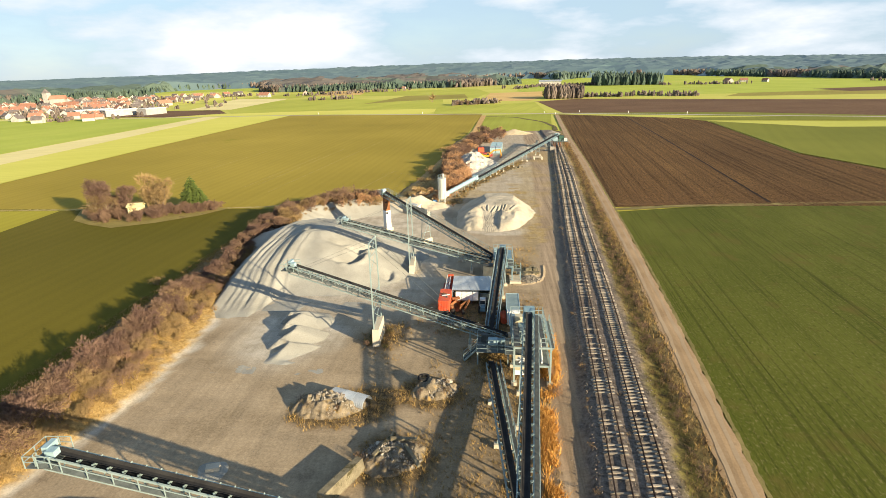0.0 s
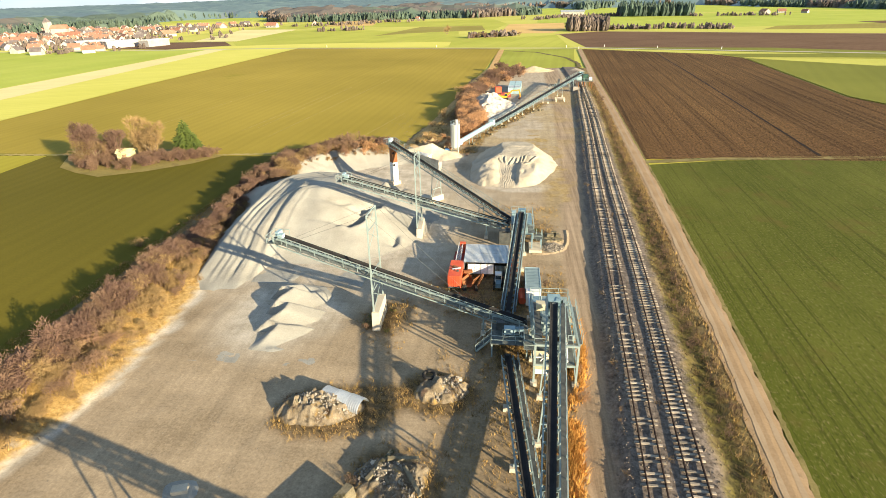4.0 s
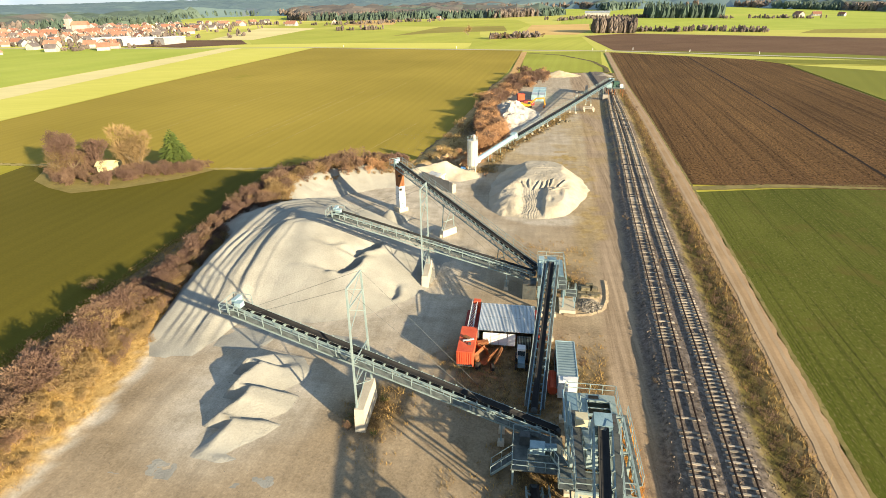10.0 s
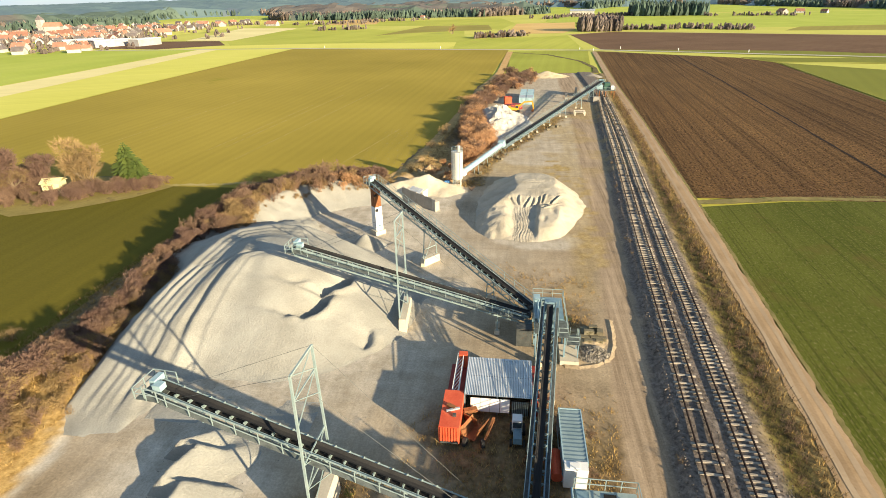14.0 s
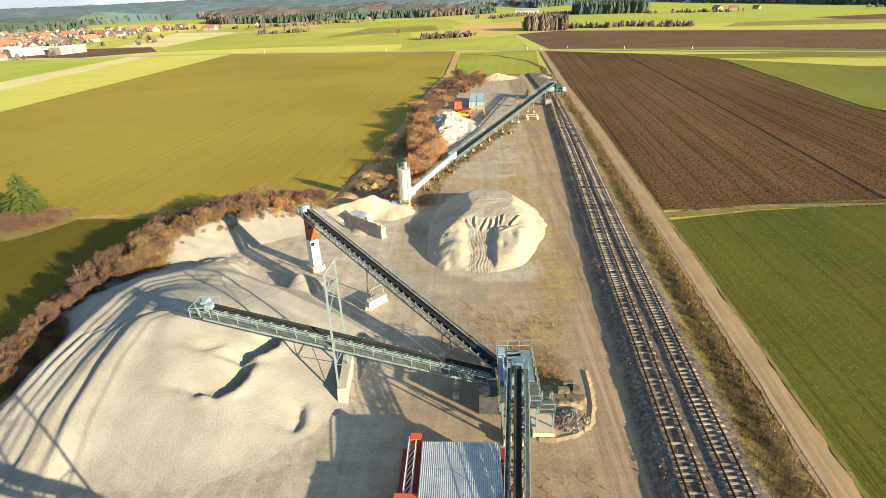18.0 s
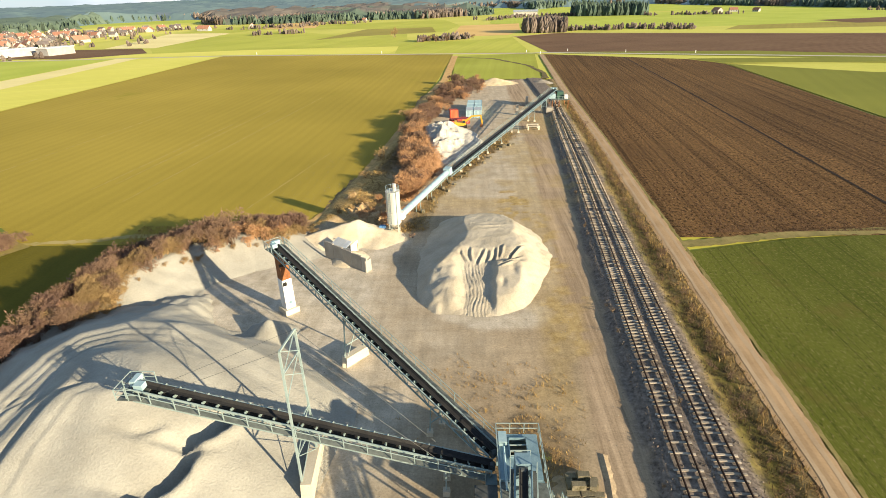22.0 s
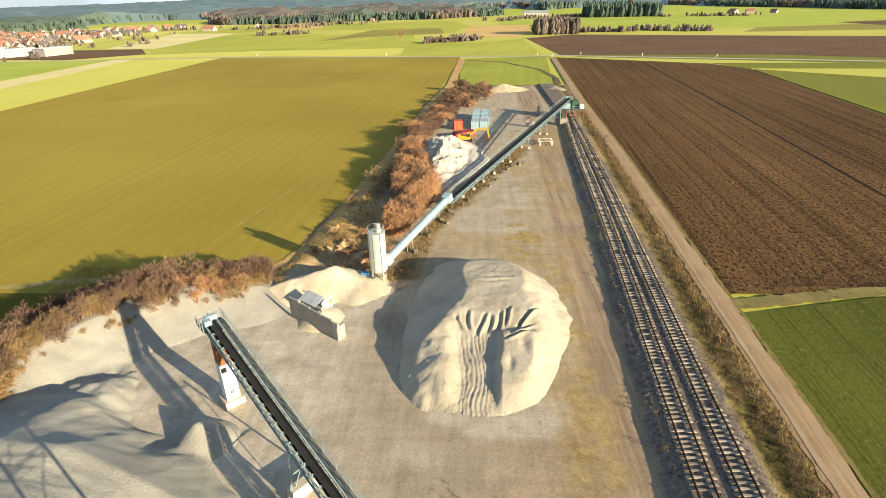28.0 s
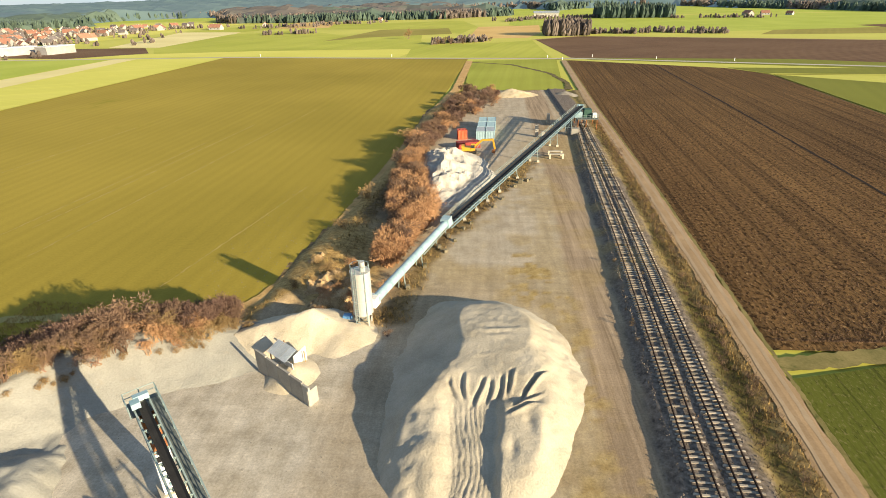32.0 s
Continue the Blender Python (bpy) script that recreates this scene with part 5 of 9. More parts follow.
for (cx, cy, h, r, mt, lb) in ((15, 319, 2.6, 8, "yellow_sand", "yellow sand heap at the yard's end"), (36, 316, 1.8, 4, "stones", "grey rubble heap by the railway"), (3, 320, 2.2, 8, "yellow_sand", "yellow sand bank at the yard's end")):
    pile = heights("sand_bank", cx - 12, cx + 12, cy - 12, cy + 12, 0.5, lambda X, Y: h * (1 - np.hypot((X - cx) / 1.3, Y - cy) / r) + 0.7 * (fbm(X, Y, 3, 2) - 0.5), mt, lambda X, Y, Z: Z > -0.05)
    tagged(pile, lb, "sand bank")

# ---- conveyors ----


def idler_mesh():
    b = Build()
    b.beam((-0.62, 0, 0.0), (0.62, 0, 0.0), 0.09, 0.09)
    for s in (-1, 1):
        b.beam((s * 0.5, 0, 0.02), (s * 0.86, 0, 0.34), 0.09, 0.09)
        b.tube((s * 0.28, 0.07, 0.1), (s * 0.72, 0.07, 0.26), 0.07, n=6)
    b.tube((-0.28, 0.07, 0.09), (0.28, 0.07, 0.09), 0.07, n=6)
    return mesh_of(b, "idler", "steel")


def post_mesh():
    return mesh_of(Build().beam((0, 0, 0), (0, 0, 1.0), 0.06), "post", "steel")


IDLER, POST = idler_mesh(), post_mesh()


def conveyor(name, label, tail, head, walk_side=-1, paint="steel", wide=1.0, gap=1.15, truss=True, both=False, hood=True, deep=0.95, group="belt conveyors", deck="grating", way_wide=0.62):
    """A belt conveyor: belt, two side trusses, idlers, walkway with rail, drive box and head platform."""
    t, h = Vector(tail), Vector(head)
    d = (h - t).normalized()
    s = d.cross(Vector((0, 0, 1))).normalized()
    n = s.cross(d)
    L = (h - t).length
    base = thing(name, (t.x, t.y, 0), label, "conveyor", group)
    at = lambda u, a, b: t + d * u + s * a + n * b
    w = wide / 2
    # belt: troughed upper run and the return run
    b = Build()
    prof = [(-w, 0.20), (-w * 0.45, 0.02), (w * 0.45, 0.02), (w, 0.20), (w, 0.16), (w * 0.45, -0.02), (-w * 0.45, -0.02), (-w, 0.16)]
    m = max(6, int(L / 2.5))
    for i in range(m + 1):
        b.v += [tuple(at(L * i / m, a, c)) for a, c in prof]
    for i in range(m):
        for j in range(8):
            b.f.append((i * 8 + j, i * 8 + (j + 1) % 8, i * 8 + 8 + (j + 1) % 8, i * 8 + 8 + j))
    b.make("belt", "belt", base, "black rubber belt")
    Build().beam(at(0, 0, -0.5), at(L, 0, -0.5), wide * 0.9, 0.03).make("return_belt", "belt", base)
    for e, lb in ((0.0, "tail_drum"), (L, "head_drum")):
        Build().tube(at(e, -w * 0.95, -0.2), at(e, w * 0.95, -0.2), 0.3, n=12).make(lb, "darksteel", base)
    # trusses
    for side, nm in ((-1, "side_truss"), (1, "side_truss")):
        b = Build()
        a = side * (w + 0.28)
        b.beam(at(0, a, -0.12), at(L, a, -0.12), 0.12, 0.16)
        b.beam(at(0, a, -deep), at(L, a, -deep), 0.12, 0.14)
        k = max(4, int(L / (1.5 if truss else 2.6)))
        for i in range(k + 1):
            b.beam(at(L * i / k, a, -deep), at(L * i / k, a, -0.12), 0.08)
            if i < k and truss:
                p, q = (-deep, -0.12) if i % 2 else (-0.12, -deep)
                b.beam(at(L * i / k, a, p), at(L * (i + 1) / k, a, q), 0.07)
        b.make(nm, paint, base)
    for i in range(max(3, int(L / 3.0)) + 1):
        u = L * i / max(3, int(L / 3.0))
        Build().beam(at(u, -w - 0.28, -deep), at(u, w + 0.28, -deep), 0.08).make("cross_brace", paint, base)
    k = int((L - 1.2) / gap)
    for i in range(k):
        piece("idler", IDLER, base, aim(at(0.8 + i * gap, 0, -0.2), d) @ Matrix.Diagonal((wide, 1, 1, 1)))
    # walkways
    for side in ((-1, 1) if both else (walk_side,)):
        if not side:
            continue
        a0, a1 = side * (w + 0.34), side * (w + 0.34 + (0.3 if both else way_wide))
        b = Build()
        b.beam(at(0.5, (a0 + a1) / 2, -0.42), at(L + 0.2, (a0 + a1) / 2, -0.42), 0.3 if both else way_wide, 0.05)
        way = b.make("walkway", deck, base, "narrow steel grating walkway")
        for hh in (0.15, 0.62):
            Build().beam(at(0.5, a1, hh), at(L + 0.2, a1, hh), 0.05).make("handrail", "steel", way)
        kk = int(L / 1.9)
        for i in range(kk + 1):
            piece("rail_post", POST, way, Matrix.Translation(at(0.5 + (L - 0.4) * i / kk, a1, -0.42)) @ Matrix.Diagonal((1, 1, 1.02, 1)))
        kk = int(L / 3.8)
        for i in range(kk):
            Build().beam(at(1.2 + i * 3.8, a0, -0.5), at(1.2 + i * 3.8, a1, -0.5), 0.08).make("bracket", paint, base)
    if hood:
        # drive box, head platform with its rails
        Build().box(at(L - 0.45, -w - 0.1, 0.34), (0.7, 0.65, 0.5), rz=math.degrees(math.atan2(d.y, d.x)) + 0).make("drive_box", "lightblue", base, "pale blue drive housing")
        Build().box(at(L + 0.15, 0.1, 0.30), (0.45, 1.1, 0.5), rz=math.degrees(math.atan2(d.y, d.x))).make("head_hood", "lightblue", base)
        b = Build()
        ang = math.degrees(math.atan2(d.y, d.x))
        c = at(L + 0.1, walk_side * 0.15, 0) + Vector((0, 0, -0.62))
        b.box(c, (2.0, 2.3, 0.07), rz=ang)
        plat = b.make("head_platform", "grating", base)
        ux, uy = Vector((math.cos(radians(ang)), math.sin(radians(ang)), 0)), Vector((-math.sin(radians(ang)), math.cos(radians(ang)), 0))
        cs = [c + ux * i * 1.0 + uy * j * 1.15 for i, j in ((-1, 1), (1, 1), (1, -1), (-1, -1))]
        for p, q in zip(cs, cs[1:]):
            for z in (0.55, 1.05):
                Build().beam(p + Vector((0, 0, z)), q + Vector((0, 0, z)), 0.05).make("platform_rail", "steel", plat)
        for p in cs + [(cs[0] + cs[1]) / 2, (cs[1] + cs[2]) / 2, (cs[2] + cs[3]) / 2]:
            piece("rail_post", POST, plat, Matrix.Translation(p) @ Matrix.Diagonal((1, 1, 1.05, 1)))
    return base, at, L


def mast(foot_a, foot_b, top, hang, label, group="conveyor masts"):
    """A portal mast of two lattice-braced legs on a concrete pier, with stay cables to the conveyor."""
    fa, fb = Vector(foot_a), Vector(foot_b)
    base = thing("conveyor_mast", tuple((fa + fb) / 2), label, "mast", group)
    ta, tb = Vector((fa.x, fa.y * 0.9 + fb.y * 0.1, top)), Vector((fb.x, fb.y * 0.9 + fa.y * 0.1, top))
    for f, t in ((fa, ta), (fb, tb)):
        Build().beam(f, t, 0.17, 0.15).make("leg", "steel", base)
    Build().beam(ta, tb, 0.13, 0.14).make("top_beam", "steel", base)
    for z0, z1 in ((0.0, 0.22), (0.22, 0.4), (0.66, 0.84), (0.84, 1.0)):
        a0, a1, b0, b1 = fa.lerp(ta, z0), fa.lerp(ta, z1), fb.lerp(tb, z0), fb.lerp(tb, z1)
        Build().beam(a1, b1, 0.09).make("cross_bar", "steel", base)
        Build().beam(a0, b1, 0.06).beam(b0, a1, 0.06).make("diagonal_brace", "steel", base)
    for p in hang:
        for t in (ta, tb):
            Build().tube(t, Vector(p) + Vector((0, math.copysign(0.8, t.y - (fa.y + fb.y) / 2), 0)), 0.014, n=4).make("stay_cable", "darksteel", base)
    return base


def pier(c, size, rz, label, mt="concrete"):
    b = Build()
    b.box((c[0], c[1], size[2] / 2 - 0.15), (size[0], size[1], size[2] + 0.3), rz=rz, taper=0.9)
    ob = b.make("concrete_pier", mt)
    return tagged(ob, label, "pier", "conveyor piers")


def trestle(p, width, top, foot="concrete", label="steel trestle under a belt conveyor"):
    """An A-shaped steel trestle on two concrete feet; p is the foot's middle, width across the given way."""
    p, w = Vector((p[0], p[1], 0)), Vector(width)
    base = thing("conveyor_trestle", tuple(p), label, "trestle", "conveyor trestles")
    for k in (-1, 1):
        f, t = p + w * k * 0.5, p + w * k * 0.34 + Vector((0, 0, top))
        leg = Build().beam(f + Vector((0, 0, 0.3)), t, 0.14).make("leg", "steel", base)
        Build().box(f + Vector((0, 0, 0.22)), (0.65, 0.65, 0.55), taper=0.85).make("foot", foot, leg, "pale concrete foot")
    a, b_ = p - w * 0.42, p + w * 0.42
    for z in (0.45, 0.95):
        Build().beam(a + Vector((0, 0, top * z)), b_ + Vector((0, 0, top * z)), 0.1).make("cross_bar", "steel", base)
    if top > 3:
        Build().beam(p - w * 0.45 + Vector((0, 0, 0.6)), p + w * 0.38 + Vector((0, 0, top * 0.92)), 0.07).make("diagonal_brace", "steel", base)
    return base


conveyor("stacker_conveyor", "pale green stacker conveyor hung over a small sand mound", (4.2, 62.4, 2.0), (-26.9, 65.8, 11.0), wide=0.7, deep=1.2)
conveyor("stacker_conveyor", "pale green stacker conveyor ending over a huge sand mound", (2.0, 91.8, 2.7), (-26.3, 92.8, 10.2), wide=0.7, deep=1.2)
conveyor("stacker_conveyor", "long stacker conveyor leading to a rusty white column", (2.2, 92.9, 3.0), (-24.0, 120.3, 9.6), walk_side=1, wide=0.66, deep=1.0)
conveyor("stacker_conveyor", "long pale green stacker conveyor at the yard's near end", (1.0, 26.9, 2.0), (-30.8, 25.6, 11.0), wide=0.7, deep=1.2)
mast((-14.5, 62.2, 2.4), (-14.3, 66.6, 2.4), 15.2, [(-25.0, 65.5, 10.6), (-2.5, 63.3, 4.2)], "tall pale green portal mast on a concrete pier")
mast((-13.7, 90.9, 1.5), (-13.4, 94.6, 1.5), 14.4, [(-24.4, 92.7, 9.8), (-2.5, 92.0, 4.0)], "tall pale green portal mast standing in a sand pile")
trestle((-18.0, 26.1), (0, 3.0, 0), 6.4)
pier((-14.35, 64.3), (1.0, 5.2, 2.6), 2, "tall concrete pier carrying a conveyor mast")
pier((-13.5, 93.4), (1.0, 6.4, 1.7), 4, "sloped concrete pier at the sand pile's foot")
pier((-12.7, 109.4), (0.95, 3.4, 1.2), -40, "low concrete pier under a conveyor trestle")
trestle((-12.7, 109.4), Vector((0.62, 0.78, 0)) * 3.0, 5.9, label="pale steel trestle on a low concrete pier")
trestle((-3.0, 98.4), (1.1, 1.1, 0), 3.0)
trestle((-0.9, 62.9), (0, 1.6, 0), 2.4)
trestle((-1.8, 92.0), (0, 1.6, 0), 2.7)

# rusty white column under the head of the long conveyor
col = thing("support_column", (-23.5, 120.0, 0), "white box column with a rusty top under a conveyor head", "column")
Build().box((-23.5, 120.0, 0.35), (2.0, 2.0, 0.9), rz=44).make("base_block", "concrete", col)
Build().box((-23.5, 120.0, 2.9), (1.35, 1.35, 4.3), rz=44, taper=0.95).make("lower_shaft", "white", col, "white painted shaft")
Build().box((-23.5, 120.0, 6.9), (1.22, 1.22, 3.8), rz=44, taper=0.95).make("upper_shaft", "rust", col, "rusty orange shaft")
# thin black boxes added for the black marks on the shaft
Build().box((-23.3, 119.3, 4.5), (0.5, 0.2, 0.5), rz=44).make("dark_hatch", "black", col)
Build().box((-22.95, 119.45, 1.7), (0.3, 0.1, 0.3), rz=44).make("small_hatch", "bluesteel", col)
Build().box((-23.4, 119.35, 7.2), (0.5, 0.2, 0.4), rz=44).make("dark_hatch", "black", col)

# dark solid decks paint in the shade seen through open grating
trunk, at_f, len_f = conveyor("trunk_conveyor", "long trunk conveyor with a wide walkway rising to the screening plant", (2.9, 2.0, 1.5), (6.8, 56.6, 8.15), walk_side=1, wide=0.78, hood=False, deep=0.8, gap=1.3, way_wide=0.45, deck="darksteel")
conveyor("feed_conveyor", "low feed conveyor leaving the screening plant", (2.1, 57.0, 0.9), (5.0, 24.0, 3.1), walk_side=-1, wide=0.75, hood=False, truss=False, deep=0.5, gap=1.3, way_wide=0.4, deck="darksteel")
conveyor("trunk_conveyor", "blue grey trunk conveyor with walkways on both sides", (2.1, 66.2, 0.9), (4.05, 88.2, 6.1), both=True, wide=0.66, hood=False, deep=0.8, paint="bluesteel", deck="darksteel")
for y in (12, 24, 35.6, 44.5, 51.0):
    trestle((2.9 + 3.9 * (y - 2) / 54.6, y), (1.9, 0, 0), 1.5 + 6.65 * (y - 2) / 54.6 - 0.85)
for y in (33, 41.4, 49):
    trestle((2.1 + 2.9 * (57 - y) / 33, y), (1.5, 0, 0), max(0.7, 0.9 + 2.2 * (57 - y) / 33 - 0.6))
for y in (73, 79.5, 85.0):
    trestle((2.1 + 1.95 * (y - 66.2) / 22, y), (1.7, 0, 0), 0.9 + 5.2 * (y - 66.2) / 22 - 0.85)


def rails_round(base, pts, z, closed=False, skip=()):
    """Handrails along the edge of a platform: two bars a side and posts."""
    ps = [Vector((x, y, z)) for x, y in pts]
    if closed:
        ps.append(ps[0])
    for i, (p, q) in enumerate(zip(ps, ps[1:])):
        if i in skip:
            continue
        for h in (0.5, 1.05):
            Build().beam(p + Vector((0, 0, h)), q + Vector((0, 0, h)), 0.055).make("handrail", "steel", base)
        k = max(1, round((q - p).length / 1.3))
        for j in range(k + 1):
            piece("rail_post", POST, base, Matrix.Translation(p.lerp(q, j / k)) @ Matrix.Diagonal((1, 1, 1.05, 1)))


def stairs(base, p, q, width, steps):
    p, q = Vector(p), Vector(q)
    side = (q - p).cross(Vector((0, 0, 1))).normalized() * width / 2
    for k in (-1, 1):
        Build().beam(p + side * k, q + side * k, 0.06, 0.22).make("stringer", "steel", base)
        Build().beam(p + side * k + Vector((0, 0, 0.95)), q + side * k + Vector((0, 0, 0.95)), 0.05).make("stair_rail", "steel", base)
        for i in range(3):
            piece("rail_post", POST, base, Matrix.Translation((p + side * k).lerp(q + side * k, i / 2)))
    for i in range(steps):
        c = p.lerp(q, (i + 0.5) / steps)
        Build().beam(c - side, c + side, 0.26, 0.04).make("tread", "grating", base)


def hopper_box(base, x0, x1, y0, y1, z0, z1, mouth, mt="steel", bottom=0.6):
    """An open-topped box of sheet steel with a rim and a mouth, its shade painted as a black floor."""
    b = Build()
    for (p, q) in (((x0, y0), (x1, y0)), ((x1, y0), (x1, y1)), ((x1, y1), (x0, y1)), ((x0, y1), (x0, y0))):
        cx, cy = (p[0] + q[0]) / 2, (p[1] + q[1]) / 2
        b.box((cx, cy, (z0 + z1) / 2), (abs(q[0] - p[0]) + 0.1, abs(q[1] - p[1]) + 0.1, z1 - z0))
    b.make("hopper_wall", mt, base)
    mx0, mx1, my0, my1 = mouth
    for i, (a, c) in enumerate((((x0, y0), (mx0, y1)), ((mx1, y0), (x1, y1)), ((mx0, y0), (mx1, my0)), ((mx0, my1), (mx1, y1)))):
        Build().box(((a[0] + c[0]) / 2, (a[1] + c[1]) / 2, z1 + 0.03), (c[0] - a[0], c[1] - a[1], 0.06)).make("cover_plate", mt, base)
    # near-black floor plate paints the shade down in the mouth
    Build().box(((mx0 + mx1) / 2, (my0 + my1) / 2, z0 + 0.3), (mx1 - mx0 + 0.3, my1 - my0 + 0.3, 0.1)).make("hopper_floor", "black", base)
    for x in (mx0, mx1):
        Build().box((x, (my0 + my1) / 2, z1 + 0.14), (0.1, my1 - my0 + 0.2, 0.22)).make("mouth_rim", mt, base)
    for y in (my0, my1):
        Build().box(((mx0 + mx1) / 2, y, z1 + 0.14), (mx1 - mx0 + 0.1, 0.1, 0.22)).make("mouth_rim", mt, base)
    for k in (1, 2):
        y = my0 + (my1 - my0) * k / 3
        Build().beam((mx0, y, z1 + 0.1), (mx1, y, z1 + 0.1), 0.08).make("mouth_bar", "steel", base)


# screening plant
P = thing("screening_plant", (6.8, 60, 0), "pale green steel screening plant with platforms and a hopper", "screening plant")
hopper_box(P, 4.9, 9.3, 61.4, 66.0, 1.2, 3.5, (6.7, 8.8, 62.3, 64.9), "steel")
for x in (4.9, 9.3):
    for y in (53.2, 57.4, 61.4, 66.0):
        colm = Build().beam((x, y, 0), (x, y, 3.4 if y > 60 else 5.2), 0.22).make("column", "steel", P)
        Build().box((x, y, 0.15), (0.7, 0.7, 0.5)).make("foot", "concrete", colm)
for x in (4.9, 9.3):
    Build().beam((x, 53.2, 5.1), (x, 61.4, 5.1), 0.18, 0.24).make("main_beam", "steel", P)
    Build().beam((x, 53.2, 2.6), (x, 66.0, 2.6), 0.18, 0.24).make("main_beam", "steel", P)
for y in (53.2, 57.4, 61.4):
    Build().beam((4.9, y, 5.1), (9.3, y, 5.1), 0.16, 0.22).make("cross_beam", "steel", P)
    Build().beam((4.9, y, 2.6), (9.3, y, 2.6), 0.16, 0.22).make("cross_beam", "steel", P)
for x in (4.9, 9.3):
    for ya, yb in ((53.2, 57.4), (57.4, 61.4)):
        Build().beam((x, ya, 0.4), (x, yb, 2.5), 0.09).make("diagonal_brace", "steel", P)
        Build().beam((x, yb, 2.7), (x, ya, 5.0), 0.09).make("diagonal_brace", "steel", P)
# dark plates here too, painting the shade below an open floor
Build().box((5.25, 57.5, 5.25), (0.8, 8.2, 0.06)).make("upper_floor", "darksteel", P)
Build().box((8.45, 57.5, 5.25), (0.5, 8.2, 0.06)).make("upper_floor", "darksteel", P)
Build().box((9.7, 59.3, 3.9), (0.6, 7.6, 0.06)).make("side_gangway", "grating", P)
Build().box((6.9, 55.2, 2.75), (4.4, 4.0, 0.06)).make("lower_floor", "grating", P)
rails_round(P, [(4.8, 61.5), (4.8, 53.4), (6.0, 53.4)], 5.28)
rails_round(P, [(8.15, 53.4), (8.95, 53.4), (8.95, 61.5)], 5.28)
rails_round(P, [(10.0, 55.5), (10.0, 63.1)], 3.93)
rails_round(P, [(4.8, 66.1), (9.4, 66.1), (9.4, 61.6)], 3.56)
for y in (55.6, 59.3, 63.0):
    Build().beam((9.3, y, 3.85), (10.0, y, 3.85), 0.1).make("bracket", "steel", P)
    Build().beam((9.3, y, 2.9), (9.95, y, 3.85), 0.08).make("bracket", "steel", P)
Build().box((7.0, 58.4, 4.2), (2.2, 3.8, 1.2), rx=-14).make("screen_deck", "steel", P, "inclined vibrating screen box")
for k in range(5):
    Build().box((7.0, 56.9 + 0.75 * k, 4.95 - 0.18 * k), (2.3, 0.12, 0.14)).make("screen_rib", "darksteel", P)
Build().box((5.7, 60.0, 5.75), (1.0, 0.9, 0.8)).make("motor_cover", "cream", P, "cream drive cover")
Build().box((5.9, 54.3, 1.75), (2.0, 1.4, 1.3)).make("white_chute", "white", P, "white sheet steel chute box")
Build().box((5.9, 54.1, 2.55), (2.2, 2.0, 0.5), rx=20).make("chute_hood", "cream", P, "cream spoked chute hood")
for k in range(6):
    a = k * math.pi / 3
    Build().beam((5.9, 54.0, 3.0), (5.9 + 0.8 * math.cos(a), 54.0 + 0.8 * math.sin(a), 3.0), 0.1).make("wheel_spoke", "white", P)
Build().tube((5.9, 54.0, 2.9), (5.9, 54.0, 3.05), 0.25, n=12).make("wheel_hub", "white", P)
Build().tube((8.3, 53.6, 2.9), (8.6, 60.5, 3.2), 0.13, n=8).make("pipe", "white", P)
for x in (6.2, 7.4):
    Build().beam((x, 56.4, 5.2), (x, 56.6, 7.6), 0.14).make("head_stand", "steel", P)
    Build().beam((x, 53.6, 5.2), (x, 56.4, 7.4), 0.1).make("stand_brace", "steel", P)
Build().box((6.85, 57.5, 7.3), (1.5, 1.3, 2.4), rx=12, taper=0.9).make("drop_chute", "bluesteel", P, "blue grey drop chute")
# lower platform with motor
Build().box((2.3, 59.6, 1.9), (4.4, 4.2, 0.08)).make("drive_platform", "grating", P)
for x, y in ((0.3, 57.7), (4.3, 57.7), (0.3, 61.5), (4.3, 61.5)):
    Build().beam((x, y, 0), (x, y, 1.9), 0.18).make("column", "steel", P)
rails_round(P, [(4.3, 57.6), (0.2, 57.6), (0.2, 58.4)], 1.94)
rails_round(P, [(0.2, 59.6), (0.2, 61.6), (2.6, 61.6)], 1.94)
stairs(P, (-1.6, 58.9, 0.05), (0.2, 58.9, 1.9), 1.0, 8)
Build().box((2.3, 59.8, 2.35), (1.3, 0.9, 0.75)).make("gearbox", "lightblue", P, "pale blue gear housing")
Build().tube((2.9, 59.8, 2.5), (3.9, 59.9, 2.5), 0.32, n=12).make("motor", "bluesteel", P)
Build().box((1.2, 60.6, 2.5), (0.9, 0.7, 1.0)).make("control_box", "darksteel", P)
rails_round(P, [(1.5, 58.9), (3.4, 58.9), (3.4, 60.9)], 1.96)
Build().box((4.4, 56.2, 3.1), (1.2, 2.2, 0.06)).make("landing", "grating", P)
rails_round(P, [(3.85, 57.2), (3.85, 55.2), (5.0, 55.2)], 3.12)
stairs(P, (3.9, 59.5, 1.95), (4.3, 57.4, 3.1), 0.9, 6)
Build().box((5.4, 63.6, 3.62), (0.9, 4.3, 0.1), ry=0).make("side_cover", "bluesteel", P)
for k in range(4):
    Build().tube((6.1, 62.0 + k * 0.9, 3.6), (6.1, 62.0 + k * 0.9, 4.3), 0.05, n=6).make("pipe", "steel", P)
Build().tube((4.6, 61.6, 3.9), (4.6, 65.8, 3.9), 0.09, n=8).make("pipe", "bluesteel", P)
# near-black plate paints the dark inside of a slot
Build().box((7.4, 65.5, 3.6), (0.9, 0.35, 0.08)).make("slot", "black", P)

# transfer station
T = thing("transfer_station", (4.2, 91.5, 0), "blue grey steel transfer station with rails over concrete blocks", "transfer station")
hopper_box(T, 2.6, 5.8, 89.4, 94.2, 1.6, 3.6, (3.4, 4.9, 91.6, 93.6), "bluesteel")
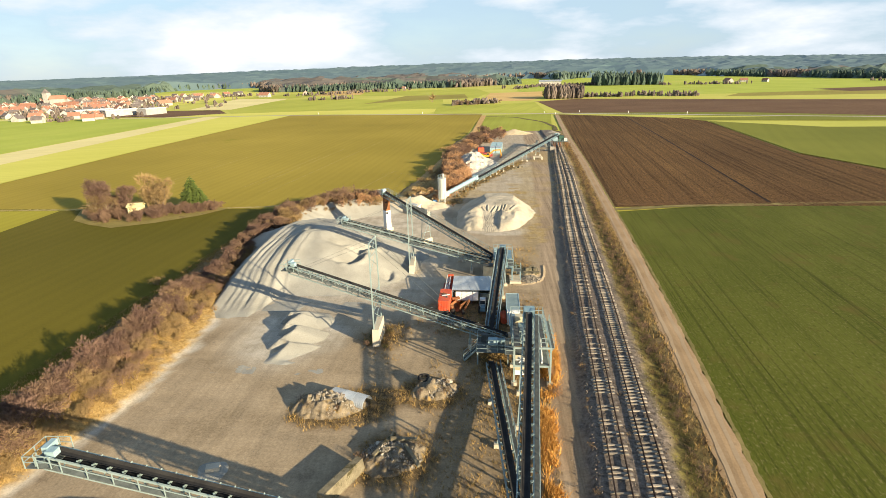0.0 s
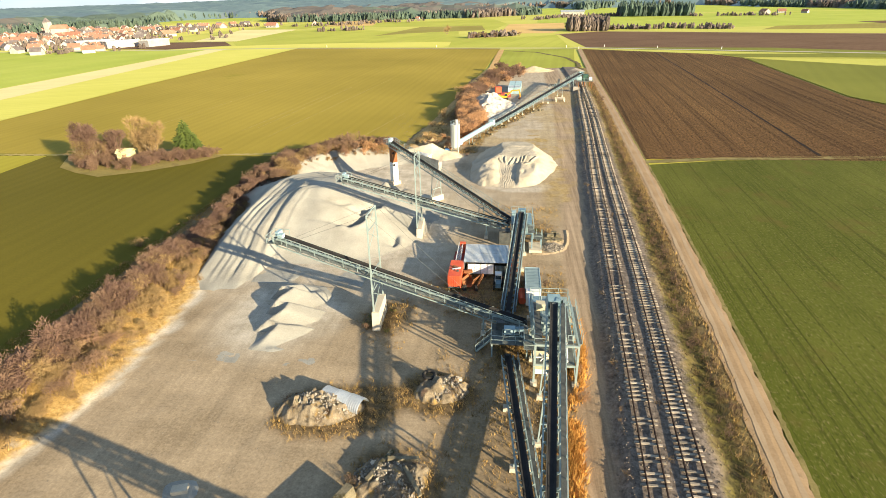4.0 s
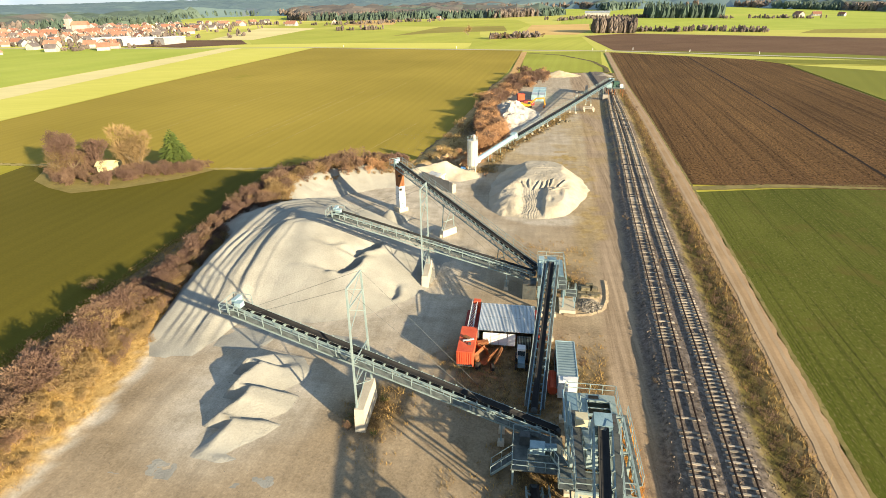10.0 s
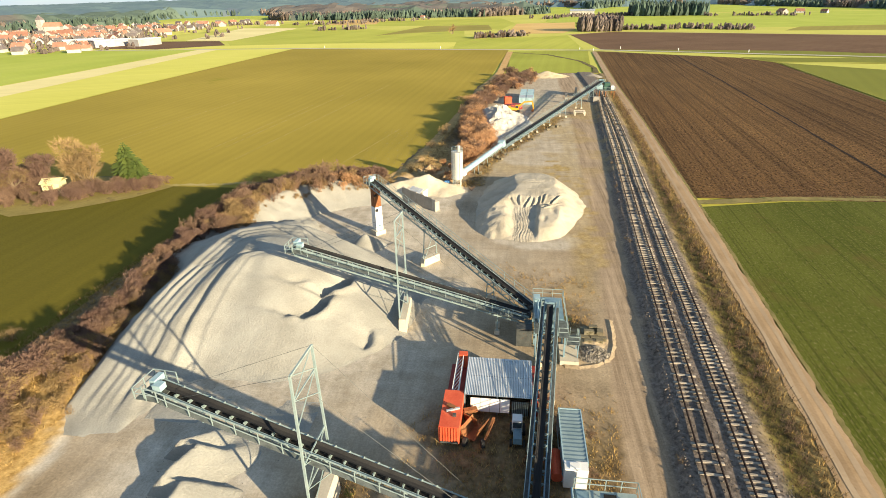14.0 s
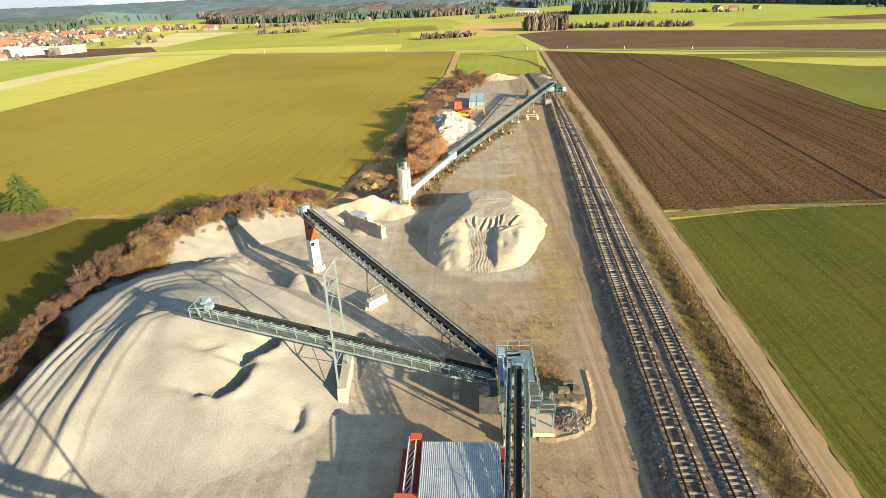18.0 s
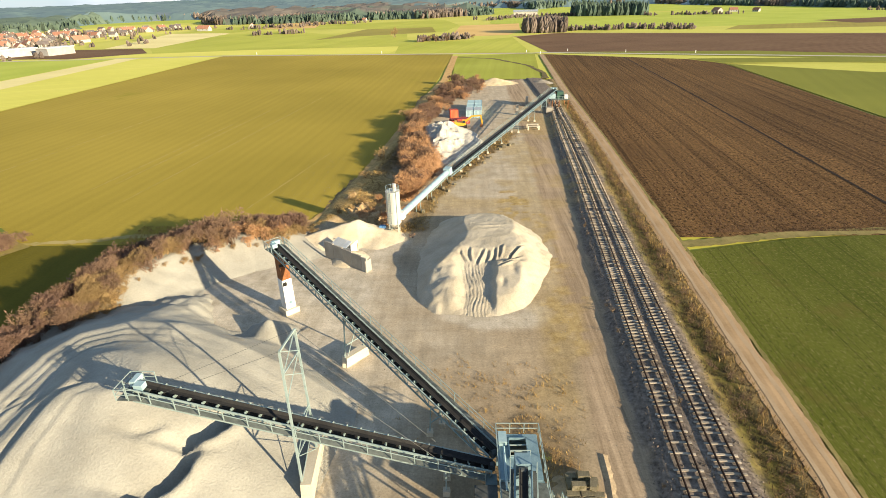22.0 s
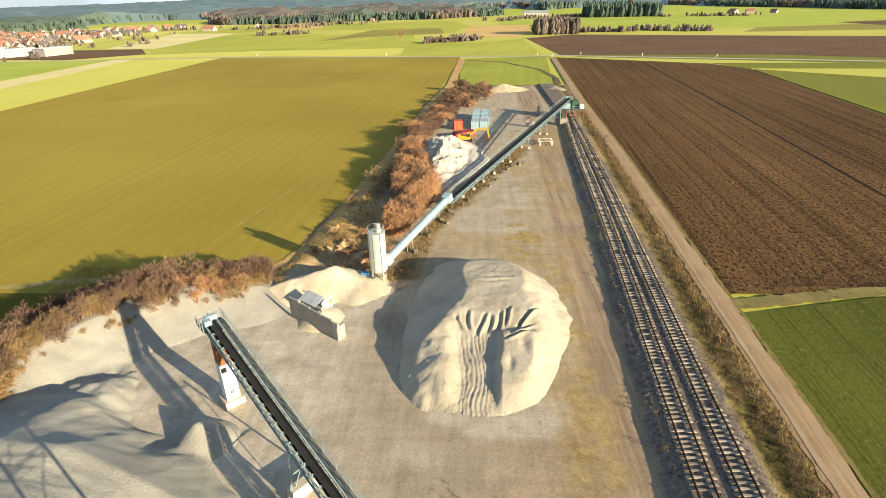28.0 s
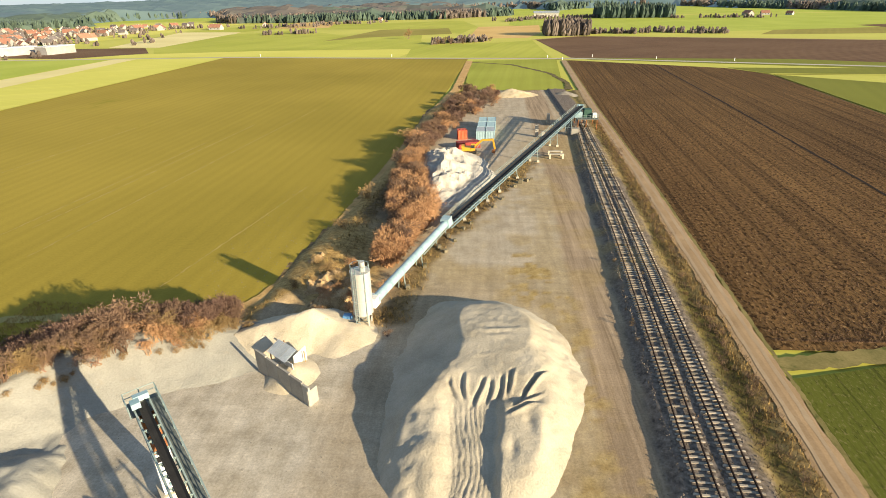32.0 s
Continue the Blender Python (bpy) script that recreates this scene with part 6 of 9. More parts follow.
for x in (2.6, 5.8):
    for y in (86.6, 89.4, 94.2):
        Build().beam((x, y, 0), (x, y, 3.5), 0.2).make("column", "bluesteel", T)
    Build().beam((x, 86.6, 3.4), (x, 89.4, 3.4), 0.16, 0.22).make("main_beam", "bluesteel", T)
Build().box((2.9, 87.9, 3.5), (0.9, 2.9, 0.06)).make("side_floor", "grating", T)
Build().box((5.6, 87.6, 3.5), (1.1, 3.4, 0.06)).make("side_floor", "grating", T)
rails_round(T, [(2.4, 86.5), (2.4, 94.4), (6.0, 94.4), (6.0, 86.0), (5.0, 86.0)], 3.64)
rails_round(T, [(3.4, 91.4), (5.0, 91.4)], 3.64)
for x in (3.45, 4.65):
    Build().beam((x, 88.2, 3.5), (x, 88.4, 5.7), 0.13).make("head_stand", "bluesteel", T)
Build().box((4.1, 89.1, 5.2), (1.3, 1.2, 2.2), taper=0.9).make("drop_chute", "bluesteel", T)
Build().tube((2.95, 88.5, 3.6), (2.95, 92.5, 3.95), 0.1, n=8).make("pipe", "lightblue", T)
Build().box((2.9, 93.4, 3.95), (0.7, 1.2, 0.5)).make("gearbox", "lightblue", T)
Build().box((6.6, 87.4, 2.2), (1.6, 1.8, 0.06)).make("low_landing", "grating", T)
rails_round(T, [(6.0, 86.5), (7.4, 86.5), (7.4, 88.3)], 2.22)
stairs(T, (7.2, 90.6, 0.1), (6.9, 88.4, 2.2), 0.8, 8)
for x, y in ((7.3, 86.6), (7.3, 88.2)):
    Build().beam((x, y, 0), (x, y, 2.2), 0.12).make("column", "bluesteel", T)
Build().box((1.9, 91.0, 1.0), (0.9, 1.1, 1.9)).make("cable_cabinet", "greypanel", T)
Build().box((1.4, 89.4, 1.2), (1.8, 1.2, 2.4)).make("lower_cabinet", "darksteel", T)
tagged(Build().box((6.4, 87.4, 0.2), (2.1, 3.4, 0.6), taper=0.96).make("concrete_foundation", "concrete"), "pale cracked concrete foundation beside the station", "foundation")
tagged(Build().box((3.0, 85.6, 0.3), (0.8, 0.8, 0.8), taper=0.94).make("concrete_block", "concrete"), "small concrete footing block beside the station", "block")

# ---- railway ----


def rail_track(line, label, buried, seed):
    rnd = random.Random(seed)
    base = thing("railway_track", (line_at(line, 60), 60, 0.5), label, "railway track", "railway tracks")
    for side in (-0.75, 0.75):
        b = Build()
        ys = np.arange(-30, line[-1][1] - 6, 2.5)
        pts = [Vector((line_at(line, y) + side, y, 0.90)) for y in ys]
        for p, q in zip(pts, pts[1:]):
            b.beam(p, q, 0.075, 0.06)
            b.beam(p - Vector((0, 0, 0.075)), q - Vector((0, 0, 0.075)), 0.03, 0.1)
            b.beam(p - Vector((0, 0, 0.135)), q - Vector((0, 0, 0.135)), 0.14, 0.03)
        b.make("rail", "rail", base, "dark rusty steel rail")
    meshes = []
    for k in range(4):
        b = Build()
        b.box((0, 0, 0), (2.4 + 0.06 * k, 0.215, 0.18), taper=0.95)
        meshes.append(mesh_of(b, "sleeper", "sleeper"))
    rest, y, n = Build(), -25.0, 0
    while y < line[-1][1] - 8:
        y += 0.66 + rnd.uniform(-0.06, 0.06)
        sink = rnd.uniform(0.0, 0.05) + (0.2 if rnd.random() < buried(y) else 0)
        m = pose(line_at(line, y) + rnd.uniform(-0.06, 0.06), y, 0.67 - sink, rnd.uniform(-1, 1), rnd.uniform(-1.5, 1.5), -4.5 + rnd.uniform(-2.5, 2.5))
        if 21 < y < 218:
            piece("sleeper", meshes[rnd.randrange(4)], base, m)
        else:
            me = meshes[rnd.randrange(4)]
            rest.add([m @ v.co for v in me.vertices], [tuple(f.vertices) for f in me.polygons])
    rest.make("sleeper_rest", "sleeper", base, kind="stuff")


rail_track(RAIL_L, "old railway track with rusty rails and half buried bleached sleepers", lambda y: 0.55 if y < 110 else 0.12, 1)
rail_track(RAIL_R, "old railway track with dense bleached sleepers beside a ditch", lambda y: 0.06 if y < 190 else 0.4, 2)

# ---- loose things in the yard ----


def corrugated(b, p0, ux, uy, waves, amp, thick=0.05):
    """A sheet from p0 along ux and uy, folded across uy's way."""
    p0, ux, uy = Vector(p0), Vector(ux), Vector(uy)
    n = ux.cross(uy).normalized()
    k, base = waves * 2, len(b.v)
    for i in range(k + 1):
        o = n * (amp if i % 2 else -amp)
        for q in (p0 + ux * i / k + o, p0 + ux * i / k + uy + o):
            b.v.append(tuple(q))
    for i in range(k):
        j = base + 2 * i
        b.f.append((j, j + 1, j + 3, j + 2))
    return b


def container(name, c, size, rz, body, label, roof=None, ribs=12, group="", door=None, edge=None):
    """A steel container: ribbed walls, roof panel, corner posts and doors."""
    base = thing(name, (c[0], c[1], 0), label, "container", group)
    L, W, H = size
    rot = Matrix.Rotation(radians(rz), 3, "Z")
    o = Vector((c[0], c[1], c[2] if len(c) > 2 else 0))
    w = lambda x, y, z: o + rot @ Vector((x, y, z))
    for s in (-1, 1):
        b = corrugated(Build(), w(-L / 2 + 0.08, s * W / 2, 0.15), rot @ Vector((L - 0.16, 0, 0)), Vector((0, 0, H - 0.25)), ribs, 0.03)
        b.make("side_wall", body, base)
        b = corrugated(Build(), w(s * L / 2, -W / 2 + 0.08, 0.15), rot @ Vector((0, W - 0.16, 0)), Vector((0, 0, H - 0.25)), max(4, ribs // 2), 0.025)
        b.make("end_wall", door if door and s < 0 else body, base)
    b = corrugated(Build(), w(-L / 2 + 0.05, -W / 2 + 0.05, H - 0.03), rot @ Vector((L - 0.1, 0, 0)), rot @ Vector((0, W - 0.1, 0)), ribs, 0.03)
    b.make("roof_panel", roof or body, base)
    for x in (-1, 1):
        for y in (-1, 1):
            Build().box(w(x * (L / 2 - 0.03), y * (W / 2 - 0.03), H / 2), (0.14, 0.14, H), rz=rz).make("corner_post", body, base)
    for y in (-1, 1):
        for z in (0.1, H - 0.06):
            Build().beam(w(-L / 2, y * W / 2, z), w(L / 2, y * W / 2, z), 0.1, 0.14).make("edge_beam", edge or body, base)
    for x in (-1, 1):
        for z in (0.1, H - 0.06):
            Build().beam(w(x * L / 2, -W / 2, z), w(x * L / 2, W / 2, z), 0.1, 0.14).make("edge_beam", edge or body, base)
    Build().box(w(0, 0, 0.1), (L - 0.1, W - 0.1, 0.12), rz=rz).make("floor_frame", "darksteel", base)
    return base, w


cab, w = container("site_cabin", (5.42, 72.9), (6.4, 2.0, 2.35), 90, "greypanel", "grey green site cabin with a ribbed roof and white end", "greypanel", 14, edge="lightblue")
porch = Build().box((5.42, 69.35, 1.35), (1.9, 0.9, 2.1)).make("white_porch", "white", cab, "white porch box")
Build().box((5.3, 69.3, 2.45), (0.8, 0.6, 0.08)).make("roof_hatch", "white", porch)
Build().box((4.38, 73.2, 1.4), (0.06, 1.2, 0.8)).make("window", "glass", cab)
tank = Build().tube((4.0, 69.6, 0.55), (4.0, 72.4, 0.55), 0.5, n=16).make("red_tank", "red")
tagged(tank, "round red tank lying beside the site cabin", "tank")

# shed with a zinc roof built over containers
shed = thing("machine_shed", (-1.3, 79.6, 0), "open shed with a weathered zinc roof and white panels", "shed")
for i in range(8):
    x = -4.5 + i * 0.82
    b = corrugated(Build(), (x, 76.9, 2.5), (0.83, 0, 0), (0, 5.4, 0.42), 5, 0.025)
    b.make("roof_panel", "zinc", shed)
for x in (-4.4, -1.3, 1.9):
    for y, h in ((77.1, 2.5), (82.0, 2.88)):
        Build().beam((x, y, 0), (x, y, h), 0.14).make("post", "darksteel", shed)
for y, h in ((77.1, 2.42), (79.6, 2.62), (82.0, 2.8)):
    Build().beam((-4.5, y, h), (2.0, y, h), 0.1, 0.16).make("purlin", "darksteel", shed)
Build().box((-4.45, 79.6, 1.35), (0.08, 5.2, 2.6)).make("side_wall", "bluesteel", shed)
Build().box((-1.3, 82.1, 1.35), (6.4, 0.08, 2.7)).make("back_wall", "greypanel", shed)
for i in range(4):
    Build().box((-3.4 + i * 0.95, 76.75, 1.5), (0.9, 0.06, 1.5), rx=-6).make("white_panel", "white", shed, "white sheet panel")
gate = Build().box((0.9, 76.9, 1.2), (1.6, 0.06, 1.6)).make("grid_gate", "darksteel", shed)
for k in range(9):
    Build().beam((0.2 + 0.18 * k, 76.8, 0.3), (0.2 + 0.18 * k, 76.8, 2.1), 0.05).make("gate_bar", "steel", gate)
Build().box((2.3, 79.6, 1.3), (0.7, 4.8, 2.4)).make("red_locker", "darkred", shed, "dull red steel locker")

# red trailer with a lattice boom
tr = thing("red_trailer", (-5.4, 76, 0), "faded red trailer box with junk and a lattice boom", "trailer")
body = Build().box((-5.45, 74.9, 1.55), (1.85, 5.0, 1.9)).make("box_body", "red", tr)
for k in range(7):
    Build().box((-6.2 + 0.25 * k, 72.37, 1.55), (0.1, 0.07, 1.8)).make("front_rib", "red", body)
Build().box((-5.45, 77.8, 0.75), (1.7, 11.0, 0.2)).make("chassis", "darksteel", tr)
Build().box((-5.45, 80.5, 1.0), (1.75, 5.4, 0.35)).make("bed", "darkred", tr)
Build().box((-5.1, 83.0, 1.9), (0.9, 0.7, 1.9)).make("end_block", "red", tr)
for a in (-5.75, -5.15):
    for z in (2.2, 2.8):
        Build().beam((a, 77.2, z - 0.6), (a + 0.1, 83.0, z), 0.07).make("boom_chord", "white", tr)
for k in range(9):
    y = 77.4 + 0.62 * k
    Build().beam((-5.75, y, 1.65 + 0.06 * k), (-5.1, y + 0.6, 2.3 + 0.06 * k), 0.05).make("boom_lacing", "white", tr)
Build().box((-5.3, 74.6, 2.6), (1.3, 0.18, 0.16), rz=24).make("scrap_bar", "zinc", tr, "pale scrap bar")
Build().box((-5.5, 75.0, 2.62), (0.9, 0.4, 0.18), rz=-30).make("scrap_plate", "rust", tr, "rusty scrap plate")
Build().box((-5.1, 73.9, 2.58), (0.35, 0.3, 0.3), taper=0.8).make("scrap_block", "darksteel", tr, "dark scrap block")
for y in (73.4, 74.6, 79.8, 81.2):
    for x in (-6.2, -4.7):
        whl = Build().tube((x - 0.15, y, 0.5), (x + 0.15, y, 0.5), 0.5, n=14).make("wheel", "tyre", tr)
        Build().tube((x - 0.17, y, 0.5), (x + 0.17, y, 0.5), 0.26, n=10).make("rim", "darkred", whl)

# rusty skip with a yellow arm
sk = thing("rusty_hopper", (-3.2, 74.3, 0), "rusty tipped hopper with a side arm", "hopper")
for c, s, ry in (((-3.9, 74.3, 0.9), (0.08, 2.2, 1.3), -18), ((-2.5, 74.3, 0.9), (0.08, 2.2, 1.3), 18)):
    Build().box(c, s, rz=-28, ry=ry).make("side_plate", "rust", sk)
Build().box((-3.2, 74.3, 0.35), (1.1, 2.2, 0.08), rz=-28).make("floor_plate", "rust", sk)
Build().box((-3.7, 75.2, 0.9), (1.4, 0.08, 1.2), rz=-28, rx=15).make("end_plate", "rust", sk)
Build().beam((-2.2, 73.2, 0.5), (-1.5, 75.0, 1.6), 0.22, 0.3).make("side_arm", "rust", sk)
Build().box((-3.8, 76.0, 1.4), (1.3, 0.5, 0.35), rz=20).make("spare_block", "rust", sk)
Build().tube((-4.2, 72.9, 0.45), (-3.9, 72.8, 0.45), 0.45, n=12).make("wheel", "tyre", sk)
Build().tube((-2.6, 72.8, 0.45), (-2.3, 72.9, 0.45), 0.45, n=12).make("wheel", "tyre", sk)
vt = thing("small_tractor", (0.7, 74.0, 0), "small white and blue tractor under the conveyor", "tractor")
vcab = Build().box((0.65, 74.9, 1.3), (1.0, 1.0, 1.3), taper=0.9).make("cab", "white", vt)
Build().box((0.65, 74.38, 1.45), (0.8, 0.05, 0.6)).make("window", "glass", vcab)
Build().box((0.7, 73.7, 0.8), (0.8, 1.4, 0.6), taper=0.92).make("bonnet", "bluesteel", vt)
for x in (0.1, 1.3):
    Build().tube((x - 0.12, 74.9, 0.55), (x + 0.12, 74.9, 0.55), 0.55, n=14).make("rear_wheel", "tyre", vt)
    Build().tube((x - 0.1, 73.3, 0.35), (x + 0.1, 73.3, 0.35), 0.35, n=12).make("front_wheel", "tyre", vt)

# concrete blocks by the transfer station
rnd = random.Random(11)
BLK = mesh_of(Build().box((0, 0, 0), (1.0, 0.55, 0.5), taper=0.95), "concrete_block", "mossy")
for x, y, z, r, l in ((8.7, 92.7, 0.3, 2, 1.0), (9.8, 92.9, 0.3, -3, 1.1), (8.5, 91.9, 0.3, 88, 1.2), (9.5, 91.9, 0.3, 4, 1.2), (10.6, 92.1, 0.3, 86, 0.9), (8.6, 90.9, 0.3, -2, 1.1), (9.8, 90.9, 0.3, 3, 1.1), (10.7, 90.8, 0.3, -6, 0.8), (9.1, 91.4, 0.8, 1, 1.2), (10.2, 90.3, 0.3, 2, 0.9), (8.9, 90.2, 0.3, 4, 1.0), (10.3, 91.5, 0.8, 80, 0.9), (9.7, 92.4, 0.8, -4, 1.0)):
    ob = new("concrete_block", BLK)
    ob.matrix_basis = pose(x, y, z, 0, rnd.uniform(-3, 3), r) @ Matrix.Diagonal((l, 1, 1, 1))
    tagged(ob, "weathered concrete block stacked by the station", "block", "stacked concrete blocks")
KERB = [(12.1, 95.4), (12.0, 92.6), (11.7, 89.8), (11.0, 87.4), (9.5, 86.1), (7.5, 85.5), (5.9, 85.6)]
strip("earth_kerb", KERB, 0.8, 0.0, "yard", "low tan earth kerb round the station's corner", "kerb", 0.12, 0.4, crown=0.16)


def heap(name, cx, cy, lx, ly, h, rz, material, label, seed, rough=0.9):
    a = radians(rz)

    def fn(X, Y):
        u, v = (X - cx) * math.cos(a) + (Y - cy) * math.sin(a), -(X - cx) * math.sin(a) + (Y - cy) * math.cos(a)
        t = np.hypot(u / lx, v / ly)
        return h * (1 - t ** 1.6) + (rough * (fbm(X, Y, 1.3, seed, 3) - 0.5) + 0.6 * rough * (vn(X, Y, 0.5, seed + 1) - 0.5)) * smooth(1.3, 0.6, t) - 0.05
    m = max(lx, ly) + 1
    ob = heights(name, cx - m, cx + m, cy - m, cy + m, 0.16, fn, material, lambda X, Y, Z: Z > yard_z(X, Y) - 0.05, smooth=False)
    return tagged(ob, label, "heap")


heap("rubble_heap", -17.0, 47.4, 4.6, 2.5, 1.9, 8, "rubble", "weathered rubble heap with straw and culvert sheets", 2, 1.2)
heap("rubble_heap", -4.7, 51.4, 3.0, 2.2, 1.3, 20, "rubble", "rubble heap with an old tyre and weeds", 3, 1.3)
heap("rubble_heap", -8.0, 39.4, 3.6, 2.8, 1.2, 30, "rubble", "overgrown rubble heap with concrete beams", 4)
heap("rubble_heap", 9.2, 88.0, 2.0, 1.8, 0.55, 0, "stones", "low grey rubble heap by the haul road", 5, 0.7)
heap("rubble_heap", 9.0, 91.2, 2.4, 2.6, 0.45, 0, "yard", "low earth mound under concrete blocks", 1, 0.4)
M["earth"] = mat("orange_tan_earth", (0.29, 0.185, 0.085), (0.52, 0.375, 0.205), 0.5, 4, 0.95, 0, 0.9, 0.15, (0.13, 0.085, 0.04), 0.04, 0.6)
for x, y, lx, ly, h, rz, sd in ((-17.6, 151.8, 3.8, 2.4, 1.5, 30, 2), (-20.6, 157.0, 4.4, 2.2, 1.3, 70, 3), (-15.8, 156.6, 2.8, 2.0, 1.1, 10, 4), (-23.2, 163.0, 4.0, 1.8, 1.0, 75, 1), (-14.8, 149.4, 1.8, 1.3, 0.8, 0, 2)):
    heap("earth_heap", x, y, lx, ly, h, rz, "earth", "lumpy orange tan earth heap beside the silo", sd, 1.2)
cul = thing("culvert_sheets", (-13.9, 48.3, 0), "pale blue corrugated culvert sheets on a rubble heap", "culvert")
for k in range(3):
    b = Build()
    n = 12
    for i in range(15):
        y = -0.9 + i * 0.13
        for j in range(n + 1):
            t = math.pi * j / n
            r = 1.0 + (0.05 if i % 2 else 0)
            q = Matrix.Rotation(radians(68), 3, "Z") @ Vector((r * math.cos(t), y + k * 1.3 - 1.2, r * math.sin(t) * 0.95))
            b.v.append((q.x - 14.2 - 0.2 * k, q.y + 48.2, q.z + 0.5))
    b.f = [(i * (n + 1) + j, i * (n + 1) + j + 1, (i + 1) * (n + 1) + j + 1, (i + 1) * (n + 1) + j) for i in range(14) for j in range(n)]
    b.make("corrugated_half", "zinc", cul)
rnd = random.Random(12)
for cx, cy, k, z, lb in ((-18.6, 47.0, 9, 1.3, "pale broken slab on a rubble heap"), (-4.6, 51.6, 7, 0.9, "broken concrete lump on a rubble heap"), (-8.2, 39.6, 9, 0.9, "broken concrete lump among weeds")):
    for i in range(k):
        x, y = cx + rnd.uniform(-1.6, 1.6), cy + rnd.uniform(-1.2, 1.2)
        s = rnd.uniform(0.5, 1.1)
        ob = Build().box((x, y, z - 0.25 * math.hypot(x - cx, y - cy) + 0.1), (s, s * 0.7, s * 0.35), rz=rnd.uniform(0, 180), rx=rnd.uniform(-30, 30), ry=rnd.uniform(-30, 30), taper=0.85).make("broken_slab", "mossy" if rnd.random() < 0.5 else "concrete")
        tagged(ob, lb, "slab", "broken slabs")
b = Build()
for i in range(20):
    for j in range(8):
        u, v = 2 * math.pi * i / 20, 2 * math.pi * j / 8
        b.v.append((-6.2 + (0.62 + 0.2 * math.cos(v)) * math.cos(u), 52.4 + (0.62 + 0.2 * math.cos(v)) * math.sin(u), 1.15 + 0.2 * math.sin(v)))
b.f = [(i * 8 + j, i * 8 + (j + 1) % 8, (i + 1) % 20 * 8 + (j + 1) % 8, (i + 1) % 20 * 8 + j) for i in range(20) for j in range(8)]
tagged(b.make("old_tyre", "tyre"), "old black tyre lying on rubble", "tyre")
for p, q in (((-6.6, 39.8, 1.2), (-4.9, 37.6, 0.5)), ((-8.2, 40.4, 1.4), (-5.6, 41.2, 0.8)), ((-9.6, 38.4, 0.9), (-8.0, 41.6, 1.1))):
    tagged(Build().beam(p, q, 0.34, 0.3).make("concrete_beam", "mossy"), "broken concrete beam lying on rubble", "beam", "broken concrete beams")
tagged(Build().box((-11.9, 34.8, 0.75), (0.8, 6.0, 1.6), rz=-26, taper=0.92).make("concrete_bunker_wall", "mossy"), "mossy concrete bunker wall standing in weeds", "wall")
tagged(Build().box((-25.4, 36.3, 0.42), (1.3, 0.8, 0.4), rz=18).make("broken_slab", "concrete"), "broken concrete slab lying in sand", "slab")

# ---- silo, pipe gallery and the long conveyor ----
sx, sy = -12.3, 146.0
silo = thing("silo", (sx, sy, 0), "pale steel silo on legs with a railed top", "silo")
b = Build().tube((sx, sy, 1.9), (sx, sy, 7.7), 1.22, n=28)
shell = b.make("shell", "silo", silo, smooth=False)
for z in (1.95, 3.8, 5.7, 7.65):
    Build().tube((sx, sy, z), (sx, sy, z + 0.1), 1.27, n=28).make("hoop", "silo", shell)
Build().tube((sx, sy, 0.9), (sx, sy, 1.95), 0.3, 1.2, n=24).make("cone", "silo", silo)
for a in range(4):
    x, y = sx + 1.1 * math.cos(a * math.pi / 2 + 0.78), sy + 1.1 * math.sin(a * math.pi / 2 + 0.78)
    Build().beam((x, y, -0.1), (x, y, 2.2), 0.18).make("leg", "silo", silo)
    Build().beam((x, y, 1.0), (sx + 1.1 * math.cos((a + 1) * math.pi / 2 + 0.78), sy + 1.1 * math.sin((a + 1) * math.pi / 2 + 0.78), 1.0), 0.1).make("leg_tie", "darksteel", silo)
Build().tube((sx + 0.35, sy - 0.1, 7.7), (sx + 0.35, sy - 0.1, 9.0), 0.34, n=14).make("filter_stack", "silo", silo)
for a in range(10):
    x, y = sx + 1.15 * math.cos(a * 0.628), sy + 1.15 * math.sin(a * 0.628)
    piece("rail_post", POST, silo, Matrix.Translation((x, y, 7.7)) @ Matrix.Diagonal((0.9, 0.9, 0.9, 1)))
    x2, y2 = sx + 1.15 * math.cos((a + 1) * 0.628), sy + 1.15 * math.sin((a + 1) * 0.628)
    Build().beam((x, y, 8.55), (x2, y2, 8.55), 0.05).make("top_rail", "steel", silo)
for s in (-0.22, 0.22):
    Build().beam((sx + s - 0.5, sy - 1.2, 0.4), (sx + s - 0.5, sy - 1.2, 8.5), 0.05).make("ladder_rail", "steel", silo)
for k in range(24):
    Build().beam((sx - 0.72, sy - 1.2, 0.6 + 0.32 * k), (sx - 0.28, sy - 1.2, 0.6 + 0.32 * k), 0.04).make("ladder_rung", "steel", silo)
Build().tube((sx + 0.7, sy - 1.05, 1.2), (sx + 0.7, sy - 1.05, 7.9), 0.07, n=6).make("fill_pipe", "steel", silo)
Build().box((sx - 2.2, sy + 0.2, 0.8), (1.4, 1.1, 0.9), taper=0.7).make("blue_hopper", mat("bright_blue_paint", (0.07, 0.20, 0.42), (0.12, 0.28, 0.50), 1, 8, 0.5), silo, "bright blue hopper box")
Build().beam((sx - 3.4, sy - 0.6, 0.9), (sx - 0.6, sy - 0.9, 0.9), 0.2, 0.16).make("screw_beam", "darksteel", silo)

gal = thing("pipe_gallery", (-10.9, 147.6, 0), "round pale blue pipe gallery between silo and conveyor", "pipe gallery")
pa, pb = Vector((-10.9, 147.4, 3.0)), Vector((-3.9, 174.6, 1.9))
Build().tube(pa, pb, 0.62, n=18).make("tube_cover", "lightblue", gal, smooth=False)
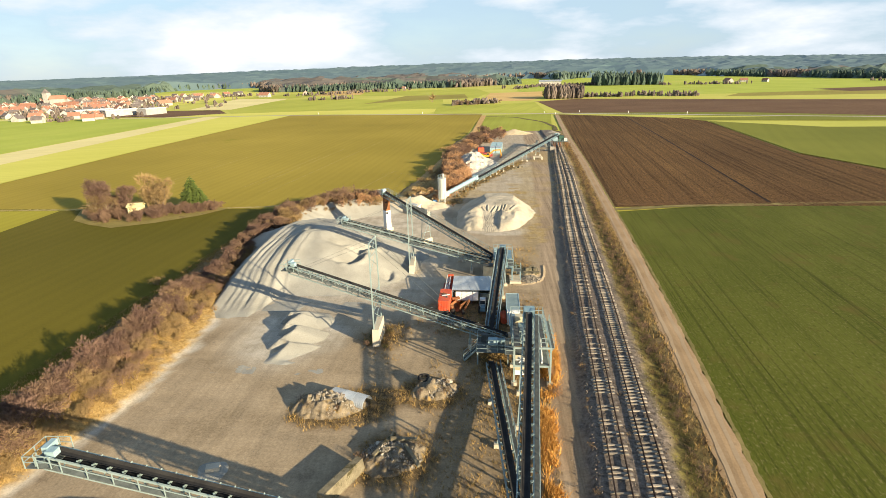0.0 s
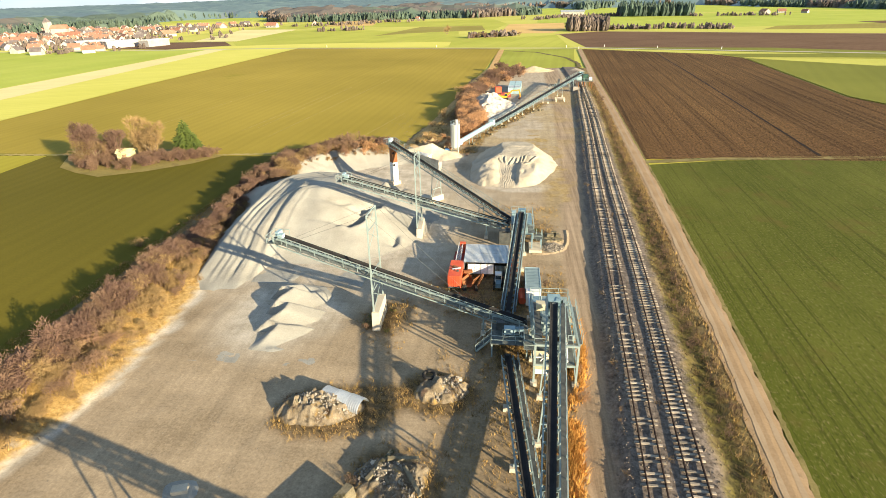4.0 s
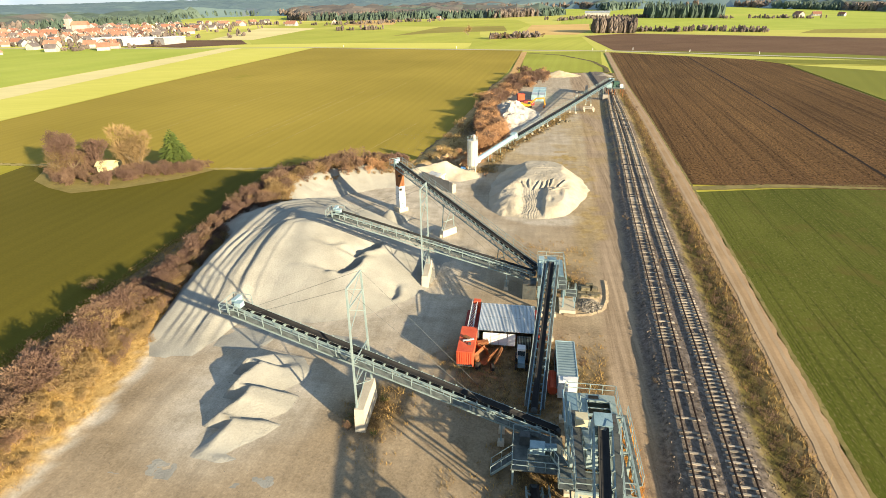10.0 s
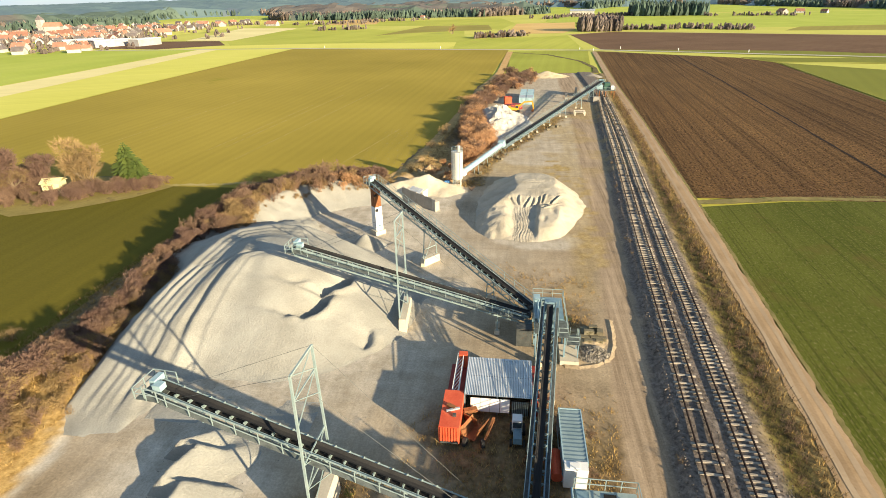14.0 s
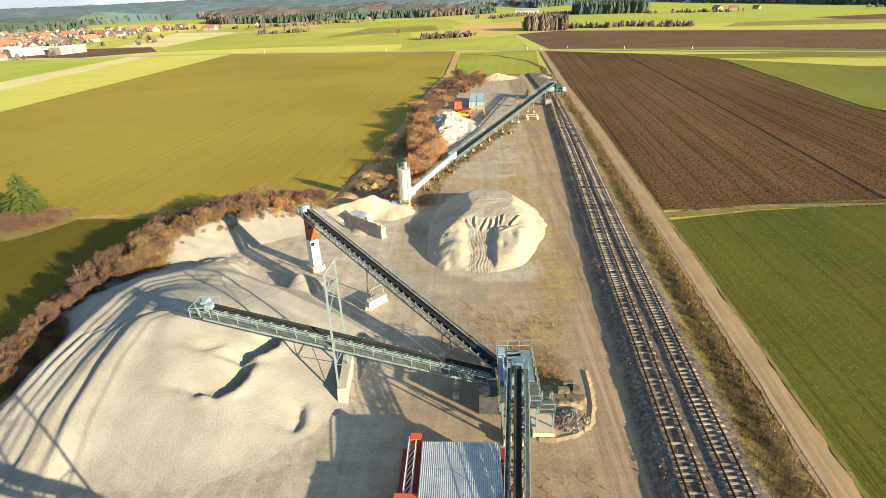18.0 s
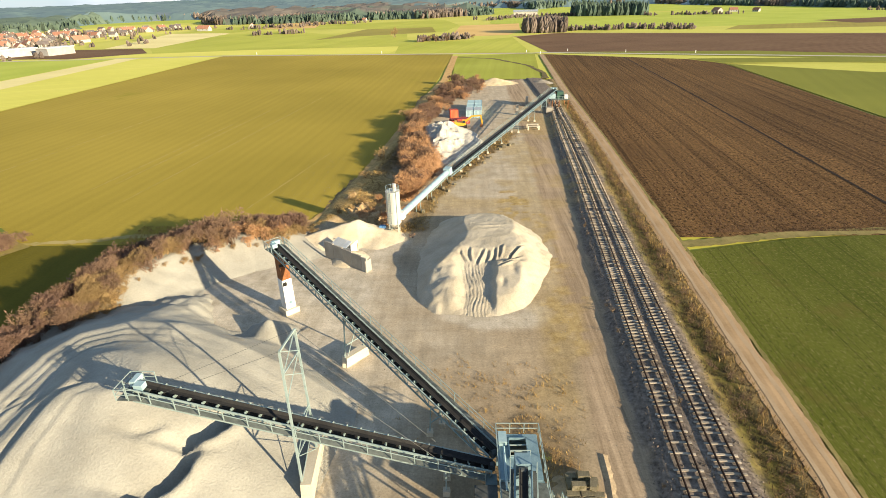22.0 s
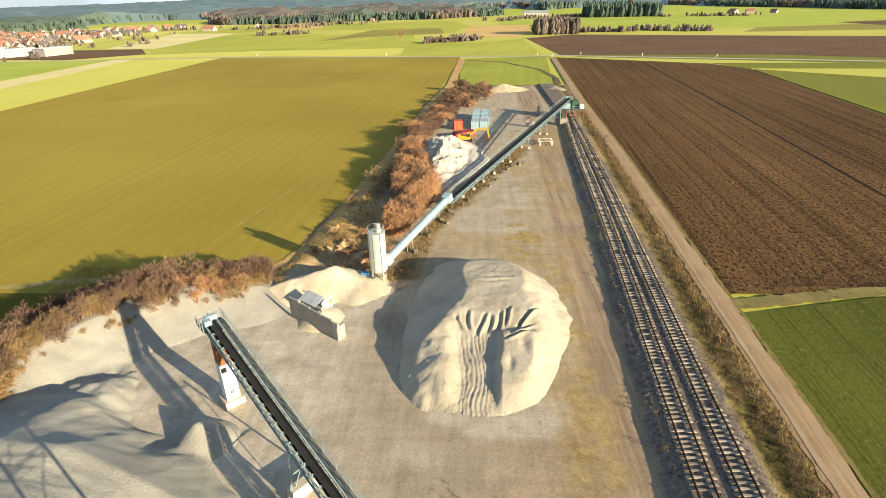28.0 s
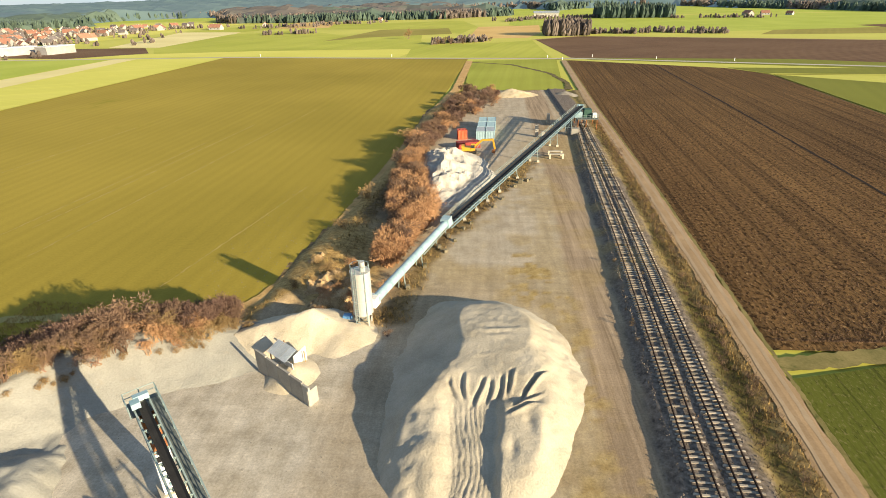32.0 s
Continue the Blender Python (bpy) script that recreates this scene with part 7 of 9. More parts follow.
for k in range(8):
    c = pa.lerp(pb, k / 7)
    d = (pb - pa).normalized()
    Build().tube(c - d * 0.08, c + d * 0.08, 0.67, n=18).make("tube_hoop", "lightblue", gal)
Build().box(pa + Vector((-0.3, -0.3, -0.1)), (1.3, 1.5, 1.3), rz=-14).make("end_box", "white", gal, "white transfer box")
Build().box(pb + Vector((0.2, 1.0, 0.1)), (1.7, 2.4, 1.5), rz=-14, taper=0.85).make("joint_box", "lightblue", gal)
for k in (0.3, 0.55, 0.8, 0.97):
    c = pa.lerp(pb, k)
    for s in (-0.5, 0.5):
        Build().beam((c.x + s, c.y, 0), (c.x + s * 0.7, c.y, c.z - 0.5), 0.12).make("support_leg", "steel", gal)
    Build().box((c.x + 0.9, c.y - 0.4, 0.35), (0.6, 0.6, 0.7), taper=0.85).make("foot", "mossy", gal)
Build().beam(pa.lerp(pb, 0.55) + Vector((0.75, 0, -0.4)), pb + Vector((0.75, 0, -0.4)), 0.1).make("side_pipe", "steel", gal)
lc, at_l, len_l = conveyor("long_conveyor", "long blue grey belt conveyor crossing the yard towards a station", (-3.6, 176.4, 1.3), (33.0, 260.0, 6.0), walk_side=-1, wide=1.1, hood=True, paint="bluesteel", deep=0.75, gap=1.6)
for k in (0.06, 0.12, 0.18, 0.25):
    p = at_l(len_l * k, 0, 0)
    trestle((p.x, p.y), (1.5, -0.66, 0), max(0.8, p.z - 0.8))
for k in (0.36, 0.52, 0.70, 0.86):
    p = at_l(len_l * k, 0, 0)
    trestle((p.x, p.y), (1.9, -0.84, 0), p.z - 0.75)
st = thing("loading_station", (33.5, 258, 0), "blue green steel loading station with white cabin on columns", "loading station")
for x in (31.6, 34.0, 37.2):
    for y in (254.5, 261.5):
        Build().beam((x, y, 0), (x, y, 3.2), 0.25).make("column", "rust", st)
Build().box((34.4, 258, 3.2), (6.2, 7.8, 0.2)).make("deck", "grating", st)
Build().box((34.6, 257.6, 4.5), (2.4, 3.2, 2.4), taper=0.9).make("hopper_house", mat("dark_green_paint", (0.02, 0.07, 0.05), (0.05, 0.11, 0.08), 1, 8, 0.6), st, "dark green hopper house")
Build().box((31.8, 257.2, 4.2), (2.2, 3.0, 1.6)).make("motor_house", "lightblue", st)
Build().box((36.5, 255.6, 4.1), (1.2, 1.2, 1.4)).make("white_box", "white", st)
rails_round(st, [(31.3, 254.2), (37.5, 254.2), (37.5, 261.8)], 3.3)
Build().box((29.5, 247.6, 1.0), (2.0, 2.0, 2.0)).make("concrete_kiosk", "concrete_grey", st)
for x, y, h in ((18.4, 246, 3.4), (23.6, 263, 3.2), (20.1, 244.5, 1.8)):
    tagged(Build().box((x, y, h / 2 - 0.1), (1.0, 0.9, h + 0.2), taper=0.92).make("concrete_pillar", "concrete_grey"), "old concrete pillar standing in the yard", "pillar", "old pillars")
tb = thing("loading_table", (21.2, 223.5, 0), "low concrete loading frame under the long conveyor", "table")
for x in (19.6, 22.8):
    for y in (222.4, 225.2):
        Build().box((x, y, 0.65), (0.45, 0.45, 1.3)).make("post", "concrete", tb)
Build().box((21.2, 222.4, 1.2), (3.7, 0.4, 0.3)).make("beam", "concrete_grey", tb)
Build().box((21.2, 225.2, 1.2), (3.7, 0.4, 0.3)).make("beam", "concrete_grey", tb)
for x, y, s in ((11.0, 203.0, 1.3), (12.4, 204.2, 1.0), (9.6, 200.2, 0.9), (13.6, 205.0, 0.8), (6.8, 192.4, 0.8), (5.0, 188.0, 0.7), (-0.8, 176.8, 0.8), (0.6, 179.4, 0.7), (-2.0, 171.8, 0.7), (-3.4, 167.4, 0.8)):
    tagged(Build().box((x, y, s * 0.3), (s, s * 0.8, s * 0.7), rz=x * 40, taper=0.8).make("concrete_lump", "mossy"), "pale concrete lump in dry weeds", "block", "concrete lumps")

# ---- concrete wall with a lean-to ----
wall = thing("retaining_wall", (-18.4, 133.5, 0), "grey precast concrete retaining wall of upright panels", "wall")
wa, wb = Vector((-22.4, 136.4, 0)), Vector((-14.8, 130.9, 0))
dw = (wb - wa).normalized()
ang = math.degrees(math.atan2(dw.y, dw.x))
for k in range(9):
    c = wa + dw * (0.55 + k * 1.04)
    h = 2.9 - 0.07 * k + 0.07 * (k % 2)
    Build().box((c.x, c.y, h / 2 - 0.05), (1.01, 0.22 + 0.03 * (k % 2), h + 0.1), rz=ang).make("panel", "concrete_grey", wall)
Build().box((wb.x + 0.1, wb.y + 0.45, 0.8), (0.2, 1.3, 2.2), rz=ang + 6).make("end_panel", "concrete_grey", wall)
lean = thing("lean_to", (-19.6, 137.4, 0), "small white lean-to with a corrugated sheet roof", "lean-to")
for k in range(3):
    p = Vector((-21.6, 137.4, 1.9)) + dw * k * 1.15
    corrugated(Build(), p, dw * 1.12, Vector((0.75, 1.9, 0.35)), 6, 0.03).make("roof_sheet", "zinc", lean)
Build().box((-19.3, 136.2, 1.5), (3.4, 0.08, 0.7), rz=ang).make("fascia", "white", lean)
Build().box((-17.9, 137.5, 1.0), (0.1, 2.2, 1.9), rz=-18).make("side_sheet", "white", lean)
for x, y in ((-21.3, 137.6), (-18.2, 135.5), (-17.4, 137.6), (-20.4, 139.6)):
    Build().beam((x, y, 0), (x, y, 1.85), 0.12).make("post", "wood", lean)

# ---- far containers and digger ----
for y in (244.8, 251.4, 258.2):
    for x in (2.2, 4.9):
        container("steel_container", (x + (y - 244) * 0.05, y), (6.1, 2.44, 2.6), 88, "lightblue", "pale blue steel container in a double row", "lightblue" if y > 248 else "zinc", 10, "grey containers")
container("steel_container", (-1.2, 233.6), (6.1, 2.44, 1.7), 18, "darkred", "low dull red steel container beside the digger", "darkred", 10)
container("steel_container", (-3.2, 243.8), (2.6, 2.4, 2.6), 10, "red", "small red steel container before bushes", "red", 6)
ex = thing("excavator", (-0.8, 227.5, 0), "yellow excavator with a bent boom on tracks", "excavator")
for s in (-1, 1):
    b = Build()
    for a, c in ((-1.6, 1.6),):
        b.box((-0.8, 227.5 + s * 1.0, 0.45), (3.4, 0.55, 0.7))
        b.tube((-0.8 + a, 227.5 + s * 1.0 - 0.27, 0.45), (-0.8 + a, 227.5 + s * 1.0 + 0.27, 0.45), 0.38, n=12)
        b.tube((-0.8 + c, 227.5 + s * 1.0 - 0.27, 0.45), (-0.8 + c, 227.5 + s * 1.0 + 0.27, 0.45), 0.38, n=12)
    b.make("crawler_track", "tyre", ex)
Build().box((-1.2, 227.5, 1.35), (3.0, 2.3, 0.9), taper=0.94).make("upper_body", "yellow", ex)
ecab = Build().box((0.2, 226.8, 1.9), (1.2, 1.0, 1.6), taper=0.88).make("cab", "yellow", ex)
Build().box((0.2, 226.27, 2.1), (0.9, 0.05, 0.8)).make("cab_window", "glass", ecab)
Build().box((-2.4, 227.5, 1.9), (0.8, 2.2, 0.5)).make("counterweight", "yellow", ex)
Build().beam((0.3, 227.6, 1.7), (2.6, 227.2, 3.6), 0.4, 0.5).make("boom", "yellow", ex)
Build().beam((2.5, 227.2, 3.6), (5.4, 226.7, 3.9), 0.38, 0.45).make("boom_tip", "yellow", ex)
Build().beam((5.3, 226.7, 4.1), (5.9, 226.6, 1.4), 0.32, 0.4).make("stick", "yellow", ex)
Build().box((5.6, 226.6, 0.9), (0.9, 1.0, 0.9), ry=20, taper=0.7).make("bucket", "rust", ex)
Build().tube((1.2, 227.4, 1.6), (2.6, 227.2, 3.2), 0.1, n=8).make("ram", "steel", ex)

# ---- plants ----


def spike(b, p, q, w):
    """A thin three-sided twig from p to q."""
    d = q - p
    s = d.cross(Vector((0.3, 0.2, 1))).normalized() * w
    t = d.cross(s).normalized() * w
    k = len(b.v)
    b.v += [tuple(p + s), tuple(p - s * 0.5 + t * 0.87), tuple(p - s * 0.5 - t * 0.87), tuple(q)]
    b.f += [(k, k + 1, k + 3), (k + 1, k + 2, k + 3), (k + 2, k, k + 3)]


def twig(b, p, q, w, r):
    """One flat tapering twig from p to q, turned at random."""
    s = (q - p).cross(Vector((r.uniform(-1, 1), r.uniform(-1, 1), r.uniform(-1, 1)))).normalized() * w
    k = len(b.v)
    b.v += [tuple(p + s), tuple(p - s), tuple(q)]
    b.f.append((k, k + 1, k + 2))


def bush_mesh(name, material, seed, n=42, w=0.022, spread=1.0, height=2.0, subs=28, fine=1.0):
    """A leafless shrub: rods from the foot into several rounded clumps, each rod with a brush of fine twigs."""
    r, b = random.Random(seed), Build()
    lobes = []
    for k in range(6):
        a, d = k * 1.05 + r.uniform(-0.4, 0.4), spread * r.uniform(0.15, 0.62)
        lobes.append((Vector((math.cos(a) * d, math.sin(a) * d, height * r.uniform(0.36, 0.66))), spread * r.uniform(0.34, 0.52)))
    for i in range(n):
        c, rad = lobes[i % 6]
        out = Vector((r.gauss(0, 1), r.gauss(0, 1), r.gauss(0.35, 0.9))).normalized()
        top = c + out * rad * r.uniform(0.6, 0.95)
        foot = Vector((r.uniform(-0.25, 0.25) * spread, r.uniform(-0.25, 0.25) * spread, -0.15))
        mid = foot.lerp(c, 0.7) + Vector((r.uniform(-0.1, 0.1), r.uniform(-0.1, 0.1), 0)) * spread
        if i % 2 or fine < 1:
            twig(b, foot, mid, w * 1.6, r)
            twig(b, foot.lerp(mid, 0.8), top, w * 1.2, r)
        # fine twigs standing out from the rounded outside of the clump
        for _ in range(subs):
            d = Vector((r.gauss(0, 1), r.gauss(0, 1), r.gauss(0.25, 0.9))).normalized()
            s = c + d * rad * r.uniform(0.45, 1.0) * (0.8 + 0.25 * math.sin(5 * d.x + 3 * i % 6) * math.cos(4 * d.y))
            d = (d + Vector((r.uniform(-1, 1), r.uniform(-1, 1), r.uniform(-0.6, 1.0))) * 0.8).normalized()
            twig(b, s, s + d * height * fine * r.uniform(0.04, 0.105), w * 1.1, r)
    return mesh_of(b, name, material)


M["twig_gold"] = mat("golden_brown_twigs", (0.19, 0.126, 0.056), (0.35, 0.24, 0.105), 0.25, 3, 0.9, 0, 0, 0, (0.26, 0.15, 0.10), 0.08, 0.12, rnd=0.3)
M["copse_floor"] = mat("copse_floor_grass", (0.19, 0.155, 0.04), (0.30, 0.235, 0.07), 0.2, 2, 0.95, 0, 0.4, 0.05, (0.14, 0.10, 0.04), 0.04, 0.2)
BUSH = {
    "red": [bush_mesh("red_bush", "twig_red", 20 + k, n=42, subs=25, w=0.027, height=2.4, spread=1.5) for k in range(5)],
    "orange": [bush_mesh("orange_bush", "twig_orange", 50 + k, height=2.3, spread=1.5) for k in range(5)],
    "gold": [bush_mesh("gold_bush", "twig_gold", 60 + k, height=1.9, spread=1.5) for k in range(4)],
    "tan": [bush_mesh("tan_bush", "twig_tan", 30 + k, height=1.3, spread=1.3, subs=20) for k in range(4)],
    "purple": [bush_mesh("purple_bush", "twig_purple", 40 + k, n=42, subs=25, w=0.027, height=2.5, spread=1.4) for k in range(5)],
}
BUSH["ditch"] = [bush_mesh("ditch_bush", "twig_purple" if k % 2 else "twig_red", 80 + k, n=18, subs=13, w=0.03, height=2.4, spread=1.6) for k in range(4)]
BUSH["straw"] = [bush_mesh("straw_bush", "twig_tan", 90 + k, n=18, subs=12, w=0.03, height=1.5, spread=1.4) for k in range(3)]
BUSH["green"] = [bush_mesh("green_bush", "leaf", 95 + k, n=20, subs=16, w=0.04, height=1.2, spread=1.3) for k in range(2)]
LABEL = {"green": "low green weed bush beside a concrete pier", "ditch": "leafless brown bush in a ditch", "straw": "low straw coloured bush in weeds", "red": "leafless brown bush in dry grass", "orange": "leafless orange brown bush of a thicket", "tan": "low tan scrub bush in dry grass", "gold": "leafless golden brown bush on a dry bank", "purple": "leafless purple brown bush at the field edge"}
THIN = {}


def bush(kind, x, y, s, z=None, r=random.Random(77), group="scrub bushes", alone=True):
    """A bush as a thing of its own, or joined to the thicket of its colour."""
    me = r.choice(BUSH[kind])
    zz = float(yard_z(np.array([x]), np.array([y]))[0]) if z is None else z
    m = pose(x, y, zz, 0, 0, r.uniform(0, 360)) @ Matrix.Diagonal((s * r.uniform(0.85, 1.25), s * r.uniform(0.85, 1.25), s * r.uniform(0.8, 1.15), 1))
    if alone:
        ob = new("bush", me)
        ob.matrix_basis = m
        tagged(ob, LABEL[kind], "bush", group)
        return
    co = np.empty(len(me.vertices) * 3)
    me.vertices.foreach_get("co", co)
    co = co.reshape(-1, 3) @ np.array(m.to_3x3()).T + np.array(m.translation)
    ix = np.empty(len(me.loops), int)
    me.loops.foreach_get("vertex_index", ix)
    THIN.setdefault(kind, []).append((co, ix.reshape(-1, 3)))


rnd = random.Random(8)
CREST = [(-50, -4), (-50, 30), (-49.6, 48), (-49.8, 60), (-50.6, 72), (-51.2, 84), (-52.4, 98), (-53.6, 112), (-53.0, 124), (-50.5, 134), (-46, 140)]
y, k = -4.0, 0
while y < 141:
    top, br = float(line_at(CREST, y)), float(line_at(BUSH_R, y))
    low = 1 - 0.42 * float(smooth(76, 84, y)) * float(smooth(116, 108, y))
    # the tall row along the field, then shrubs down the bank towards the yard
    bush("purple" if rnd.random() < 0.6 else "red", top + rnd.uniform(-1.0, 0.9), y + rnd.uniform(-0.6, 0.6), rnd.uniform(1.45, 1.95) * low, alone=k % 3 == 0)
    bush(rnd.choice(("red", "purple", "gold")), top + rnd.uniform(0.2, 2.2), y + rnd.uniform(-0.8, 0.8), rnd.uniform(1.15, 1.6) * low, alone=k % 4 == 0)
    if y < 104:
        for j in range(2):
            t = rnd.uniform(0.15, 0.8)
            bush("gold" if rnd.random() < 0.6 else ("red" if rnd.random() < 0.6 else "tan"), top + 2.0 + (br - top - 3.0) * t, y + rnd.uniform(-1, 1), rnd.uniform(0.65, 1.25) * (1.15 - 0.45 * t), alone=k % 4 == j)
        bush("tan", top + 2.5 + (br - top - 3.2) * rnd.random(), y + rnd.uniform(-1, 1), rnd.uniform(0.4, 0.8), alone=False)
    y += 1.3
    k += 1
# on the crest of the bank behind the sand mound
pile_z = lambda x, y: float(np.maximum(big_pile(np.array([x]), np.array([y])), yard_z(np.array([x]), np.array([y])))[0])
for k in range(190):
    t = rnd.random()
    i = min(int(t * 5), 4)
    (xa, ya, _), (xb, yb, _) = BANK[i + 1], BANK[min(i + 2, 6)]
    u = rnd.random()
    off = rnd.uniform(-1.0, 1.0)
    x, y = xa + (xb - xa) * u - 1.2 + 2.2 * off - (1.5 if i < 3 else 0), ya + (yb - ya) * u + 1.4 - 1.6 * off
    if off < 0.1:
        bush("purple" if rnd.random() < 0.7 else "red", x, y, rnd.uniform(1.0, 1.7), pile_z(x, y), alone=k < 45)
    else:
        bush("gold" if rnd.random() < 0.6 else "tan", x, y, rnd.uniform(0.5, 0.9), pile_z(x, y), alone=k < 45)
for k in range(90):
    y = rnd.uniform(80, 116)
    bush("purple" if rnd.random() < 0.6 else "red", rnd.uniform(-52.5, -48.6) + 0.06 * (90 - y), y, rnd.uniform(0.6, 1.05), pile_z(-50, y), alone=False)
# a round-headed row where the bank ends
for x, y, q in ((-46.6, 137.0, 1.6), (-43.2, 137.8, 2.0), (-40.2, 138.2, 2.2), (-37.4, 139.0, 2.1), (-34.6, 139.4, 2.0), (-31.6, 140.4, 1.6)):
    bush("red" if q > 1.9 else "purple", x, y, q, pile_z(x, y) - 0.3, group="bank brush")
# brush creeping down the face of the bank
FRINGE = [(-46.6, 111), (-44.9, 116), (-45.0, 121), (-43.6, 126.5), (-40.2, 131.2), (-35, 134.4), (-28, 138)]
for k in range(130):
    i = rnd.randrange(6)
    (xa, ya), (xb, yb) = FRINGE[i], FRINGE[i + 1]
    u, off = rnd.random(), rnd.random() ** 0.8 * 4.6
    d = math.hypot(xb - xa, yb - ya)
    x, y = xa + (xb - xa) * u - (yb - ya) / d * off, ya + (yb - ya) * u + (xb - xa) / d * off
    kind = "tan" if off < 0.9 else rnd.choice(("gold", "gold", "orange" if i > 3 else "tan", "red"))
    bush(kind, x, y, rnd.uniform(0.35, 0.7) if off < 0.9 else rnd.uniform(0.8, 1.5), pile_z(x, y), group="bank brush", alone=k < 30)
# thicket beside the long conveyor
for n in range(270):
    y = 162 + 160 * rnd.random() ** 1.2
    lo = np.interp(y, [160, 175, 190, 212, 240, 270, 300, 322], [-12.5, -12.5, -15, -16, -15, -12.5, -8.5, -6])
    hi = np.interp(y, [160, 172, 181, 190, 200, 212, 228, 240, 262, 285, 300, 322], [-12, -9, -6.5, -8, -10.5, -13, -13, -10, -5, 3, 9, 9])
    x = rnd.uniform(lo, hi)
    bush("orange" if rnd.random() < (0.72 if y < 225 else 0.25) else ("red" if rnd.random() < 0.55 else "purple"), x, y, rnd.uniform(1.5, 2.5) if y < 232 else rnd.uniform(1.2, 2.0), group="thicket bushes", alone=n < 60)
for x, y, s in ((-21.0, 192, 1.7), (-18.9, 242, 2.0), (-22.5, 176, 0.9), (-20.2, 159, 1.0), (-24, 154, 0.8), (-61, 84, 1.0), (-50.5, 97, 1.4)):
    bush("tan", x, y, s * 1.5)
# scrub along the railway ditch and between the tracks
y, k = 8.0, 0
while y < 275:
    xr = float(line_at(RAIL_R, y))
    bush("straw" if rnd.random() < 0.3 else "ditch", xr + rnd.uniform(3.4, 5.8), y, rnd.uniform(0.3, 0.75), group="railway scrub", alone=k % 4 == 0)
    bush("straw" if rnd.random() < 0.25 else "ditch", xr + rnd.uniform(3.2, 6.0), y + 0.7, rnd.uniform(0.25, 0.55), alone=False)
    if rnd.random() < 0.08:
        bush("straw", xr - 1.75 + rnd.uniform(-0.25, 0.25), y, rnd.uniform(0.25, 0.42), alone=False)
    if rnd.random() < 0.15:
        bush("straw", float(line_at(RAIL_L, y)) - rnd.uniform(1.9, 2.5), y, rnd.uniform(0.25, 0.5), alone=False)
    y += rnd.uniform(1.0, 1.9)
    k += 1
for k in range(22):
    x, y = rnd.uniform(-21, -9), rnd.uniform(147.5, 164)
    if x > -12 + (y - 147) * 0.3:
        continue
    bush("orange" if k % 3 else "tan", x, y, rnd.uniform(0.5, 1.1), group="silo bushes")
for cx, cy, lx, ly in ((-17.0, 47.4, 3.6, 2.0), (-4.7, 51.4, 2.4, 1.8), (-8.0, 39.4, 3.2, 2.4)):
    for k in range(9):
        a = rnd.uniform(0, 6.28)
        q = rnd.uniform(0.55, 1.1)
        bush("straw" if k % 3 else "ditch", cx + lx * q * math.cos(a), cy + ly * q * math.sin(a), rnd.uniform(0.3, 0.6), rnd.uniform(0.0, 0.5), alone=False)
for x, y, s in ((-15.6, 46.2, 0.5), (-19.8, 48.0, 0.5), (-6.2, 50.2, 0.5), (-3.4, 52.4, 0.5), (-8.4, 40.2, 0.7), (-6.8, 38.2, 0.6), (-9.8, 38.0, 0.6), (-12.9, 62.6, 0.6), (-12.7, 65.2, 0.6), (-15.6, 62.0, 0.45), (9.0, 94.2, 0.6), (7.8, 95.0, 0.6), (9.7, 55.0, 0.7), (9.9, 51.0, 0.6), (9.6, 58.0, 0.6), (7.0, 70.5, 0.5), (7.4, 75.0, 0.45), (-16.2, 142.6, 0.5), (-9.0, 143.6, 0.5)):
    bush("orange" if x > 9 else ("tan" if s > 0.55 else "red"), x, y, s)

for x, y, s in ((-15.6, 64.6, 0.6), (-15.4, 62.8, 0.75), (-13.2, 66.4, 0.6), (-15.2, 66.2, 0.6), (-13.0, 61.6, 0.5), (6.9, 94.9, 0.5)):
    bush("green", x, y, s, group="green weeds")
for x, y, s, kind in ((-16.5, 150.4, 0.7, "gold"), (-19.4, 152.6, 0.8, "orange"), (-18.0, 156.4, 0.9, "gold"), (-15.2, 156.8, 0.8, "orange"), (-21.6, 156.0, 0.7, "tan"), (-14.2, 151.8, 0.6, "orange"), (-22.6, 161.0, 0.7, "gold")):
    bush(kind, x, y, s, float(yard_z(np.array([x]), np.array([y]))[0]) + 0.3, group="silo bushes")
ob = new("bush", BUSH["orange"][0].copy())
ob.data.materials[0] = mat("crimson_twigs", (0.20, 0.035, 0.03), (0.36, 0.08, 0.06), 0.5, 3, 0.9, 0, 0, 0)
ob.matrix_basis = pose(-15.4, 190.5, 0.6, 0, 0, 20) @ Matrix.Diagonal((1.3, 1.3, 1.4, 1))
tagged(ob, "crimson leafless bush at the thicket's edge", "bush", "thicket bushes")


def flush_thin():
    for kind, parts in THIN.items():
        v, f, k = [], [], 0
        for co, ix in parts:
            v.append(co)
            f.append(ix + k)
            k += len(co)
        me = bpy.data.meshes.new("thicket")
        me.from_pydata(np.concatenate(v).tolist(), [], np.concatenate(f).tolist())
        me.materials.append(BUSH[kind][0].materials[0])
        me.update()
        tagged(new("thicket", me), "tangled " + LABEL[kind].replace("leafless ", "").replace(" bush", " brushwood"), "brushwood", kind="stuff")


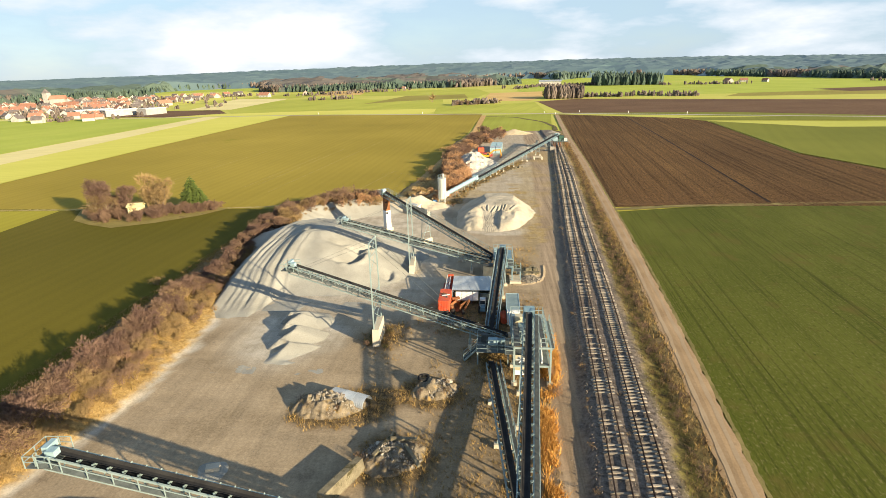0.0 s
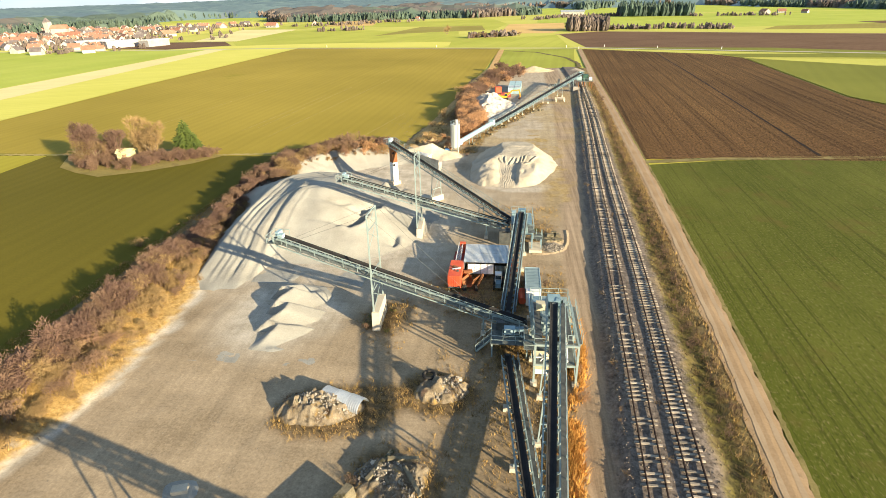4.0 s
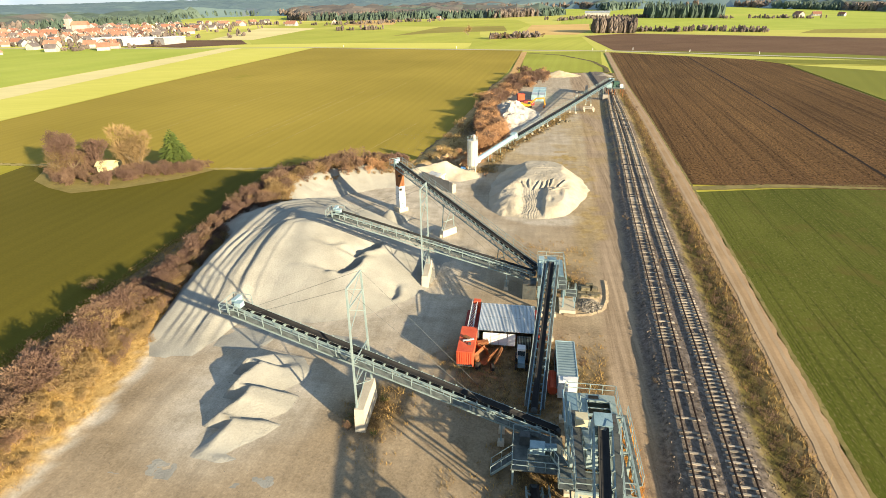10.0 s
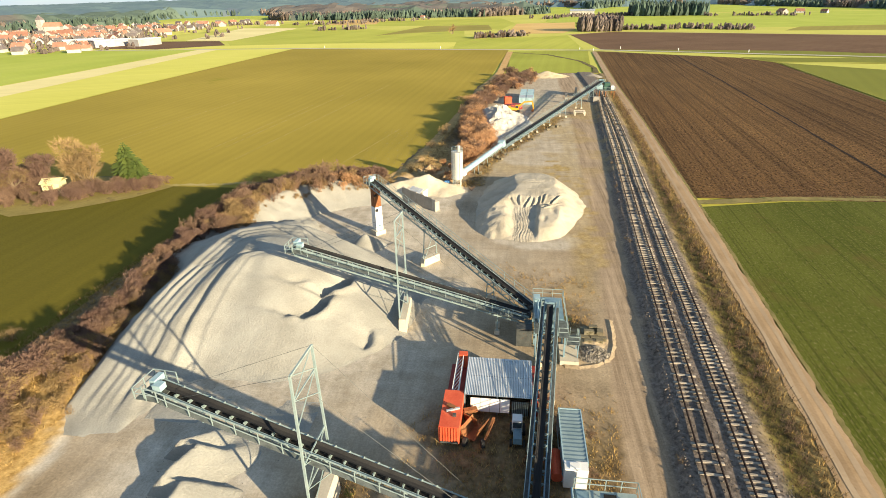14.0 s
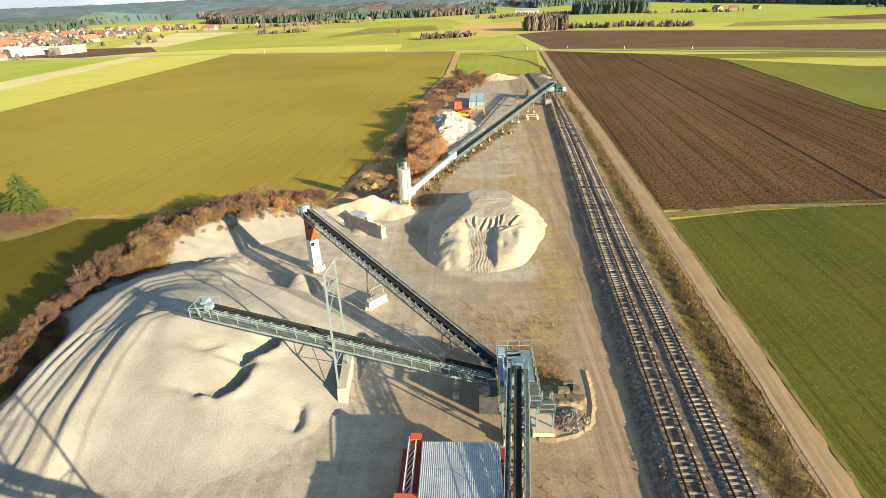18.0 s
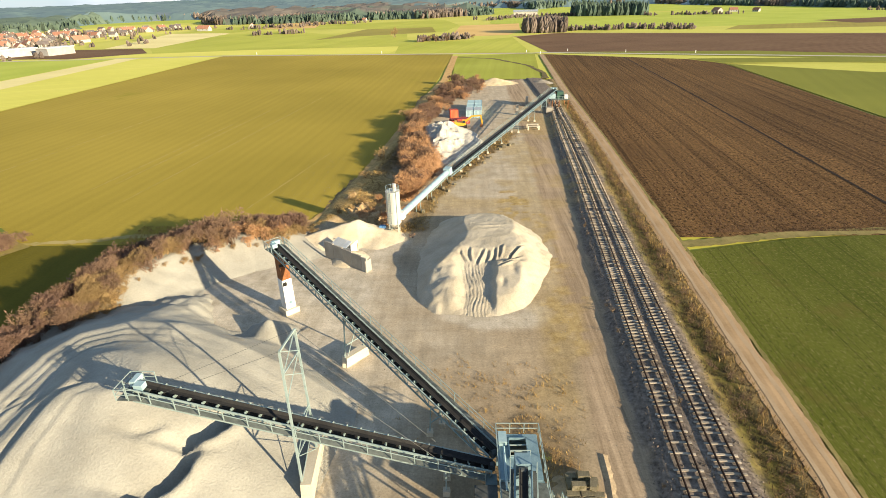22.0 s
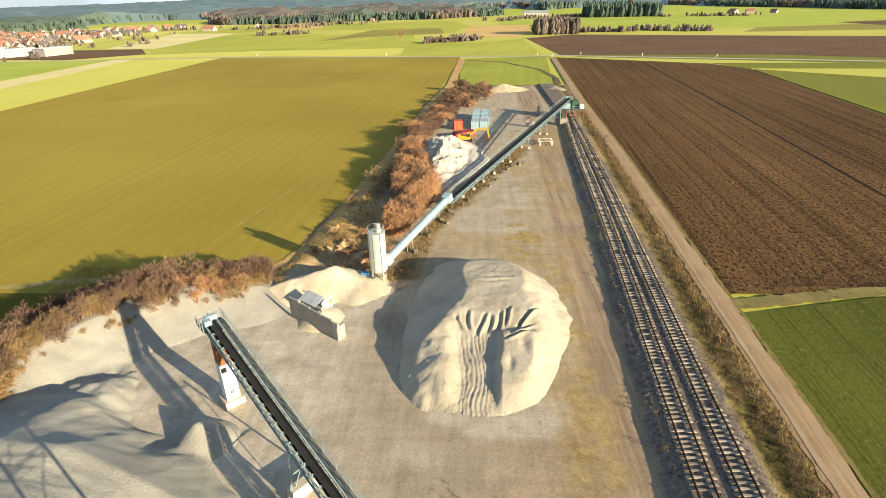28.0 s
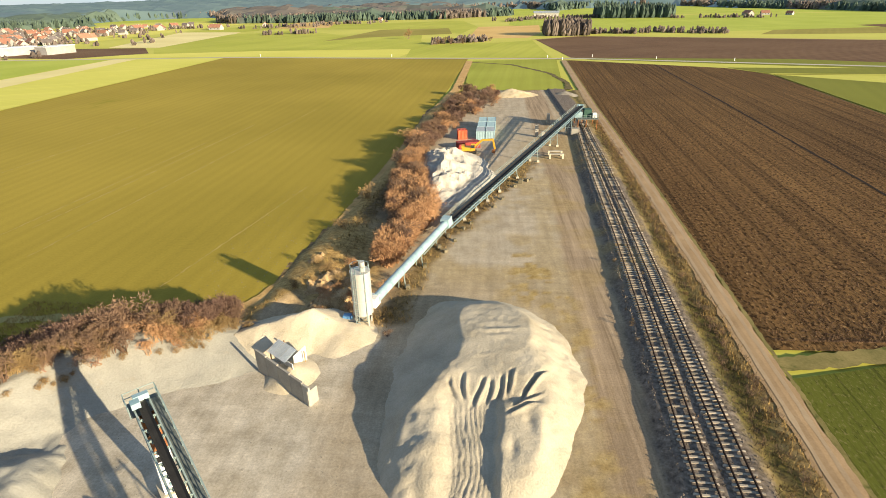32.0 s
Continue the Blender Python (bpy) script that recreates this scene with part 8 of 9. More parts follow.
def grass(name, pts, material, label, h=0.4, w=0.035, seed=1, blades=3):
    """Loose blades of dry grass or weeds at the given places, as one mesh."""
    r = np.random.RandomState(seed)
    p = np.repeat(np.asarray(pts, float), blades, 0)
    n = len(p)
    a, hh = r.rand(n) * 6.283, h * (0.5 + r.rand(n))
    p[:, :2] += r.normal(0, 0.16, (n, 2))
    dx, dy = np.cos(a) * w, np.sin(a) * w
    tip = np.stack([p[:, 0] + r.normal(0, 0.4, n) * hh, p[:, 1] + r.normal(0, 0.4, n) * hh, p[:, 2] + hh], 1)
    v = np.empty((n * 3, 3))
    v[0::3] = p + np.stack([dx, dy, np.full(n, -0.03)], 1)
    v[1::3] = p - np.stack([dx, dy, np.full(n, 0.03)], 1)
    v[2::3] = tip
    me = bpy.data.meshes.new(name)
    me.from_pydata(v.tolist(), [], np.arange(n * 3).reshape(-1, 3).tolist())
    me.materials.append(M[material])
    me.update()
    return tagged(new(name, me), label, "grass", kind="stuff")




def scatter(n, x0, x1, y0, y1, weight, seed):
    r = np.random.RandomState(seed)
    x, y = r.uniform(x0, x1, n), r.uniform(y0, y1, n)
    k = r.rand(n) < weight(x, y)
    x, y = x[k], y[k]
    return np.stack([x, y, yard_z(x, y)], 1)


grass("dry_grass", scatter(60000, -60, 12, 10, 150, lambda x, y: w_veg(x, y) * (x < line_at(HAUL_L, y)) * 0.9, 1), "grass_gold", "golden dry grass on the yard's edges", 0.26, 0.035, 1, 5)
grass("dry_grass", scatter(60000, 12, 44, 15, 285, lambda x, y: w_veg(x, y) * (x > line_at(RAIL_R, y) + 2) * (x < line_at(TRACK_R, y) - 3.0) * 0.8, 2), "weed_stuff", "brown weeds in the railway ditch", 0.38, 0.035, 2)
grass("dry_grass", scatter(26000, 18, 44, 15, 285, lambda x, y: smooth(1.3, 0.4, np.abs(x - line_at(TRACK_R, y) + 3.9)) , 6), "grass_gold", "bright straw grass along the gravel track", 0.5, 0.04, 6)
grass("dry_grass", scatter(30000, -30, 20, 145, 330, lambda x, y: w_veg(x, y) * (x > line_at(EDGE_LANE, y) + 1.5) * 0.8, 3), "grass_stuff", "dry grass along the thicket", 0.45, 0.045, 3)
grass("ballast_weeds", scatter(30000, 10, 40, 15, 260, lambda x, y: w_ballast(x, y) * (0.06 + 0.4 * (np.abs(x - line_at(RAIL_L, y) - 1.75) < 0.5)), 4), "weed_stuff", "thin brown weeds between railway sleepers", 0.25, 0.03, 4, 2)


def stones(name, x, y, z, size, material, label, seed, kind="stuff"):
    """Many small four- to five-sided lumps as one mesh."""
    r = np.random.RandomState(seed)
    n = len(x)
    base = np.array([(1, 0, -0.3), (-0.5, 0.87, -0.3), (-0.5, -0.87, -0.3), (0, 0, 0.8)])
    s = size * (0.4 + r.rand(n) ** 2 * 1.2)
    v = base[None] * s[:, None, None] * (0.7 + 0.6 * r.rand(n, 4, 3))
    a = r.rand(n) * 6.283
    vx = v[..., 0] * np.cos(a)[:, None] - v[..., 1] * np.sin(a)[:, None]
    vy = v[..., 0] * np.sin(a)[:, None] + v[..., 1] * np.cos(a)[:, None]
    P_ = np.stack([vx + x[:, None], vy + y[:, None], v[..., 2] + z[:, None]], 2).reshape(-1, 3)
    f = (np.arange(n)[:, None, None] * 4 + np.array([(0, 1, 3), (1, 2, 3), (2, 0, 3)])[None]).reshape(-1, 3)
    me = bpy.data.meshes.new(name)
    me.from_pydata(P_.tolist(), [], f.tolist())
    me.materials.append(M[material])
    me.update()
    return tagged(new(name, me), label, "stones", kind=kind)


grass("dry_grass", scatter(9000, 7.2, 11.0, 20, 66, lambda x, y: smooth(1.5, 0.5, np.abs(x - np.interp(y, [20, 47, 58, 66], [6.6, 8.0, 9.9, 10.6]))) * smooth(0.35, 0.55, fbm(x, y, 3, 2)), 8), "orange_grass", "bright orange dry grass beside the trunk conveyor", 0.7, 0.045, 8, 6)
grass("dry_grass", scatter(16000, -6, 9, 16, 62, lambda x, y: 0.3 * smooth(0.52, 0.68, fbm(x, y, 3, 3)), 9), "grass_stuff", "dry weeds under the belt conveyors", 0.3, 0.035, 9, 4)
r = np.random.RandomState(21)
x, y = r.uniform(10, 36, 42000), r.uniform(20, 240, 42000)
k = r.rand(42000) < w_ballast(x, y)
x, y = x[k], y[k]
stones("ballast_stones", x, y, yard_z(x, y), 0.10, "ballast", "loose grey ballast stones along the rails", 5)
x, y = r.uniform(-40, 16, 9000), r.uniform(25, 200, 9000)
stones("loose_gravel", x, y, yard_z(x, y), 0.06, "stones", "loose gravel scattered over the yard", 6)
for cx, cy, lx, ly, h, n, size, mt, lb in ((9.2, 88.0, 1.9, 1.7, 0.55, 700, 0.13, "stones", "broken grey stones of a low heap"), (-17.0, 47.4, 4.2, 2.2, 1.9, 500, 0.16, "stones", "loose stones on a rubble heap"), (-4.7, 51.4, 2.7, 1.9, 1.3, 420, 0.15, "stones", "loose stones on a rubble heap"), (-8.0, 39.4, 3.3, 2.5, 1.2, 420, 0.16, "stones", "loose stones on an overgrown heap")):
    a, q = r.rand(n) * 6.283, np.sqrt(r.rand(n))
    x, y = cx + lx * q * np.cos(a), cy + ly * q * np.sin(a)
    stones("heap_stones", x, y, h * (1 - q ** 1.6) + 0.08, size, mt, lb, n)
# clods of the ploughed field near the track
y = 144.4 + r.rand(70000) ** 2.6 * 120
c = np.round(r.uniform(-2, 118, 70000) / 1.2) * 1.2 + r.normal(0, 0.36, 70000)
x = 34 + c + 0.077 * (y - 142)
line = np.interp(y, [157, 220, 300, 416], [79.5, 85, 92, 100.5])
k = (x > line_at(TRACK_R, y) + 1.4) & (x < line_at(PL_R, y) - 2) & (np.abs(x - line) > 1.1) & (fbm(x, y * 0.05, 7, 3, 2) + 0.35 * r.rand(70000) > 0.62)
stones("soil_clods", x[k], y[k], np.full(k.sum(), 0.0), 0.13, "clods", "rough brown soil clods of the ploughed field", 7)

# ---- the copse in the winter field ----


def tree_mesh(name, seed, height, spread):
    """A bare tree: trunk, limbs and twigs in two meshes."""
    r = random.Random(seed)
    wood, twigs = Build(), Build()

    def grow(p, d, length, rad, level):
        q = p + d * length
        (wood if level < 3 else twigs).tube(p, q, rad, rad * 0.6, n=6 if level < 2 else 4, caps=False) if level < 3 else spike(twigs, p, q, rad)
        if level >= 5:
            return
        for _ in range((4, 4, 4, 3, 3)[level]):
            a = Vector((r.uniform(-1, 1), r.uniform(-1, 1), r.uniform(-0.45, 0.7)))
            nd = (d * 0.75 + a * (0.55 + 0.1 * level) * spread).normalized()
            grow(p.lerp(q, r.uniform(0.3 if level else 0.5, 1.0)), nd, length * r.uniform(0.55, 0.8), max(rad * 0.55, 0.02), level + 1)
    for s in range(4):
        grow(Vector((r.uniform(-0.6, 0.6), r.uniform(-0.6, 0.6), -0.2)), Vector((r.uniform(-0.5, 0.5), r.uniform(-0.5, 0.5), 1)).normalized(), height * (0.2 + 0.1 * (s % 2)), 0.13, 0)
    return mesh_of(wood, name + "_wood", "bark"), mesh_of(twigs, name + "_twigs", "twig_gold")


TREES = [tree_mesh("bare_tree", 3 + k, 9.0, 1.0) for k in range(3)]


def bare_tree(x, y, s, label="leafless spreading tree with grey brown limbs", z=0.0, group="bare trees", k=None):
    wood, tw = TREES[rnd.randrange(3) if k is None else k]
    base = thing("tree", (x, y, z), label, "tree", group)
    for nm, me in (("trunk", wood), ("crown", tw)):
        ob = new(nm, me)
        ob.parent = base
    base.rotation_euler.z, base.scale = rnd.uniform(0, 6), (s, s, s * rnd.uniform(0.9, 1.1))
    return base


def spruce_mesh(seed, height, radius, layers=16):
    r, b = random.Random(seed), Build()
    for i in range(layers):
        t = i / layers
        z, R = height * (0.06 + 0.92 * t), radius * math.sin(math.pi * min(1, 0.22 + 0.78 * t)) ** 0.75 * (1 - 0.45 * t) * r.uniform(0.8, 1.15) + 0.15
        n = max(7, int(26 * (1 - t)) + 6)
        for j in range(n):
            a = 6.283 * j / n + r.uniform(-0.25, 0.25)
            L = R * r.uniform(0.65, 1.15)
            p = Vector((0, 0, z))
            q = Vector((math.cos(a) * L, math.sin(a) * L, z - 0.28 * L + r.uniform(-0.1, 0.25)))
            s = Vector((-math.sin(a), math.cos(a), 0)) * 0.22 * L
            m = p.lerp(q, 0.62)
            k = len(b.v)
            b.v += [tuple(p), tuple(m + s - Vector((0, 0, 0.12))), tuple(q), tuple(m - s - Vector((0, 0, 0.12))), tuple(m + Vector((0, 0, 0.14)))]
            b.f += [(k, k + 1, k + 4), (k + 1, k + 2, k + 4), (k + 2, k + 3, k + 4), (k + 3, k, k + 4)]
    return mesh_of(b, "spruce_crown", "needles")


con = thing("conifer", (-86.6, 143.4, 0), "dark green conifer at the end of a copse", "tree")
Build().tube((-86.6, 143.4, -0.1), (-86.6, 143.4, 8.7), 0.22, 0.05, n=7).make("trunk", "bark", con)
SPR = spruce_mesh(4, 9.6, 4.3, 22)
piece("crown", SPR, con, Matrix.Translation((-86.6, 143.4, 0.2)))
CROWN = [bush_mesh("bare_tree_crown", m, 70 + k, n=90, subs=34, w=0.04, height=12.0, spread=4.4, fine=0.75) for k, m in enumerate(("twig_purple", "twig_gold", "twig_purple"))]
for x, y, s, k, lb in ((-107.6, 132.6, 1.25, 0, "tall purple brown bare tree of a copse"), (-110.5, 135.5, 1.1, 2, "tall purple brown bare tree of a copse"), (-98.6, 141.4, 1.2, 1, "tall golden brown bare tree behind a hut"), (-94.6, 140.2, 1.1, 1, "tall golden brown bare tree behind a hut"), (-103.5, 138.0, 0.9, 2, "smaller purple brown bare tree of a copse")):
    ob = new("tree", CROWN[k])
    ob.matrix_basis = pose(x, y, -0.1, 0, 0, 70 * x) @ Matrix.Diagonal((s, s, s, 1))
    tagged(ob, lb, "tree", "copse trees")
for x, y, s in ((-108, 133, 1.5), (-98, 141.2, 1.5), (-94.5, 140.5, 1.35)):
    bare_tree(x, y, s)
for k in range(130):
    t = rnd.random()
    x = -112 + 34 * t
    y = float(np.interp(x, [-112, -107, -100, -94.4, -92.3, -86, -80, -78], [131, 127.6, 125, 126.4, 130.2, 135, 138.6, 141])) + rnd.uniform(0, 4 + 11 * (1 - t))
    if abs(x + 98.6) < 1.8 and y < 134.5:
        continue
    bush("purple" if rnd.random() < 0.4 else "red", x, y, rnd.uniform(0.9, 1.5) + (0.7 if x < -97 and y > 136 else 0), -0.05, group="copse bushes", alone=k < 24)
area("copse_ground", [(-121, 141), (-114, 129), (-106, 124.6), (-97.7, 121.7), (-88.4, 126.6), (-80, 134), (-75.5, 141.5), (-84, 146), (-95, 148), (-110, 147)], 0.02, "copse_floor", "dry grass floor under a copse", "ground")
con = thing("conifer", (-83.6, 142.6, 0), "smaller green conifer at the end of a copse", "tree")
Build().tube((-83.6, 142.6, -0.1), (-83.6, 142.6, 5.0), 0.16, 0.05, n=7).make("trunk", "bark", con)
piece("crown", spruce_mesh(9, 5.8, 3.0, 15), con, Matrix.Translation((-83.6, 142.6, 0.1)))
hut = thing("garden_hut", (-100.0, 136.4, 0), "small pale yellow hut between bare trees", "hut")
Build().box((-100, 136.4, 1.2), (3.6, 3.0, 2.5), rz=15).make("wall", "wall_yellow", hut)
for s in (-1, 1):
    Build().box((-100 - s * 0.2, 136.4 + s * 0.82, 2.75), (4.2, 1.95, 0.1), rz=15, rx=-s * 25).make("roof_slope", "wall_yellow", hut)
Build().box((-99.6, 134.85, 1.0), (0.9, 0.08, 1.9), rz=15).make("door", "wood", hut)

flush_thin()

# ---- the distance: village, woods and hills ----


def house_meshes(L, W, h, roof):
    wb, rb = Build(), Build()
    wb.prism([Vector((-W / 2, 0, 0)), Vector((W / 2, 0, 0)), Vector((W / 2, 0, h)), Vector((0, 0, h + W * 0.42)), Vector((-W / 2, 0, h))], (0, -L / 2, 0), (0, L / 2, 0))
    for s in (-1, 1):
        p = [Vector((s * (W / 2 + 0.5), 0, h - 0.35)), Vector((0, 0, h + W * 0.44)), Vector((0, 0, h + W * 0.44 + 0.3)), Vector((s * (W / 2 + 0.5), 0, h - 0.05))]
        rb.prism(p, (0, -L / 2 - 0.5, 0), (0, L / 2 + 0.5, 0))
    return mesh_of(wb, "house_wall", "wall_white"), mesh_of(rb, "house_roof", roof)


HOUSES = [house_meshes(12, 9, 4, "roof_red"), house_meshes(15, 10, 4.4, "roof_red"), house_meshes(11, 9, 4, "roof_dark"), house_meshes(22, 12, 4.5, "roof_red"), house_meshes(9, 7, 3, "roof_red")]
WIN = mesh_of(Build().box((0, 0, 0), (0.15, 1.3, 1.4)), "house_window", "glass")
CHIM = mesh_of(Build().box((0, 0, 0), (0.8, 0.8, 1.8)), "house_chimney", "wall_white")


def house(x, y, rz, k, label, windows=True):
    base = thing("house", (x, y, -0.2), label, "house", "village houses")
    made = []
    for nm, me in zip(("wall", "roof"), HOUSES[k]):
        ob = new(nm, me)
        ob.parent = base
        made.append(ob)
    L, W = ((12, 9), (15, 10), (11, 9), (22, 12), (9, 7))[k]
    if windows:
        for s in (-1, 1):
            for i in range(3):
                ob = new("window", WIN)
                ob.parent = made[0]
                ob.location = (s * (W / 2 + 0.02), -L / 3 + i * L / 3, 2.4)
    ob = new("chimney", CHIM)
    ob.parent = made[1]
    ob.location = (0.8, L * 0.2, {0: 8.2, 1: 8.9, 2: 8.2, 3: 9.9, 4: 6.3}[k])
    base.rotation_euler.z = radians(rz)
    base.scale = (0.82, 0.82, 0.8)


rv = random.Random(31)
placed = []
tries = 0
while len(placed) < 215 and tries < 9000:
    tries += 1
    d, az = 600 + 560 * rv.random() ** 0.8, rv.uniform(-52, -24.5)
    if az > -36 and d < 650 + (az + 36) * 42:
        continue
    if az > -30 and rv.random() < 0.55:
        continue
    x, y = d * math.sin(radians(az)), d * math.cos(radians(az))
    if any((x - a) ** 2 + (y - b_) ** 2 < 290 for a, b_ in placed) or math.hypot(x + 653, y - 759) < 26:
        continue
    placed.append((x, y))
    k = rv.choice((0, 0, 1, 2, 2, 2, 3, 4, 4))
    house(x, y, rv.uniform(-35, 35) + rv.choice((0, 90)), k, "white village house with a dark roof" if k == 2 else "white village house with a red tiled roof", len(placed) % 3 == 0)
ch = thing("church", (-653, 759, 0), "white village church with a square tower", "church")
tower = Build().box((-653, 759, 9), (7.5, 7.5, 19)).make("tower", "wall_white", ch)
b = Build()
b.add([(-657, 755, 18.5), (-649, 755, 18.5), (-649, 763, 18.5), (-657, 763, 18.5), (-653, 759, 25)], [(0, 1, 4), (1, 2, 4), (2, 3, 4), (3, 0, 4)])
b.make("tower_roof", "roof_dark", tower)
Build().box((-640, 764, 5), (20, 11, 10), rz=20).make("nave", "wall_white", ch)
b = Build()
b.prism([Vector((-6, 0, 9.8)), Vector((6, 0, 9.8)), Vector((0, 0, 15))], (0, -11, 0), (0, 11, 0))
b.v = [(-640 + x * math.cos(radians(110)) - y * math.sin(radians(110)), 764 + x * math.sin(radians(110)) + y * math.cos(radians(110)), z) for x, y, z in b.v]
b.make("nave_roof", "roof_red", ch)
for x, y, s, rz in ((-385, 535, 1.2, 60), (-420, 545, 1.3, 45), (-355, 545, 1.0, 75)):
    hb = thing("warehouse", (x, y, 0), "long white warehouse at the village edge", "warehouse", "warehouses")
    Build().box((x, y, 3), (26 * s, 13, 6), rz=rz).make("wall", "wall_white", hb)
    Build().box((x, y, 6.2), (27 * s, 14, 0.5), rz=rz).make("roof", "white", hb)
fb = thing("barn", (119, 1160, 0), "white roofed barn before the woods", "barn")
Build().box((119, 1160, 3.5), (44, 14, 7), rz=-5).make("wall", "wall_white", fb)
for s in (-1, 1):
    Build().box((119, 1160 + s * 3.8, 8.2), (46, 8.6, 0.4), rz=-5, rx=-s * 20).make("roof_slope", "zinc", fb)
for x, y, k, rz in ((430, 1060, 3, 10), (462, 1072, 1, 80), (490, 1050, 0, 40), (-275, 1180, 1, 60), (-180, 1130, 4, 70), (-380, 900, 3, 80), (-330, 960, 1, 20)):
    house(x, y, rz, k, "lone farmhouse near the woods")


def hill_z(X, Y):
    d, az = np.hypot(X, Y), np.degrees(np.arctan2(X, Y))
    top = np.interp(az, [-60, -44, -31, -16, -4, 9, 22, 33, 50], [26, 26, 36, 48, 57, 60, 52, 40, 30])
    t = smooth(1150, 3300, d)
    return -0.6 + (top - 14) * t + 16 * (fbm(X, Y, 620, 2) - 0.45) * smooth(1100, 1900, d) * smooth(4300, 2600, d)


def wood_edge(X, Y):
    """Positive inside the woods."""
    d, az = np.hypot(X, Y), np.degrees(np.arctan2(X, Y))
    e = np.interp(az, [-60, -46, -34, -27, -22, -10, -3, 2, 6, 12, 17, 22, 27, 31, 50], [1020, 1060, 1250, 1450, 1150, 1120, 1150, 1280, 1400, 1640, 1600, 1480, 1420, 1300, 1150])
    clear = smooth(0.60, 0.66, vn(X, Y, 420, 3)) * smooth(1250, 1500, d) * smooth(2700, 2300, d)
    return (d - e - 160 * (fbm(X, Y, 260, 4) - 0.5)) / 60 - 5 * clear


far = heights("hills", -4000, 3600, 500, 4600, 60, hill_z, "pasture", lambda X, Y, Z: np.hypot(X, Y) > 1050)
tagged(far, "low green hills on the horizon", "hills", kind="structure")


def canopy_z(X, Y):
    inside = np.clip(wood_edge(X, Y), 0, 1)
    lump = 11 * (vn(X, Y, 23, 1) - 0.5) + 9 * (vn(X, Y, 60, 2) - 0.5)
    return hill_z(X, Y) + np.where(inside > 0, 3 + 15 * np.sqrt(inside) + lump, -6)


def forest_kind(x, y):
    return smooth(0.50, 0.60, fbm(x, y, 230, 1, 3)) * smooth(2600, 1900, np.hypot(x, y))


def forest_material():
    m = mat("far_woodland", (0.06, 0.095, 0.075), (0.11, 0.15, 0.115), 0.004, 0.06, 0.95, 0, 0, 0)
    n, l = m.node_tree.nodes, m.node_tree.links
    b = n["Principled BSDF"]
    src = b.inputs["Base Color"].links[0].from_socket
    at, mx = n.new("ShaderNodeAttribute"), n.new("ShaderNodeMix")
    at.attribute_name = "brown"
    mx.data_type = "RGBA"
    mx.inputs["B"].default_value = (0.125, 0.112, 0.10, 1)
    l.new(at.outputs["Fac"], mx.inputs["Factor"])
    l.new(src, mx.inputs["A"])
    l.new(mx.outputs["Result"], b.inputs["Base Color"])
    return m


M["woodland"] = forest_material()
# far woods in the glowing ridge colour that paints the haze
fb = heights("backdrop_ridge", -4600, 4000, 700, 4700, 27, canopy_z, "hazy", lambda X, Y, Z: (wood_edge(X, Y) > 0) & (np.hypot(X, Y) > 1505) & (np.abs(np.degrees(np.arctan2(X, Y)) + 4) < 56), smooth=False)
tagged(fb, "blue green wooded ridge on the horizon with painted haze", "backdrop", kind="structure")
fw = heights("far_forest", -1700, 1500, 500, 1600, 15, canopy_z, "woodland", lambda X, Y, Z: (wood_edge(X, Y) > 0) & (np.hypot(X, Y) < 1545) & (np.abs(np.degrees(np.arctan2(X, Y)) + 4) < 52), {"brown": forest_kind}, smooth=False)
tagged(fw, "wooded hills of spruce and bare trees", "forest", kind="stuff")


def cone_trees(name, x, y, z, h, w, material, label, seed, crown=0.0):
    """Far trees as small uneven crowns of several tiers, joined."""
    r = np.random.RandomState(seed)
    n = len(x)
    tiers = [(0.05, 0.5), (0.3, 0.9), (0.6, 1.0), (0.85, 0.72), (1.0, 0.12)] if crown else [(0.05, 0.8), (0.36, 1.0), (0.74, 0.55), (1.0, 0.06)]
    k = 5
    ang = np.arange(k) * 2 * np.pi / k
    V = np.empty((n, len(tiers) * k, 3))
    for i, (t, s) in enumerate(tiers):
        rad = w[:, None] * s * (0.7 + 0.6 * r.rand(n, k))
        V[:, i * k:(i + 1) * k, 0] = x[:, None] + np.cos(ang + i * 0.5) * rad
        V[:, i * k:(i + 1) * k, 1] = y[:, None] + np.sin(ang + i * 0.5) * rad
        V[:, i * k:(i + 1) * k, 2] = z[:, None] + h[:, None] * (t + 0.06 * (r.rand(n, k) - 0.5))
    f = []
    for i in range(len(tiers) - 1):
        for j in range(k):
            f.append((i * k + j, i * k + (j + 1) % k, (i + 1) * k + (j + 1) % k, (i + 1) * k + j))
    F = (np.arange(n)[:, None, None] * len(tiers) * k + np.array(f)[None]).reshape(-1, 4)
    me = bpy.data.meshes.new(name)
    me.from_pydata(V.reshape(-1, 3).tolist(), [], F.tolist())
    me.materials.append(M[material])
    me.update()
    return tagged(new(name, me), label, "trees", kind="stuff")


r = np.random.RandomState(9)
x, y = r.uniform(-1800, 1500, 115000), r.uniform(500, 1700, 115000)
e = wood_edge(x, y)
k = (e > -0.1) & (e < 1.1) & (np.hypot(x, y) < 1600)
x, y = x[k], y[k]
brown = forest_kind(x, y) > r.rand(len(x))
for sel, mt, nm, lb, cr in ((~brown, "forest_dark", "spruce_edge", "dark spruces along the edge of far woods", 0.0), (brown, "forest_brown", "bare_wood_edge", "brown bare trees along the edge of far woods", 0.35)):
    xs, ys = x[sel], y[sel]
    cone_trees(nm, xs, ys, hill_z(xs, ys) - 1, r.uniform(9, 18, len(xs)), r.uniform(2.4, 4.6, len(xs)), mt, lb, 3, cr)
